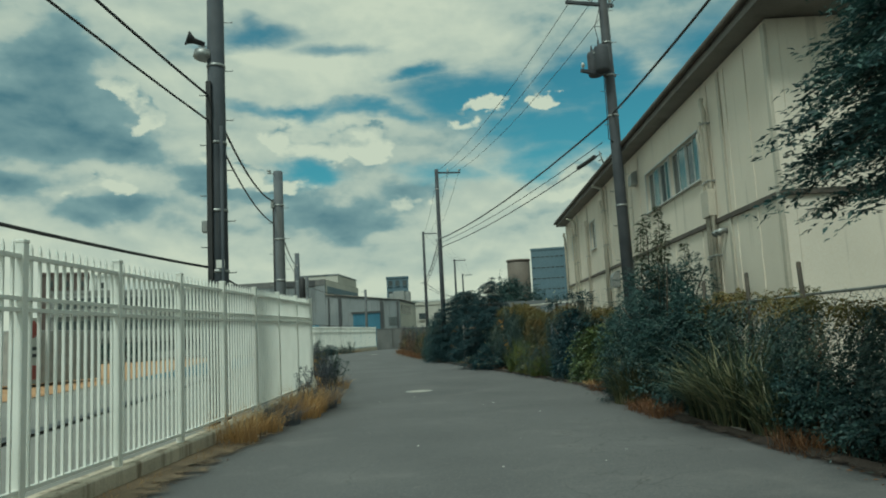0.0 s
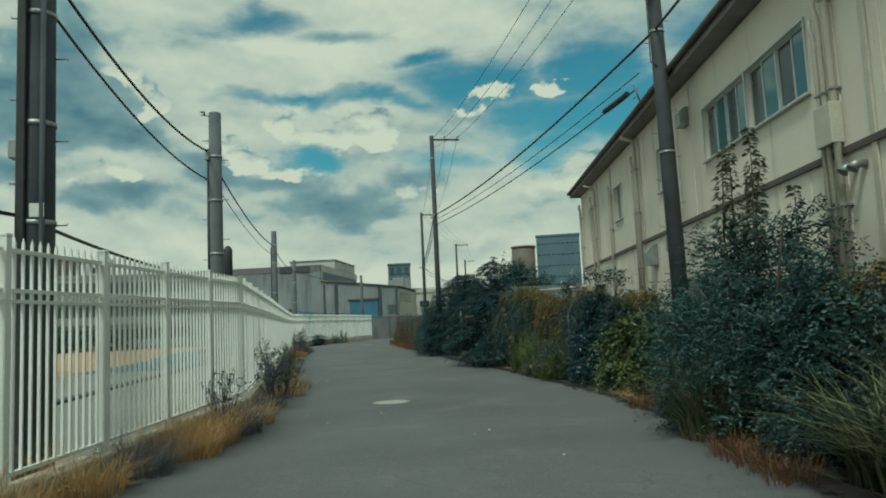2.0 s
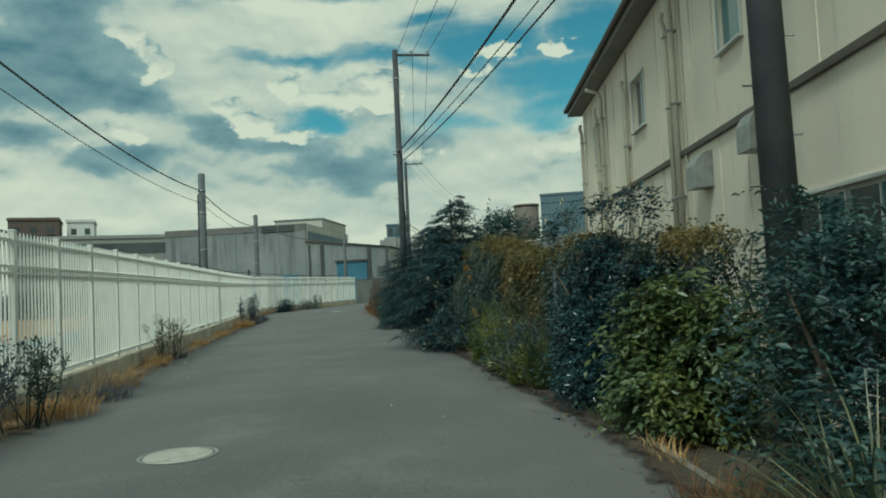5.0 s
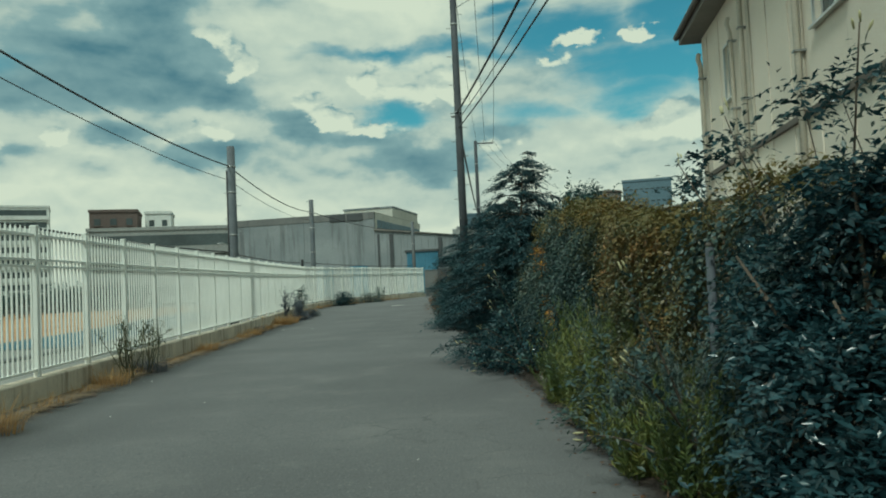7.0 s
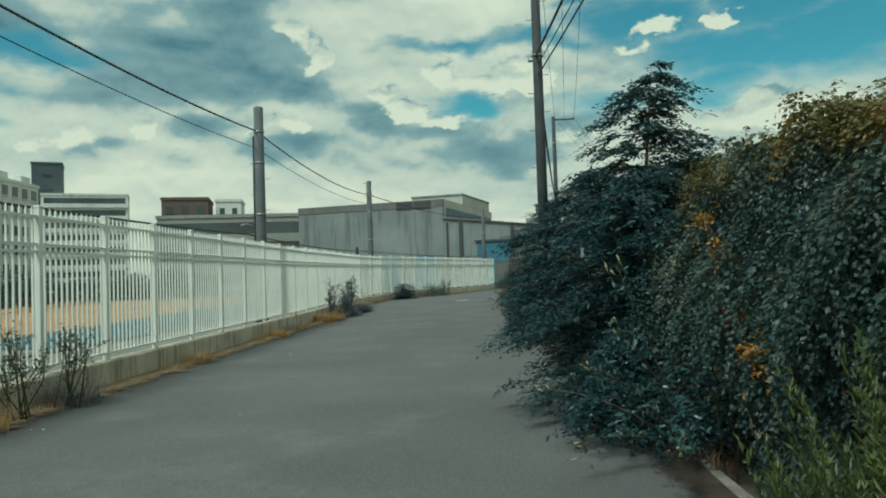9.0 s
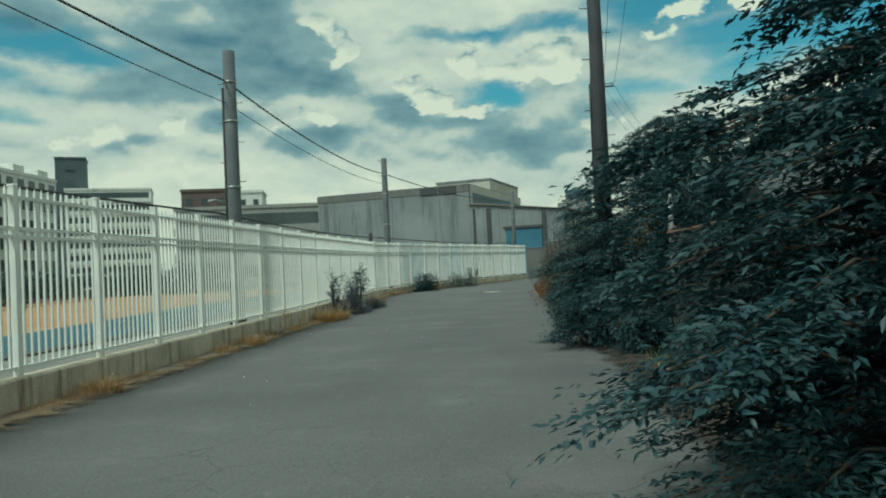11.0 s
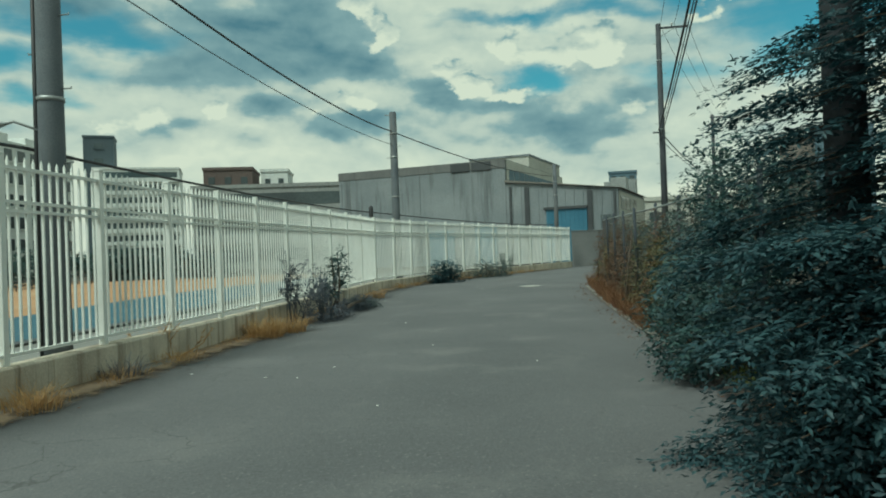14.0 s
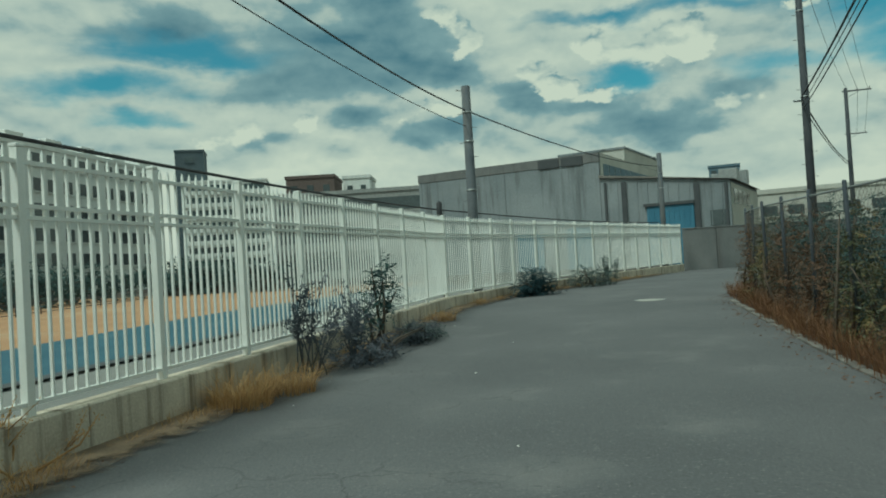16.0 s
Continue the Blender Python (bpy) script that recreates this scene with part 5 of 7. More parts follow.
near_wire, wp = wire_fence(WIRE, 1.65, 2.08, "rusty wire mesh fence half swallowed by creepers", M_OLD_STEEL, 0.8)
for (x0, y0, _), (x1, y1, _) in zip(wp[:6], wp[1:7]):
    part("netting", chain_mesh(x0, y0, x1, y1, 0.1, 1.66, 0.11, 0.0022), M_STEEL, near_wire)
far_wire, wf = wire_fence(WIRE_FAR, 2.0, 2.15, "tall wire mesh fence with vines on its posts", M_POLE_MID, 0.95)
for (x0, y0, _), (x1, y1, _) in zip(wf, wf[1:]):
    part("netting", chain_mesh(x0, y0, x1, y1, rise(y0) + 0.1, rise(y0) + 2.04, 0.14, 0.0018), M_OLD_STEEL, far_wire)
# open wire panel with a rusty top rail
panel = thing("chain_link_fence", (7.64, 37.35, 0.0), "chain-link panel on a grey post with a rusty top rail", "fence")
part("post", tubes(([(0, 0, -0.1), (0, 0, 2.12), (0, 0, 2.15)], [0.035, 0.035, 0.02]), sides=12), M_STEEL, panel)
part("post", tubes(([(0.3, -6.0, -0.1), (0.3, -6.0, 2.12)], 0.035), sides=12), M_STEEL, panel)
part("rail", tubes(([(0, 0, 1.70), (0.3, -6.0, 1.74)], 0.026), sides=10), M_RUST, panel)
part("netting", chain_mesh(0, 0, 0.3, -6.0, 0.12, 1.69, 0.075, 0.002), M_STEEL, panel)
part("cap", tubes(([(0, 0, 2.08), (-0.02, -0.12, 2.2)], [0.03, 0.02]), sides=8), M_STEEL, panel)
part("clamp", tubes(([(-0.03, -0.05, 1.66), (0.03, 0.05, 1.78)], 0.05), sides=8), M_RUST, panel)


# ---- plants of the right-hand verge ----
def hedge(name, y0, y1, x_front, x_back, top, n, leaf, label, seed, size=0.055, crown=L_CROWN, reach=0.42):
    """Creeper grown over the wire: hanging sprays down an uneven face, a withered tangle along the top."""
    rng = np.random.default_rng(seed)
    ob = thing(name, ((x_front + x_back) / 2, (y0 + y1) / 2, 0.0), label, "hedge", "creeper hedge")
    base = np.array(ob.location)
    level = top if callable(top) else (lambda y: y * 0 + top)
    per = 10
    m = n // per
    y = rng.uniform(y0, y1, m)
    tz = level(y) * (1 + 0.06 * wobble(np.stack([y * 0, y, y * 0 + 3.0], 1), seed + 1, 1.3) + 0.03 * wobble(np.stack([y * 0, y, y * 0], 1), seed + 5, 5.0))
    z = tz * rng.random(m) ** 0.8
    kl = wobble(np.stack([y * 0 + 5.0, y, z * 0.8], 1), seed + 2, 0.9)
    ks = wobble(np.stack([y * 0 + 2.0, y * 1.2, z * 0.7], 1), seed + 3, 3.2)
    back = rng.random(m) < 0.12
    x = np.where(back, x_back, x_front - (0.34 * kl + 0.26 * ks - 0.05 + 0.12 * np.sin(np.clip(z / tz, 0, 1) * 3.0)) + np.where(rng.random(m) < 0.35, rng.uniform(0.0, 0.3, m), 0.0))
    way = unit(np.stack([rng.uniform(-0.7, 0.1, m), rng.normal(size=m) * 0.35, rng.uniform(-1.0, -0.1, m)], 1))
    ln = size * rng.uniform(3.0, 7.5, m)
    p, ax, nm, s, w = fronds(np.stack([x, y, z], 1), way, ln, size, rng, per, 0.3, 0.3, 0.6)
    nm = unit(nm + np.array((-0.3, 0, 0.45)))
    p[:, 2] = np.maximum(p[:, 2], 0.03)
    part("leaves", leaf_mesh("leaves", p - base, ax, nm, s, w, 0.15), leaf, ob)
    # the top
    m = n // 3 // per
    y = rng.uniform(y0, y1, m)
    tz = level(y) * (1 + 0.06 * wobble(np.stack([y * 0, y, y * 0 + 3.0], 1), seed + 1, 1.3) + 0.03 * wobble(np.stack([y * 0, y, y * 0], 1), seed + 5, 5.0))
    heap = np.clip(wobble(np.stack([y, y * 0, y * 0], 1), seed + 6, 2.2), -0.4, 1)
    x = x_front - 0.08 + (x_back - x_front + 0.1) * rng.random(m)
    long = rng.random(m) < 0.06
    way = unit(np.stack([rng.uniform(-0.9, 0.4, m), rng.normal(size=m) * 0.7, np.where(long, rng.uniform(0.5, 1.2, m), rng.uniform(-0.3, 0.5, m))], 1))
    ln = np.where(long, reach, size * 4.0) * rng.uniform(0.6, 1.2, m)
    p, ax, nm, s, w = fronds(np.stack([x, y, tz + 0.13 * heap + rng.normal(size=m) * 0.05 - 0.05], 1), way, ln, size * 0.9, rng, per, 0.9, 0.7, 0.55)
    part("withered_crown", leaf_mesh("withered_crown", p - base, ax, nm, s, w, 0.15), crown, ob, "brown and yellow creeper tangle")
    bm = bmesh.new()
    hgt = float(np.mean(tz))
    for _ in range(int((y1 - y0) * 3)):
        yb = rng.uniform(y0, y1)
        xb = rng.uniform(x_front + 0.1, x_back)
        tube(bm, [(xb - base[0], yb - base[1], -0.02), (xb - base[0] + rng.normal() * 0.1, yb - base[1] + rng.normal() * 0.2, hgt * 0.5), (xb - base[0], yb - base[1] + rng.normal() * 0.4, hgt * 0.95)], [0.02, 0.014, 0.006], 4)
    part("vines", bm, M_BARK, ob)
    return ob


def hedge_top(y):
    """Height of the creeper along the wire: lowest by the pole, tallest at its far end."""
    return np.interp(y, (18.0, 23.0, 26.0, 27.6, 28.7, 29.6), (1.80, 1.92, 2.12, 2.38, 2.30, 1.9))


hedge("creeper_hedge", 22.8, 25.5, 7.74, 8.2, hedge_top, 44000, L_BROWN, "thick creeper hedge, green with withered brown patches", 11, 0.043)
hedge("creeper_hedge", 25.4, 27.0, 7.72, 8.2, hedge_top, 34000, L_IVY, "thick creeper hedge, dark green turning brown and yellow on top", 17, 0.043)
hedge("creeper_hedge", 26.9, 29.7, 7.68, 8.15, hedge_top, 44000, L_IVY, "thick creeper hedge with hanging yellowish strands", 12, 0.043)
hedge("creeper_hedge", 18.6, 22.9, 8.0, 8.4, hedge_top, 22000, L_IVY, "thick creeper hedge on the wire fence behind darker shrubs", 13, 0.055)
hedge("creeper_hedge", 31.4, 37.2, 8.0, 8.4, 1.65, 26000, L_DEEP, "dark green creeper behind the chain-link panel", 14, 0.055, L_DARK)
hedge("creeper_hedge", 4.0, 9.2, 6.45, 6.85, 1.5, 24000, L_IVY, "ragged olive creeper over the rusty wire fence", 15, 0.05)
hedge("creeper_hedge", 9.2, 12.6, 6.95, 7.35, 1.75, 14000, L_IVY, "ragged olive creeper with bare stems along the wall", 16, 0.065)

for y in (22.4, 26.0):
    post = thing("fence_post", (7.66, y, 0.0), "grey steel fence post standing in the creeper hedge", "post", "posts in the hedge")
    part("tube", tubes(([(0, 0, -0.1), (0.02, 0.01, 1.6)], 0.03), sides=10), M_POLE_MID, post)
    part("cap", tubes(([(0.02, 0.01, 1.604), (0.02, 0.01, 1.63)], [0.034, 0.02]), sides=10), M_OLD_STEEL, post)

# dark shrubs leaning over the lane, in order along it
shrub("shrub", (7.7, 15.9, 0), [(7.6, 15.9, 0.7, 0.65, 0.75, 0.75), (7.75, 16.5, 1.3, 0.5, 0.6, 0.65), (7.45, 15.3, 0.45, 0.5, 0.5, 0.5)], 17000, 0.075, L_DARK, "dense dark green shrub at the foot of the pole", seed=21, aspect=0.42)
shrub("shrub", (7.75, 19.2, 0), [(7.7, 19.2, 0.5, 0.42, 0.45, 0.55), (7.8, 19.1, 0.95, 0.42, 0.42, 0.45), (7.55, 18.6, 0.35, 0.4, 0.45, 0.4), (7.7, 19.0, 1.22, 0.28, 0.3, 0.25), (7.95, 18.4, 0.8, 0.4, 0.5, 0.6)], 12000, 0.105, L_MIXED, "bushy shrub with large green leaves turning yellow", seed=22, per=8, spread=2.6, aspect=0.45, droop=0.7)
shrub("shrub", (7.9, 20.7, 0), [(7.75, 20.6, 0.75, 0.55, 0.6, 0.6), (7.85, 21.4, 1.25, 0.5, 0.5, 0.45), (7.55, 20.1, 0.42, 0.45, 0.5, 0.42), (8.0, 19.8, 1.4, 0.45, 0.45, 0.45), (7.6, 21.0, 1.05, 0.35, 0.35, 0.3), (7.5, 20.9, 0.32, 0.35, 0.4, 0.3), (7.9, 20.9, 1.75, 0.35, 0.45, 0.3)], 30000, 0.072, L_GLOSS, "large dense shrub with glossy dark green leaves", seed=23, aspect=0.45, rough=0.5)
shoots_above = [(7.85, 23.4, 2.35), (7.85, 20.8, 2.62), (7.9, 20.1, 2.5), (7.8, 22.3, 2.5), (7.9, 19.6, 2.25), (7.85, 20.5, 2.4)]
shrub("shrub", (7.45, 23.2, 0), [(7.35, 23.2, 0.4, 0.4, 0.6, 0.45), (7.3, 24.2, 0.35, 0.3, 0.5, 0.4)], 5000, 0.07, L_IVY, "low mixed shrub with withered leaves by the kerb", seed=24)
shrub("shrub", (7.6, 28.9, 0), [(7.15, 28.7, 0.45, 0.6, 0.8, 0.35), (7.4, 29.6, 0.9, 0.45, 0.8, 0.6), (6.95, 29.3, 0.25, 0.5, 0.5, 0.2)], 11000, 0.07, L_GLOSS, "sprawling shrub with long shoots reaching over the asphalt", seed=25)


def shoots(base, tips, leaf, label, seed):
    """Long arching shoots with small leaves and pale buds at their ends."""
    rng = np.random.default_rng(seed)
    ob = thing("arching_shoots", base, label, "shoots")
    P = []
    for tip in tips:
        a, b = Vector((rng.normal() * 0.05, rng.normal() * 0.05, 0)), Vector(tip) - Vector(base)
        mid = a.lerp(b, 0.55) + Vector((0, 0, 0.25))
        pts = [a.lerp(mid, u).lerp(mid.lerp(b, u), u) for u in [i / 8 for i in range(9)]]
        stem = part("stem", tubes((pts, [0.012 * (1 - 0.08 * i) for i in range(9)]), sides=5), M_BARK, ob)
        for u in np.linspace(0.25, 0.97, 110):
            q = a.lerp(mid, u).lerp(mid.lerp(b, u), u)
            P.append(np.array(q) + rng.normal(size=3) * 0.05)
        for _ in range(3):
            q = b + Vector(rng.normal(size=3) * 0.035)
            e = q + (b - mid).normalized() * rng.uniform(0.03, 0.07) + Vector(rng.normal(size=3) * 0.012) + Vector((0, 0, 0.02))
            part("bud", tubes(([q, q.lerp(e, 0.6), e], [0.004, 0.008, 0.003]), sides=6), L_BUD, stem, "cream-yellow bud")
    p = np.array(P)
    n = len(p)
    s = 0.06 * rng.uniform(0.6, 1.3, n)
    part("leaves", leaf_mesh("leaves", p, rng.normal(size=(n, 3)) + np.array((0, 0, 0.2)), unit(rng.normal(size=(n, 3)) * 0.4 + np.array((0, 0, 1.0))), s, s * 0.4), leaf, ob)
    return ob


shoots((7.3, 28.3, 0), [(6.35, 27.6, 0.25), (6.5, 28.0, 0.75), (6.7, 27.8, 1.5), (6.2, 28.6, 0.5), (6.9, 27.0, 0.35), (6.6, 27.2, 1.1)], L_DARK, "long arching green shoots with pale buds over the asphalt", 31)
shoots((7.95, 21.3, 0), shoots_above, L_OLIVE, "wispy arching branches rising above the hedge", 33)
shoots((7.45, 22.0, 0), [(6.75, 21.4, 0.9), (6.9, 21.9, 1.4), (6.7, 22.3, 0.35)], L_IVY, "arching shoots at the foot of the hedge", 32)

shrub("leafy_branches", (8.05, 20.6, 0), [(7.95, 20.4, 2.35, 0.22, 0.30, 0.20), (7.95, 21.4, 2.45, 0.20, 0.35, 0.15), (7.9, 22.6, 2.35, 0.16, 0.35, 0.12), (7.9, 19.6, 2.25, 0.22, 0.30, 0.22), (8.0, 23.6, 2.2, 0.15, 0.30, 0.10)], 1300, 0.07, L_GLOSS, "leafy dark branches arching up over the creeper hedge", "branches", seed=34, trunk=0.010, per=9, inner=0.4, stray=0.25)
# tall flowering shrub with upright spires
shrub("flowering_shrub", (6.95, 13.2, 0), [(6.75, 13.2, 0.9, 0.70, 0.8, 0.9), (6.9, 13.3, 1.8, 0.60, 0.65, 0.75), (6.6, 12.6, 1.3, 0.5, 0.55, 0.6), (7.1, 13.7, 2.1, 0.45, 0.5, 0.5), (6.5, 13.9, 0.5, 0.5, 0.5, 0.5), (6.95, 12.3, 2.0, 0.4, 0.45, 0.55)], 30000, 0.068, L_DARK, "tall leafy shrub with upright leafy spires", seed=41, aspect=0.4, rough=0.5)


def spires(base, tops, leaf, label, seed):
    rng = np.random.default_rng(seed)
    ob = thing("leafy_spires", base, label, "shoots")
    P, A = [], []
    for x, y, z0, z1 in tops:
        a, b = Vector((x, y, z0)) - Vector(base), Vector((x + rng.normal() * 0.08, y + rng.normal() * 0.08, z1)) - Vector(base)
        part("stem", tubes(([Vector((0, 0, 0)), a, b], [0.018, 0.012, 0.004]), sides=5), M_BARK, ob)
        n = int((z1 - z0) * 190)
        for _ in range(n):
            u = rng.random()
            ang = rng.uniform(0, 6.283)
            r_ = 0.03 + 0.10 * (1 - u)
            P.append(np.array(a.lerp(b, u)) + np.array((math.cos(ang) * r_ * 0.5, math.sin(ang) * r_ * 0.5, 0)))
            A.append((math.cos(ang), math.sin(ang), -0.35))
    p = np.array(P)
    n = len(p)
    s = 0.10 * rng.uniform(0.6, 1.2, n)
    part("leaves", leaf_mesh("leaves", p, np.array(A), unit(rng.normal(size=(n, 3)) * 0.3 + np.array((0, 0, 1.0))), s, s * 0.4), leaf, ob)
    return ob


spires((6.95, 13.25, 0), [(6.62, 13.2, 2.3, 3.35), (6.85, 13.35, 2.4, 3.5), (7.05, 13.2, 2.4, 3.6), (7.2, 13.5, 2.3, 3.3), (6.75, 12.8, 2.0, 3.0), (7.35, 12.9, 2.0, 2.85)], L_PALE, "slender upright shoots set with drooping pale-edged leaves", 42)
shrub("shrub", (6.75, 12.0, 0), [(6.65, 12.0, 0.8, 0.55, 0.65, 0.75), (6.8, 11.5, 1.3, 0.45, 0.5, 0.5), (6.4, 11.6, 0.4, 0.45, 0.5, 0.4)], 18000, 0.062, L_DARK, "dark leafy shrub against the wire fence", seed=43)
shrub("shrub", (6.2, 8.0, 0), [(6.25, 8.0, 0.5, 0.45, 0.7, 0.5), (6.15, 7.0, 0.45, 0.4, 0.6, 0.45)], 12000, 0.065, L_DARK, "low dark shrub under the wire fence", seed=44)
shrub("shrub", (6.1, 5.6, 0), [(6.1, 5.6, 0.7, 0.45, 0.7, 0.7)], 6000, 0.065, L_OLIVE, "withered olive shrub at the lane's edge", seed=45)


def reed(base, n, height, spread, label, seed, leaf=L_REED, width=0.022, bend=0.75, stalks=True):
    rng = np.random.default_rng(seed)
    ob = thing("reed_clump", base, label, "grass", "reed clumps")
    part("outer_foliage", blade_mesh("outer_foliage", rng, n * 2 // 3, height, spread, width, bend), leaf, ob)
    part("inner_foliage", blade_mesh("inner_foliage", rng, n // 3, height * 0.95, spread * 0.5, width, bend * 0.6), leaf, ob)
    for _ in range(max(3, n // 90) if stalks else 0):
        a = rng.uniform(0, 6.283)
        q = Vector((math.cos(a), math.sin(a), 0)) * spread * rng.random()
        tip = q + Vector((math.cos(a), math.sin(a), 0)) * height * 0.22 + Vector((0, 0, height * rng.uniform(0.75, 1.0)))
        part("stalk", tubes(([q, q.lerp(tip, 0.6) + Vector((0, 0, 0.08)), tip], [0.006, 0.005, 0.003]), sides=4), L_DRY, ob)
    return ob


reed((6.2, 9.5, 0), 460, 1.65, 0.36, "tall clump of broad arching reed with pale straw-edged blades", 51, L_PAMPAS, 0.034, 1.45, False)
reed((6.35, 10.5, 0), 300, 1.45, 0.32, "tall clump of broad arching green reed", 52, L_PAMPAS, 0.034, 1.4, False)
reed((6.1, 8.5, 0), 260, 1.2, 0.30, "lower clump of arching reed with straw-coloured blades", 57, L_PAMPAS, 0.032, 1.5, False)
reed((6.35, 13.3, 0), 330, 1.25, 0.36, "yellowish clump of arching reed in front of the shrub", 53, L_REED, 0.024, 1.35, False)
reed((6.85, 15.1, 0), 260, 1.1, 0.3, "green clump of long grass by the kerb", 54, L_PAMPAS, 0.022, 1.3, False)
for k, (x, y) in enumerate(((5.9, 11.3), (6.05, 12.2), (5.8, 7.6), (6.9, 16.4))):
    dry = thing("dry_tuft", (x, y, 0.0), "rust-coloured withered grass along the kerb", "grass", "withered verge grass")
    part("foliage", blade_mesh("foliage", np.random.default_rng(230 + k), 320, 0.32, 0.3, 0.011, 1.0, (0.1, 0.6)), L_RUSTY, dry)


def feathery_weed(base, n, height, spread, seed, leaf):
    """Upright plumes of narrow leaves, leaning a little outwards."""
    rng = np.random.default_rng(seed)
    ob = thing("feathery_weed", base, "feathery yellow-green weeds by the kerb", "weed", "feathery weeds")
    a = rng.uniform(0, 6.283, n)
    r = spread * np.sqrt(rng.random(n))
    p0 = np.stack([np.cos(a) * r, np.sin(a) * r, np.zeros(n)], 1)
    d = unit(np.stack([np.cos(a) * r * 0.6, np.sin(a) * r * 0.6, np.ones(n)], 1) + rng.normal(size=(n, 3)) * np.array((0.14, 0.14, 0.0)))
    ln = height * rng.uniform(0.5, 1.1, n)
    p, ax, nm, s, w = fronds(p0, d, ln, 0.065, rng, 80, 0.1, 0.5, 0.19)
    ax = ax + rng.normal(size=ax.shape) * 0.25 + np.array((0, 0, 0.25))
    part("foliage", leaf_mesh("foliage", p, ax, nm, s, w), leaf, ob)
    for i in range(6):
        q, dd, l = Vector(p0[i]), Vector(d[i]), float(ln[i])
        part("stalk", tubes(([q, q + dd * l * 0.5, q + dd * l * 0.95 - Vector((0, 0, 0.09 * l))], [0.006, 0.005, 0.002]), sides=5), leaf, ob)
    return ob


for k, (x, y, hh, lf) in enumerate([(7.34, 25.3, 1.15, L_YELLOW), (7.32, 24.6, 1.05, L_YELLOW), (7.3, 23.9, 1.1, L_YELLOW), (7.33, 23.1, 0.75, L_OLIVE), (7.35, 26.2, 0.6, L_IVY), (7.18, 24.2, 0.8, L_YELLOW), (7.2, 23.4, 0.7, L_YELLOW), (7.42, 22.6, 0.9, L_REED), (7.22, 22.7, 0.55, L_OLIVE), (7.2, 25.6, 0.7, L_YELLOW), (7.45, 24.2, 1.25, L_OLIVE), (7.28, 21.9, 0.8, L_YELLOW), (7.38, 22.3, 0.95, L_OLIVE), (7.15, 22.5, 0.5, L_YELLOW)]):
    feathery_weed((x + 0.08, y, 0), 80, hh * 1.1, 0.25, 55 + k, lf)

# trees
tiered_tree("tree", (7.28, 30.4, 0), 3.7, lambda h: (1.4 if h < 0.45 else 1.4 - (h - 0.45) * 2.6 if h < 0.7 else 0.80 * (1.12 - h) / 0.42 * (1.0 if h < 0.97 else 0.5)) * (0.85 + 0.15 * min(1.0, h * 6)), L_DEEP, "dense dark green tree with layered boughs and a feathery leader", 61, 220, 0.074, (0.35, 0.2), 0.05, 0.06, 30, thin=lambda h: 1.0 if h < 0.67 else 0.62, sweep=0.18, tiers=0.05)
tiered_tree("tree", (7.65, 39.7, 0), 3.75, lambda h: float(np.interp(h, (0.0, 0.15, 0.5, 0.8, 0.93, 1.0), (1.4, 1.75, 1.75, 1.3, 0.8, 0.35))), L_DEEP, "tall dense dark green tree with spreading boughs over the lane", 62, 260, 0.066, (0.75, 0.2), 0.08, 0.05, 30, sweep=0.12)
shrub("shrub", (7.6, 38.6, 0), [(7.5, 38.9, 0.9, 0.8, 0.7, 0.9), (7.9, 38.4, 1.9, 0.8, 0.7, 0.8), (6.75, 39.3, 0.7, 0.55, 0.7, 0.7), (7.25, 38.1, 0.55, 0.4, 0.5, 0.5)], 34000, 0.062, L_DEEP, "dense dark shrub with a few yellow leaves behind the post", seed=63)
shrub("shrub", (7.3, 43.3, 0), [(7.1, 43.4, 0.8, 0.75, 0.9, 0.8), (7.5, 43.6, 1.7, 0.8, 0.9, 0.8), (6.6, 43.0, 0.45, 0.5, 0.7, 0.45)], 20000, 0.07, L_DARK, "broad dark shrub spilling over the kerb", seed=64)
shrub("shrub", (7.4, 46.0, 0), [(7.2, 46.0, 0.7, 0.6, 0.9, 0.7), (7.5, 46.5, 1.5, 0.6, 0.9, 0.75), (7.9, 45.4, 1.9, 0.7, 0.7, 0.6)], 15000, 0.07, L_OLIVE, "broad shrub with pale flower heads against the wire fence", seed=65)
for base, lobes in (((7.35, 38.3, 0.0), [(7.15, 38.3, 0.5, 0.12, 0.15, 0.12), (7.2, 38.2, 0.85, 0.13, 0.15, 0.10), (7.3, 38.3, 1.65, 0.15, 0.15, 0.08), (7.45, 38.2, 1.9, 0.15, 0.15, 0.12)]), ((7.55, 27.6, 0.0), [(7.4, 27.4, 1.15, 0.06, 0.12, 0.12), (7.42, 27.7, 1.6, 0.06, 0.14, 0.10), (7.4, 28.1, 1.85, 0.05, 0.10, 0.08), (7.35, 27.0, 0.95, 0.06, 0.12, 0.14)])):
    shrub("withered_spray", base, lobes, 420, 0.055, L_ORANGE, "thin spray of orange and yellow withered leaves", "leaves", seed=91, trunk=0.006, group="orange sprays", per=7, inner=0.5)
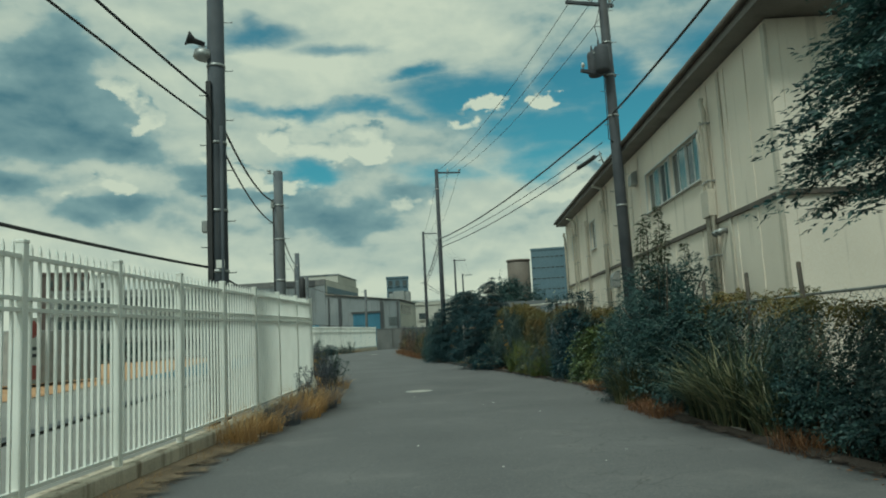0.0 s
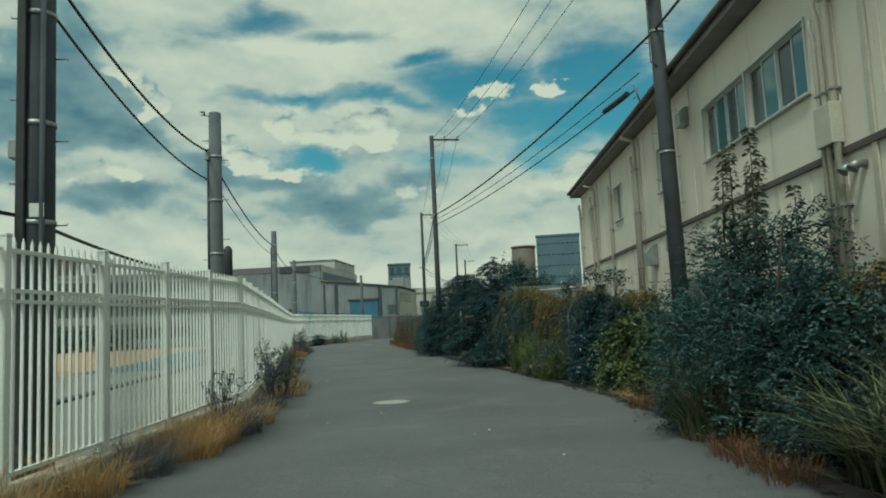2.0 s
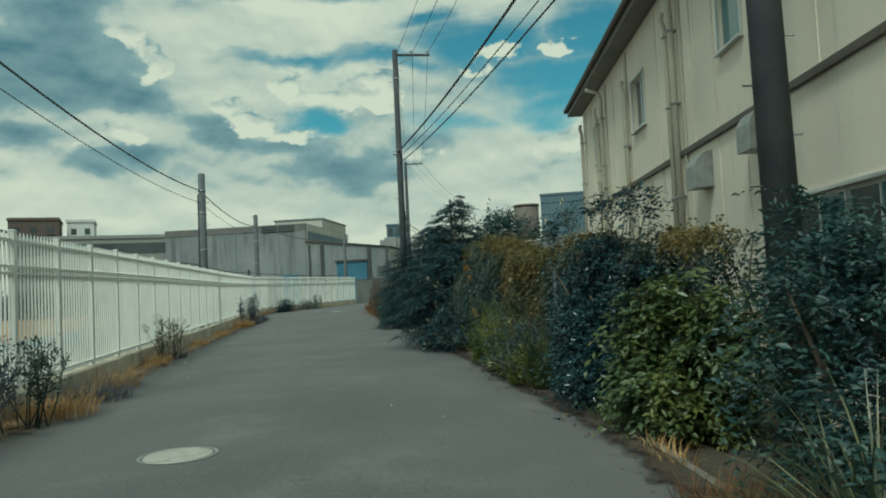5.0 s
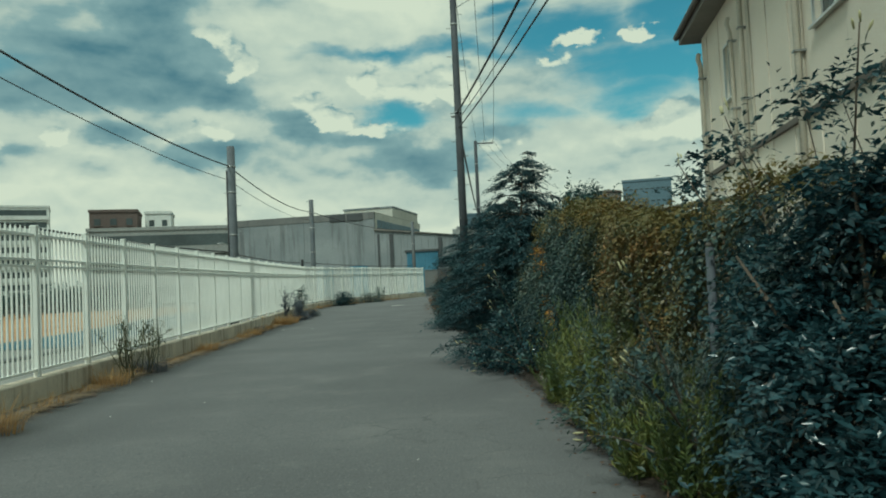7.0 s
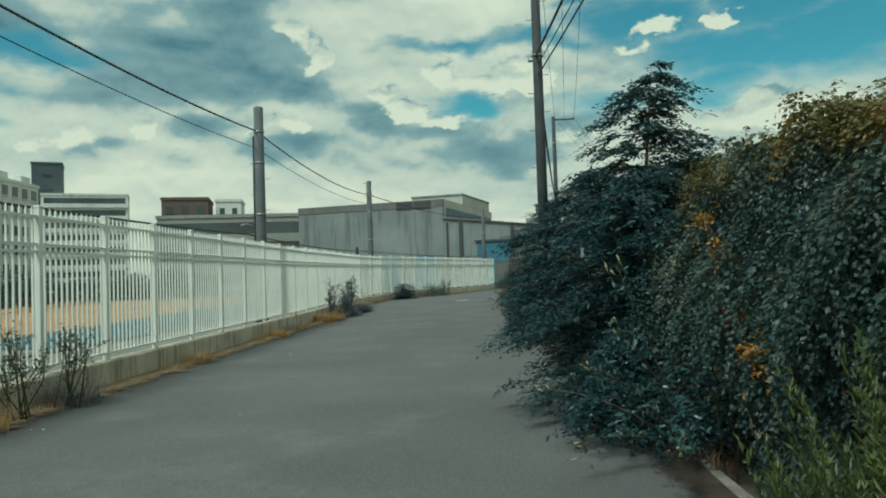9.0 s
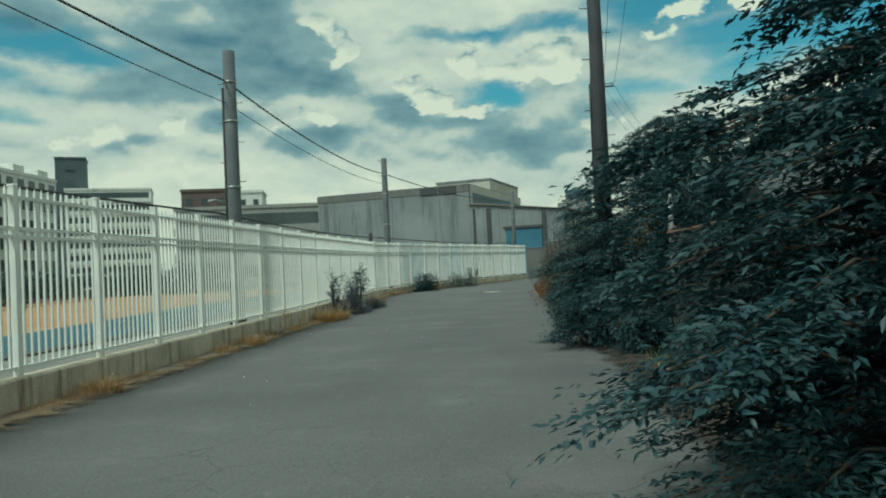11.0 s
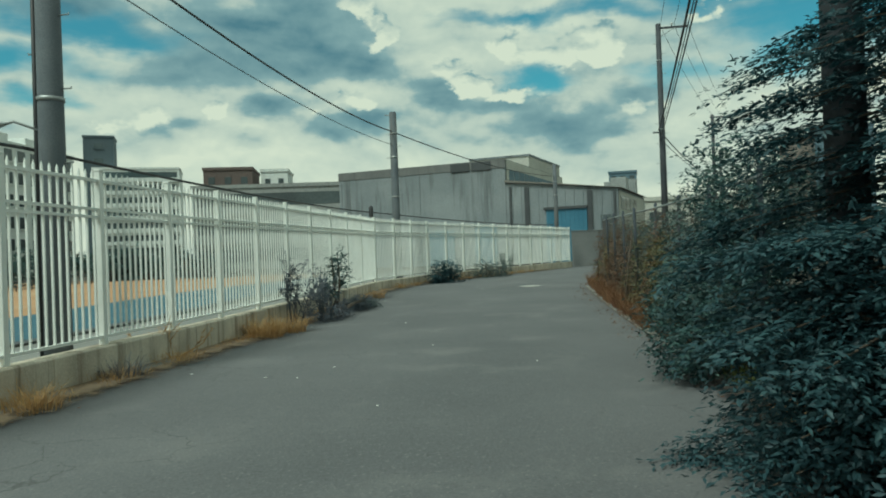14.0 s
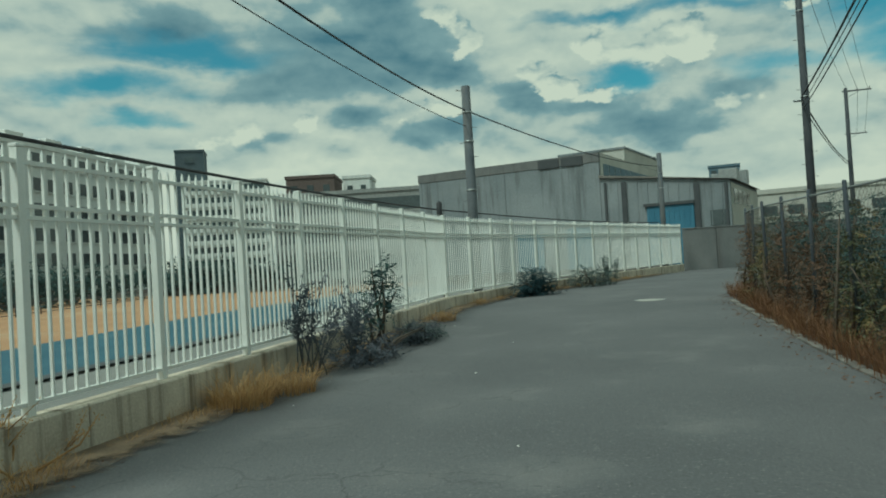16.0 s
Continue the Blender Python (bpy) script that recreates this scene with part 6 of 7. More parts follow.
for k, y in enumerate((48.6, 50.8, 53.0, 55.2, 57.4, 59.4)):
    x = lerp_line(WIRE_FAR, y)
    shrub("shrub", (x, y, rise(y)), [(x + 0.05, y, rise(y) + 0.55, 0.4, 1.0, 0.6), (x + 0.1, y + 0.4, rise(y) + 1.25, 0.22, 0.8, 0.6)], 4800, 0.055, (L_WITHER, L_BROWN, L_WITHER)[k % 3], "brown-green weeds and vines on the wire fence", seed=70 + k, group="vine-grown fence bays")
    shrub("shrub", (x + 0.9, y + 0.5, rise(y)), [(x + 0.9, y + 0.5, rise(y) + 0.9, 0.6, 1.2, 0.95)], 6500, 0.08, L_DARK, "dark shrub standing behind the wire fence", seed=270 + k, group="shrubs behind the wire fence")
    rng = np.random.default_rng(170 + k)
    tuft = thing("dry_tuft", (x - 0.28, y, rise(y)), "rust-coloured withered grass along the kerb", "grass", "withered verge grass")
    part("foliage", blade_mesh("foliage", rng, 520, 0.5, 0.24, 0.011, 0.8, (0.0, 2.2)), L_RUSTY, tuft)
shrub("shrub", (6.95, 47.6, 0.01), [(6.95, 47.6, 0.7, 0.35, 0.9, 0.7), (7.0, 46.6, 0.4, 0.3, 0.5, 0.4), (7.05, 48.2, 1.2, 0.25, 0.6, 0.4)], 6500, 0.06, L_BROWN, "withered rust-brown weeds before the wire fence", seed=78)
for k, y in enumerate((46.4, 44.4)):
    x = lerp_line(RIGHT, y) + 0.3
    rng = np.random.default_rng(190 + k)
    tuft = thing("dry_tuft", (x, y, 0.0), "rust-coloured withered grass along the kerb", "grass", "withered verge grass")
    part("foliage", blade_mesh("foliage", rng, 260, 0.5, 0.25, 0.012, 0.7, (0.0, 2.0)), L_RUSTY, tuft)
shrub("shrub", (7.8, 35.0, 0), [(7.75, 34.6, 0.4, 0.3, 0.7, 0.4), (7.7, 36.2, 0.3, 0.25, 0.5, 0.3)], 4500, 0.06, L_GREYWEED, "grey-green weeds at the foot of the chain-link panel", seed=66)
shrub("shrub", (7.45, 33.6, 0), [(7.4, 33.8, 0.25, 0.25, 0.6, 0.28)], 2500, 0.055, L_OLIVE, "small weed by the kerb", seed=67)
# far dark tree behind the lean-to
shrub("tree", (11.6, 43.0, 0), [(11.6, 43.0, 3.1, 1.7, 1.5, 1.3), (12.7, 43.4, 2.8, 1.3, 1.2, 1.0), (10.5, 42.8, 2.7, 1.2, 1.2, 0.9), (11.7, 43.1, 4.0, 0.9, 0.9, 0.7)], 16000, 0.16, L_DARK, "round dark broadleaf tree behind the lane", "tree", seed=68, trunk=0.07)
# tree whose bough hangs into the lane near its start
tiered_tree("tree", (7.0, 5.2, 0), 5.0, lambda h: 2.0 * min(1.0, (1.25 - h) * 2.4), L_DARK, "broadleaf tree with feathery dark boughs hanging over the lane", 69, 130, 0.095, (0.0, 0.1), 0.11, 0.58, 40, sweep=0.42, frond=0.42)

# ---- weeds along the white fence ----
rng = np.random.default_rng(5)
verge = [(y, min(1.0, a)) for y, a in zip(np.arange(8.0, 76.0, 0.75), 0.35 + 0.9 * wobble(np.stack([np.arange(8.0, 76.0, 0.75)] * 3, 1), 8, 0.9)) if a > 0.12]
strip_v, strip_f = [], []
for y, amount in verge:
    amount *= 0.35 if y < 11.5 else 0.8
    x = lerp_line(LEFT, y) + 0.16
    me = blade_mesh("t", rng, int(90 + 150 * amount), 0.08 + 0.28 * amount, 0.10 + 0.16 * amount, 0.008, 1.1, (0.05, 0.8))
    k = len(strip_v)
    co = np.empty(3 * len(me.vertices))
    me.vertices.foreach_get("co", co)
    strip_v += [(a + x + 0.10 + 0.10 * amount, b + y, c + rise(y)) for a, b, c in co.reshape(-1, 3)]
    strip_f += [tuple(k + i for i in f.vertices) for f in me.polygons]
    bpy.data.meshes.remove(me)
tagged(part("dry_grass", mesh_of("dry_grass", strip_v, strip_f), L_DRY), "short dry orange grass along the concrete plinth", "grass", kind="stuff")


def tuft(x, y, n, h, spread, leaf, label, seed, bend=1.25, width=0.009):
    ob = thing("grass_tuft", (x, y, rise(y)), label, "grass", "tufts by the white fence")
    part("foliage", blade_mesh("foliage", np.random.default_rng(seed), n, h, spread, width, bend), leaf, ob)
    return ob


for i, (x, y, n, h, sp) in enumerate([(-0.05, 13.6, 600, 0.6, 0.4), (0.25, 14.6, 700, 0.7, 0.45), (0.35, 15.5, 700, 0.75, 0.45), (0.75, 19.8, 420, 0.5, 0.4), (-0.5, 11.5, 420, 0.7, 0.35), (-0.25, 12.6, 420, 0.65, 0.35), (0.55, 16.4, 700, 0.75, 0.45), (0.75, 17.4, 420, 0.6, 0.35), (0.95, 22.6, 420, 0.5, 0.5), (1.0, 24.0, 420, 0.55, 0.5), (0.85, 25.6, 300, 0.5, 0.35),
                                      (0.55, 29.6, 260, 0.45, 0.3), (0.5, 31.4, 300, 0.5, 0.35), (0.3, 36.0, 220, 0.35, 0.25), (0.15, 41.6, 260, 0.4, 0.3), (-0.05, 43.4, 220, 0.4, 0.25), (0.05, 47.6, 520, 0.6, 0.35), (0.2, 48.4, 420, 0.5, 0.35), (0.1, 53.8, 420, 0.5, 0.4), (-0.1, 56.2, 260, 0.4, 0.3), (0.9, 66.4, 300, 0.5, 0.4), (2.4, 70.5, 300, 0.5, 0.4)]):
    tuft(x, y, n, h, sp, L_DRY if i % 3 else L_GREYWEED, "dry straw-coloured tuft of grass at the foot of the plinth", 300 + i)


def bare_weed(x, y, h, label, seed, leaf=L_GREYWEED, n=7, size=0.05):
    """A dry weed: a few upright forked stalks with small withered leaves."""
    rng = np.random.default_rng(seed)
    ob = thing("dry_weed", (x, y, rise(y)), label, "weed", "dry weeds by the white fence")
    bm = bmesh.new()
    P = []
    for _ in range(n):
        a = Vector((rng.normal() * 0.08, rng.normal() * 0.08, 0))
        b = a + Vector((rng.normal() * 0.22, rng.normal() * 0.22, h * rng.uniform(0.55, 1.0)))
        mid = a.lerp(b, 0.5) + Vector((rng.normal() * 0.05, rng.normal() * 0.05, 0))
        tube(bm, [a, mid, b], [0.011, 0.008, 0.003], 5)
        for u in rng.uniform(0.35, 1.0, 26):
            q = a.lerp(mid, u).lerp(mid.lerp(b, u), u)
            P.append(np.array(q) + rng.normal(size=3) * 0.03)
        for _ in range(3):
            u = rng.uniform(0.4, 0.85)
            q = a.lerp(mid, u).lerp(mid.lerp(b, u), u)
            w = q + Vector((rng.normal() * 0.12, rng.normal() * 0.12, rng.uniform(0.1, 0.25)))
            tube(bm, [q, w], [0.006, 0.002], 4)
            for v in rng.uniform(0.3, 1.0, 14):
                P.append(np.array(q.lerp(w, v)) + rng.normal(size=3) * 0.02)
    p = np.array(P)
    k = len(p)
    s = size * rng.uniform(0.5, 1.3, k)
    part("stemwork", bm, leaf, ob)
    part("leaves", leaf_mesh("leaves", p, rng.normal(size=(k, 3)) + np.array((0, 0, 0.5)), unit(rng.normal(size=(k, 3)) + np.array((0, 0, 0.8))), s, s * 0.4), leaf, ob)
    return ob


bare_weed(0.45, 16.9, 1.0, "dry upright weed with bare stalks", 401)
bare_weed(0.75, 21.2, 1.35, "straggling grey-green weed against the fence", 402, L_GREYWEED, 14, 0.07)
bare_weed(0.95, 21.8, 1.1, "straggling grey-green weed against the fence", 403, L_OLIVE, 12, 0.07)
bare_weed(0.5, 30.4, 1.15, "dry brown stalks against the fence", 406, L_REED, 10, 0.045)
bare_weed(0.55, 31.2, 1.05, "dry brown stalks against the fence", 407, L_REED, 8, 0.045)
bare_weed(-0.2, 44.9, 0.55, "dry brown stalks by the plinth", 408, L_DRY, 5, 0.03)
bare_weed(-0.1, 49.6, 1.5, "tall grey weed with thin stalks before the fence", 409, L_GREYWEED, 16, 0.06)
bare_weed(0.2, 50.4, 1.2, "tall grey weed with thin stalks before the fence", 410, L_GREYWEED, 12, 0.06)
shrub("shrub", (0.1, 52.0, 0.02), [(0.1, 52.0, 0.95, 0.28, 0.32, 0.4), (0.15, 51.9, 1.3, 0.2, 0.25, 0.3), (0.05, 51.5, 0.7, 0.2, 0.25, 0.25)], 1500, 0.075, L_DARK, "upright dark shrub against the white fence", seed=411, inner=0.2)
shrub("shrub", (0.35, 50.6, 0.02), [(0.35, 50.6, 0.25, 0.45, 0.9, 0.25), (0.45, 52.6, 0.22, 0.4, 0.7, 0.22)], 3500, 0.06, L_GREYWEED, "low straggling grey weeds at the plinth", seed=412)
shrub("shrub", (0.9, 63.2, 0.26), [(0.95, 63.2, 0.75, 0.5, 0.55, 0.45), (0.7, 63.0, 0.5, 0.4, 0.5, 0.35), (1.2, 63.5, 0.55, 0.4, 0.45, 0.35)], 3500, 0.10, L_DEEP, "round dark green bush before the fence", seed=413)
shrub("shrub", (2.1, 67.6, 0.26), [(2.1, 67.6, 0.6, 0.55, 0.6, 0.4), (2.7, 68.4, 0.55, 0.4, 0.5, 0.4)], 2600, 0.08, L_OLIVE, "straggling brownish bush before the fence", seed=414)
bare_weed(2.9, 68.8, 1.1, "twiggy weed before the fence", 415, L_OLIVE, 9, 0.07)
shrub("shrub", (0.35, 53.0, 0.02), [(0.35, 53.1, 0.2, 0.35, 0.6, 0.2)], 1500, 0.06, L_OLIVE, "low green weeds at the plinth", seed=416)

# ---- grey wall that closes the lane ----
gw = tagged(new("boundary_wall"), "grey concrete block wall closing the end of the lane", "wall", kind="structure")
GW = [(6.15, 83.2), (11.5, 84.2), (22.0, 88.0)]
for (x0, y0), (x1, y1) in zip(GW, GW[1:]):
    d = math.hypot(x1 - x0, y1 - y0)
    h = math.degrees(math.atan2(y1 - y0, x1 - x0))
    n = round(d / 1.8)
    for k in range(n):
        b = part("wall_panel", boxes((k * d / n + 0.012, (k + 1) * d / n - 0.012, -0.06, 0.06, -0.1, 2.25), bevel=0.01), M_GREY_WALL, gw)
        b.matrix_world = pose(x0, y0, 0.26, 0, 0, h)
    b = part("wall_cap", boxes((0, d, -0.09, 0.09, 2.255, 2.32), bevel=0.01), M_GREY_WALL, gw)
    b.matrix_world = pose(x0, y0, 0.26, 0, 0, h)

# ---- factory ----
fac = thing("factory", (0.6, 105.3, 0.2), "weathered grey concrete factory hall with dark stains and blue shutters", "factory", turn=-14.5)
# local x: along the front, to the right; local y: away
part("hall_wall", boxes((-18.3, -0.02, 0.0, 22.0, -0.3, 9.2)), M_FACTORY, fac)
part("hall_parapet", boxes((-18.35, 0.03, -0.05, 22.0, 9.204, 10.0)), M_GREY_WALL, fac, "dark stained parapet")
for x in (-5.6, -3.4):
    part("louvre", boxes((x, x + 2.0, -0.12, -0.055, 9.1, 9.9), bevel=0.02), M_DARK_PANEL, fac)
for k in (0, 3, 6):
    part("pilaster", boxes((-18.2 + 3.0 * k, -18.0 + 3.0 * k, -0.06, -0.003, 0, 9.1)), M_FACTORY, fac)
part("side_wall", boxes((0.004, 0.06, 0.3, 21.7, 7.0, 9.95)), M_FACTORY_PALE, fac, "paler sheet wall with a strip of glazing")
for k in range(12):
    part("window", boxes((0.062, 0.10, 1.0 + 1.7 * k, 2.5 + 1.7 * k, 7.9, 9.1)), M_FAR_BLUE, fac, "bluish glazing")
part("upper_block", boxes((-7.0, -0.3, 9.0, 22.0, 10.004, 11.3)), M_FACTORY_PALE, fac, "paler raised roof block")
part("upper_cap", boxes((-7.1, -0.2, 8.9, 22.0, 11.304, 11.5)), M_FACTORY, fac)
def sloped(x0, x1, y0, y1, z0, top0, top1):
    """A block whose top falls from top0 at x0 to top1 at x1."""
    bm = bmesh.new()
    for w in box(bm, x0, x1, y0, y1, z0, top0):
        if w.co.z > z0 + 0.01:
            w.co.z = top0 if w.co.x < (x0 + x1) / 2 else top1
    return bm


part("annex_wall", sloped(0.0, 10.5, 0.0, 16.0, -0.3, 7.75, 6.55), M_FACTORY, fac)
bm = sloped(-0.02, 10.85, -0.25, 16.2, 7.76, 7.98, 6.78)
for w in bm.verts:
    if w.co.z < 7.77:
        w.co.z = 7.76 if w.co.x < 5 else 6.56
part("annex_roof", bm, M_ROOF, fac)
for x, z1 in ((0.35, 7.3), (1.85, 7.2), (7.75, 6.5), (10.1, 6.3)):
    part("dark_pilaster", boxes((x, x + (0.42 if 1 < x < 9 else 0.2), -0.16, -0.003, 0, z1)), M_DARK_PANEL, fac)
for k in range(12):
    part("rain_streak_rib", boxes((0.6 + 0.84 * k, 0.68 + 0.84 * k, -0.05, -0.003, 0, 7.5 - 0.1 * k)), M_FACTORY, fac)
for x0, x1, z1 in ((3.9, 7.7, 4.9), (-3.2, -1.0, 3.6), (-8.0, -5.4, 3.4)):
    sh = part("shutter", boxes((x0, x1, -0.2, -0.06, 0.0, z1), bevel=0.02), M_BLUE_DOOR, fac, "blue steel shutter")
    for k in range(int((x1 - x0) / 0.4)):
        part("rib", boxes((x0 + 0.18 + 0.4 * k, x0 + 0.24 + 0.4 * k, -0.23, -0.202, 0.1, z1 - 0.1)), M_BLUE_DOOR, sh)
for x in (8.9, 9.5):
    part("window", boxes((x, x + 0.6, -0.05, -0.003, 3.0, 4.2)), M_FAR_GLASS, fac)
part("lintel", boxes((3.7, 7.74, -0.34, -0.005, 4.91, 5.15)), M_DARK_PANEL, fac)
# side with pale sheets and windows
part("side_sheet", boxes((10.504, 10.56, 0.3, 15.8, 0.0, 6.3)), M_FACTORY_PALE, fac)
for k in range(4):
    part("window", boxes((10.562, 10.60, 1.2 + 2.4 * k, 3.0 + 2.4 * k, 4.7, 5.9)), M_FAR_GLASS, fac)
for x, y, w, h in ((8.2, 9.0, 1.6, 1.0), (7.0, 12.0, 1.3, 0.9), (9.0, 14.0, 1.0, 1.2)):
    part("roof_unit", boxes((x, x + w, y, y + w, 6.75, 7.3 + h), bevel=0.04), M_STEEL, fac)

# ---- distance ----


def block_building(name, at, turn, w, d, h, wall, label, rows, cols, win=(0.55, 0.5), roof=None, group="distant buildings", bands=False, sills=True):
    """A slab with rows of set-in windows on its front and its two sides."""
    ob = thing(name, at, label, "building", group, turn=turn)
    part("wall", boxes((-w / 2, w / 2, 0, d, -1.0, h)), wall, ob)
    part("roof", boxes((-w / 2 - 0.15, w / 2 + 0.15, -0.15, d + 0.15, h + 0.004, h + 0.5)), roof or wall, ob)
    fh = h / rows
    for j in range(rows):
        if bands:
            part("window", boxes((-w / 2 + 0.6, w / 2 - 0.6, -0.06, -0.004, j * fh + fh * 0.35, j * fh + fh * 0.8)), M_FAR_GLASS, ob)
            part("parapet", boxes((-w / 2, w / 2, -0.5, -0.07, j * fh, j * fh + fh * 0.33)), wall, ob)
            continue
        for i in range(cols):
            cw = w / cols
            x0 = -w / 2 + i * cw + cw * (1 - win[0]) / 2
            wn_ = part("window", boxes((x0, x0 + cw * win[0], -0.06, -0.004, j * fh + fh * 0.3, j * fh + fh * (0.3 + win[1]))), M_FAR_GLASS, ob)
            if sills:
                part("sill", boxes((x0 - 0.1, x0 + cw * win[0] + 0.1, -0.25, -0.065, j * fh + fh * 0.24, j * fh + fh * 0.29)), wall, wn_)
    return ob


flats = block_building("apartment_building", (-65.0, 114.0, 0), 96, 48.0, 14.0, 17.9, M_FAR_WHITE, "long white apartment block with rows of dark windows", 6, 17, (0.56, 0.52))
for k in range(7):
    part("roof_box", boxes((-20.0 + 6.6 * k, -17.2 + 6.6 * k, 0.4, 3.0, 18.41, 19.5), bevel=0.05), M_FAR_WHITE, flats)
block_building("apartment_building", (-186.0, 160.0, 0), 40, 34.0, 14.0, 30.0, M_FAR_GREY, "grey apartment block with rows of dark windows", 9, 9)
block_building("tower", (-106.5, 203.0, 0), 28, 7.0, 8.0, 33.5, M_FAR_SLATE, "dark blue-grey slim tower behind the apartments", 9, 1, (0.3, 0.3))
block_building("apartment_building", (-96.5, 203.0, 0), 25, 20.0, 12.0, 25.0, M_FAR_WHITE, "white apartment slab with banded balconies", 8, 7, bands=True)
block_building("apartment_building", (-49.0, 152.0, 0), 16, 8.0, 10.0, 16.8, M_FAR_BROWN, "dark brown brick block beside the factory", 5, 3, (0.4, 0.35))
block_building("apartment_building", (-42.4, 156.0, 0), 14, 4.5, 8.0, 16.6, M_FAR_WHITE, "small white block behind the brown one", 5, 2, (0.4, 0.35))
block_building("school_building", (-30.5, 132.0, 0), 12, 27.0, 10.0, 11.4, M_FAR_GREY, "grey school building with window bands beside the factory", 3, 12, bands=True)
block_building("office_building", (58.8, 184.0, 0), -18, 10.8, 12.0, 22.4, M_FAR_BLUE, "blue-grey office block with faint window rows", 8, 9, (0.7, 0.10), sills=False)
block_building("office_building", (20.2, 204.0, 0), -6, 6.0, 8.0, 18.0, M_FAR_BLUE, "small blue-grey office block far off", 6, 3)
block_building("parking_deck", (34.0, 210.0, 0), -8, 40.0, 16.0, 11.5, M_FAR_WHITE, "long white parking deck with open bands far off", 3, 12, bands=True)
block_building("warehouse", (24.0, 128.0, 0), -12, 16.0, 14.0, 7.0, M_FACTORY_PALE, "pale warehouse behind the lane's bend", 2, 6, (0.6, 0.3))
tank = thing("storage_tank", (42.0, 155.0, 0), "round brown storage tank beyond the trees", "tank")
part("shell", tubes(([(0, 0, 0), (0, 0, 16.3), (0, 0, 16.6)], [2.45, 2.45, 2.3]), sides=28), M_TANK, tank)
part("rim", tubes(([(0, 0, 16.61), (0, 0, 17.0)], 2.6), sides=28), M_TANK, tank)

# dark low house behind the chain-link panel
dh = thing("house", (12.0, 40.0, 0), "dark single-storey house with a low tiled roof behind the trees", "house", turn=-6)
part("wall", boxes((-2.4, 2.4, -2.6, 2.6, 0, 2.1)), M_DARK_PANEL, dh)
bm = bmesh.new()
v = [bm.verts.new(q) for q in ((-2.8, -3.0, 2.1), (2.8, -3.0, 2.1), (2.8, 3.0, 2.1), (-2.8, 3.0, 2.1), (-2.8, 0, 3.1), (2.8, 0, 3.1))]
for f in ((0, 1, 5, 4), (2, 3, 4, 5), (0, 4, 3), (1, 2, 5), (3, 2, 1, 0)):
    bm.faces.new([v[i] for i in f])
part("roof", bm, M_DARK_PANEL, dh)

# ---- yard things behind the white fence ----
sign = thing("warning_sign", (-1.60, 7.20, 0), "white warning board with red emblem and dark bars on the fence", "sign", turn=79.6)
part("board", boxes((-0.11, 0.11, 0.06, 0.068, 1.2, 1.72)), M_SIGN, sign)
part("emblem", tubes(([(0, 0.058, 1.62), (0, 0.052, 1.62)], 0.075), sides=18), M_SIGN_RED, sign)
part("text_bar", boxes((-0.09, 0.09, 0.054, 0.059, 1.44, 1.47), (-0.09, 0.09, 0.054, 0.059, 1.38, 1.41)), M_DARK_PANEL, sign)
part("red_bar", boxes((-0.10, 0.10, 0.054, 0.059, 1.19, 1.31)), M_SIGN_RED, sign)

# litter and pale stones on the asphalt
rng = random.Random(9)
for i in range(48):
    y = rng.uniform(5, 60)
    x = lerp_line(LEFT, y) + 0.6 + (lerp_line(RIGHT, y) - lerp_line(LEFT, y) - 1.0) * rng.random()
    s = rng.uniform(0.006, 0.017)
    bm = bmesh.new()
    bmesh.ops.create_icosphere(bm, subdivisions=1, radius=s)
    for w in bm.verts:
        w.co = Vector((w.co.x * 1.5, w.co.y, w.co.z * 0.4)) * rng.uniform(0.75, 1.2)
    ob = tagged(part("pebble", bm, M_LITTER), "small pale chip of stone lying on the asphalt", "pebble", "chips on the lane")
    ob.matrix_world = pose(x, y, rise(y) + 0.016, 0, 0, rng.uniform(0, 180))

# ---- yard beyond the white fence ----
flat_strip("yard_edge", -4.65, -4.3, 10.0, 80.0, 0.05, M_DARK_PANEL, "low flat black strip along the yard", "drain")
container = thing("container", (-13.0, 39.0, 0.0), "grey steel container standing in the yard", "container", turn=70)
part("box", boxes((-3.0, 3.0, -1.2, 1.2, 0.15, 2.6), bevel=0.03), M_FAR_GREY, container)
for k in range(18):
    part("rib", boxes((-2.9 + 0.33 * k, -2.78 + 0.33 * k, -1.235, -1.202, 0.3, 2.5)), M_FAR_GREY, container)
for k in range(9):
    x, y = -20.0 - 5.0 * k, 84.0 + 4.0 * (k % 3) - 2.4 * k
    shrub("tree", (x, y, 0.0), [(x, y, 1.6, 1.9, 1.6, 1.0), (x + 1.6, y + 0.5, 1.3, 1.3, 1.2, 0.9), (x - 1.4, y - 0.4, 1.9, 1.1, 1.0, 0.8)], 1800, 0.32, L_DARK, "dark broadleaf tree at the far side of the yard", "tree", seed=500 + k, trunk=0.1, group="trees across the yard")
railing = thing("railing", (-22.0, 70.0, 0.03), "black low railing along the sports ground", "railing", turn=108)
part("bar", tubes(([(-26, 0, 0.75), (26, 0, 0.75)], 0.03), sides=6), M_BLACK, railing)
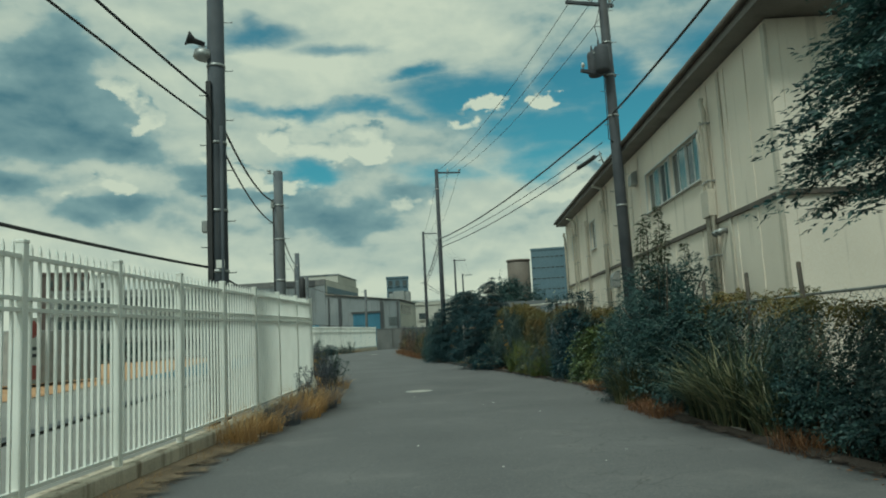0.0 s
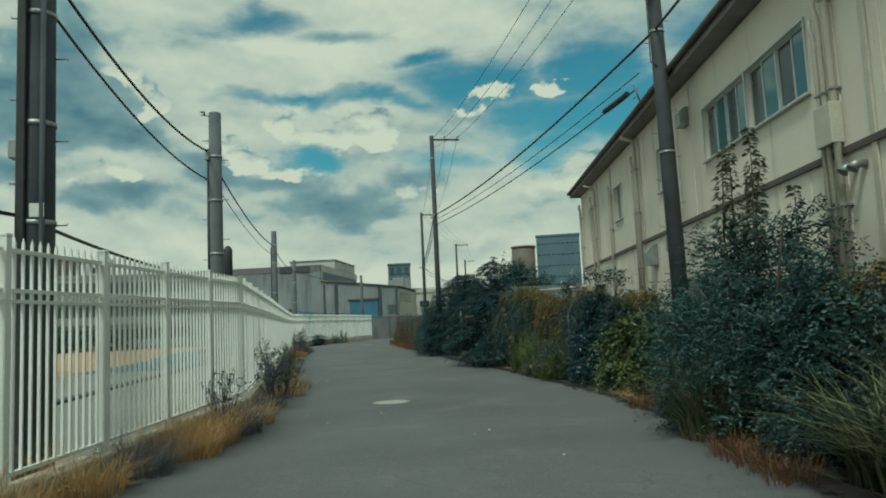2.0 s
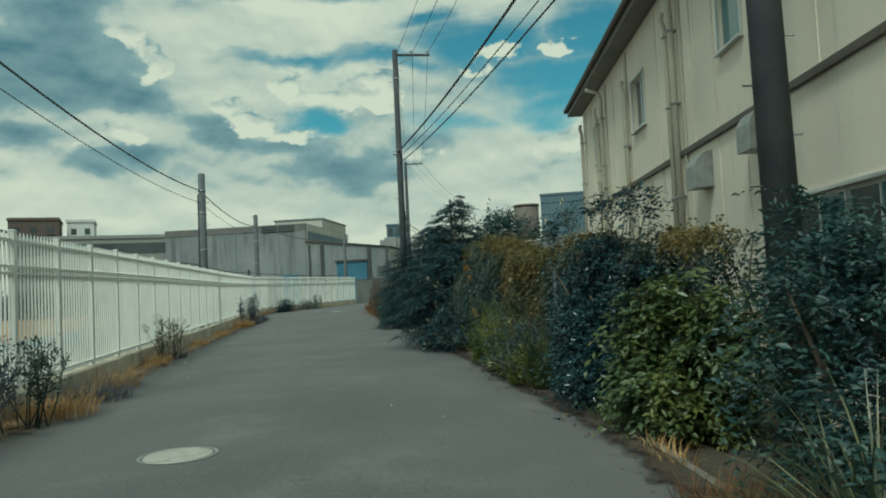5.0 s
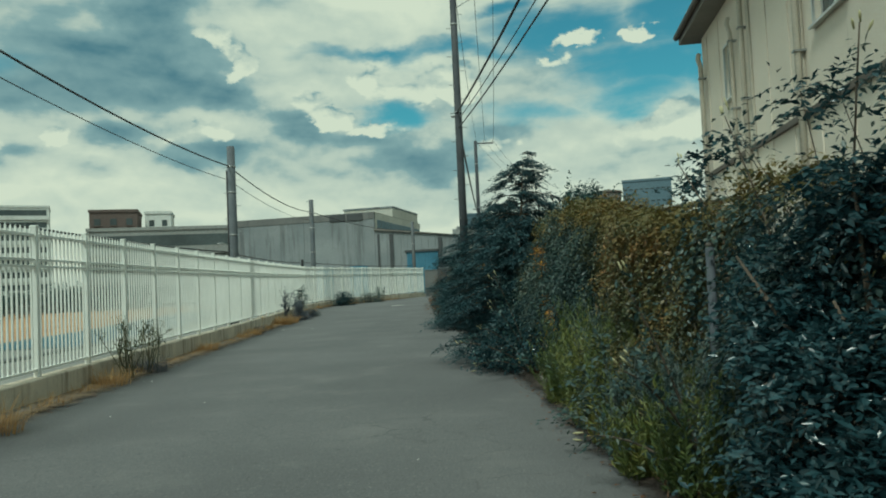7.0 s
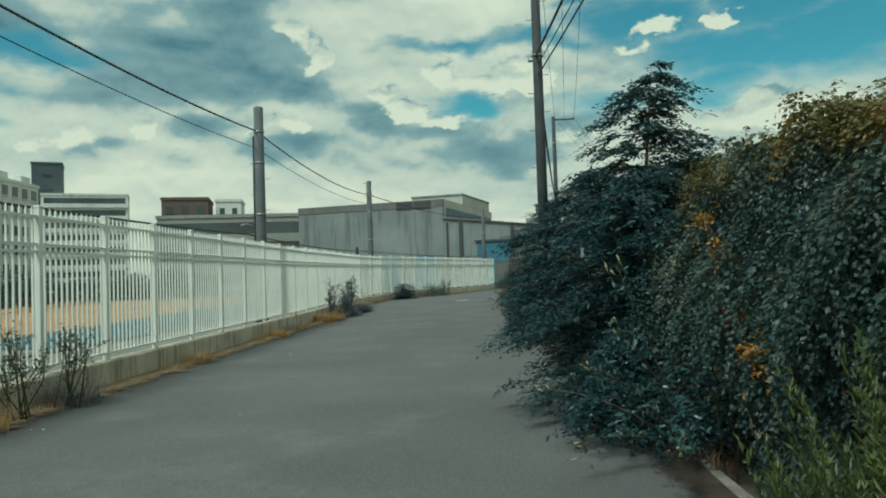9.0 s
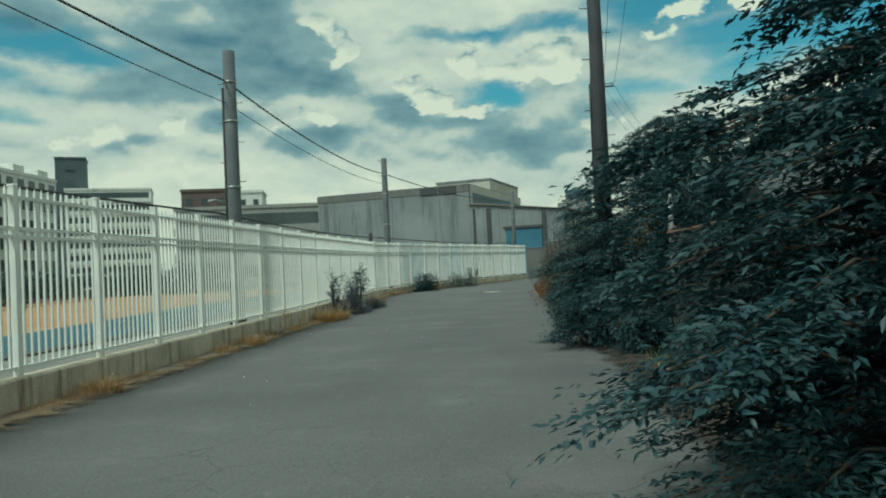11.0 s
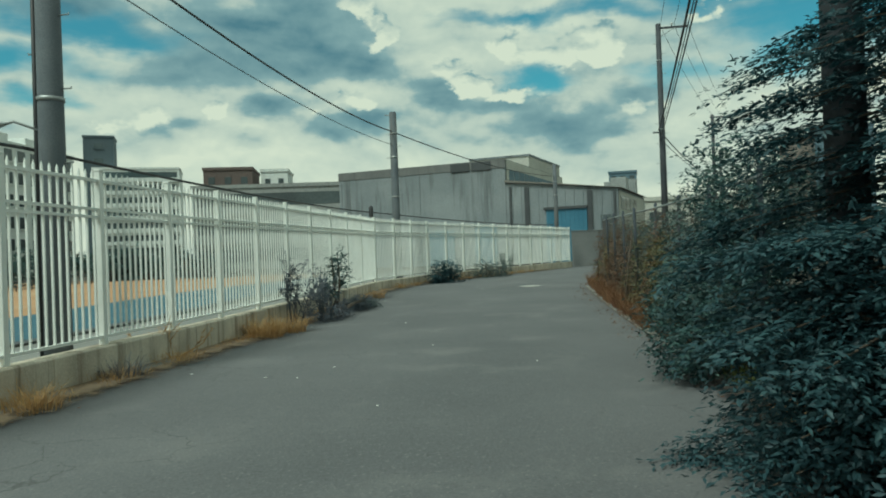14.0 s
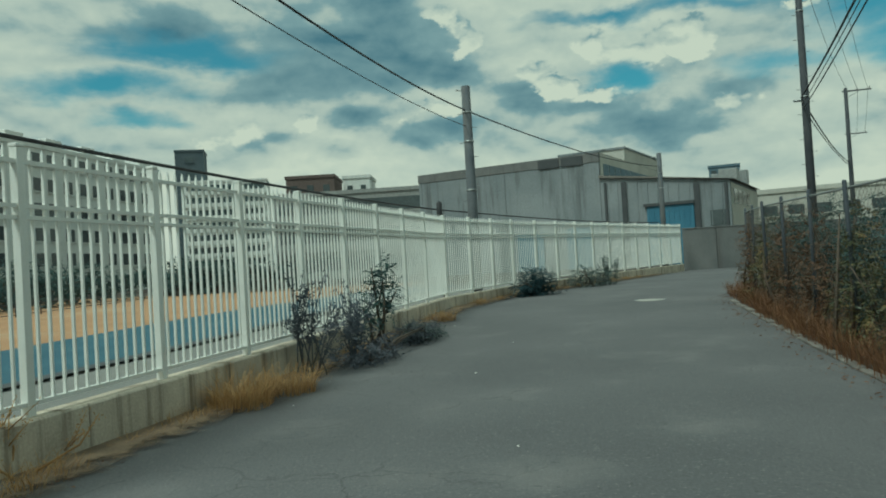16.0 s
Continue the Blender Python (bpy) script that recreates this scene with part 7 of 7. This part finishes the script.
part("bar", tubes(([(-26, 0, 0.35), (26, 0, 0.35)], 0.02), sides=6), M_BLACK, railing)
for k in range(27):
    part("post", tubes(([(-26 + 2 * k, 0, 0.0), (-26 + 2 * k, 0, 0.75)], 0.025), sides=6), M_BLACK, railing)

rng = np.random.default_rng(77)
for i, y in enumerate(np.arange(15.0, 44.0, 1.45)):
    x = lerp_line(RIGHT, y) + rng.uniform(-0.02, 0.12)
    ob = thing("verge_weed", (x, float(y), 0.0), "small mixed weed growing out of the kerb joint", "weed", "weeds along the kerb")
    part("foliage", blade_mesh("foliage", rng, int(rng.uniform(60, 150)), rng.uniform(0.18, 0.38), 0.16, 0.012, 0.9, (0.05, 0.7)), (L_OLIVE, L_RUSTY, L_DRY, L_YELLOW)[i % 4], ob)
verts, faces = [], []
for _ in range(2600):
    y = rng.uniform(5.0, 60.0)
    x = lerp_line(RIGHT, y) - abs(rng.normal()) * 0.22 if rng.random() < 0.6 else lerp_line(LEFT, y) + 0.15 + abs(rng.normal()) * 0.3
    a, s = rng.uniform(0, 6.283), rng.uniform(0.012, 0.035)
    k = len(verts)
    z = rise(y) + 0.016
    verts += [(x + math.cos(a) * s, y + math.sin(a) * s, z), (x - math.sin(a) * s * 0.4, y + math.cos(a) * s * 0.4, z + rng.uniform(0, 0.012)), (x - math.cos(a) * s, y - math.sin(a) * s, z), (x + math.sin(a) * s * 0.4, y - math.cos(a) * s * 0.4, z + rng.uniform(0, 0.012))]
    faces.append((k, k + 1, k + 2, k + 3))
tagged(part("leaf_litter", mesh_of("leaf_litter", verts, faces), L_RUSTY), "fallen brown leaves and crumbs along both edges of the lane", "leaf litter", kind="stuff")

for k in range(10):
    x, y = -27.0 - 1.5 * (k % 3), 26.0 + 6.5 * k
    shrub("tree", (x, y, 0.0), [(x, y, 1.7, 1.8, 2.4, 1.3), (x + 0.6, y + 2.6, 1.4, 1.5, 2.2, 1.2)], 3200, 0.26, L_DARK, "low dark tree along the sports ground", "tree", seed=540 + k, trunk=0.08, group="trees along the sports ground")
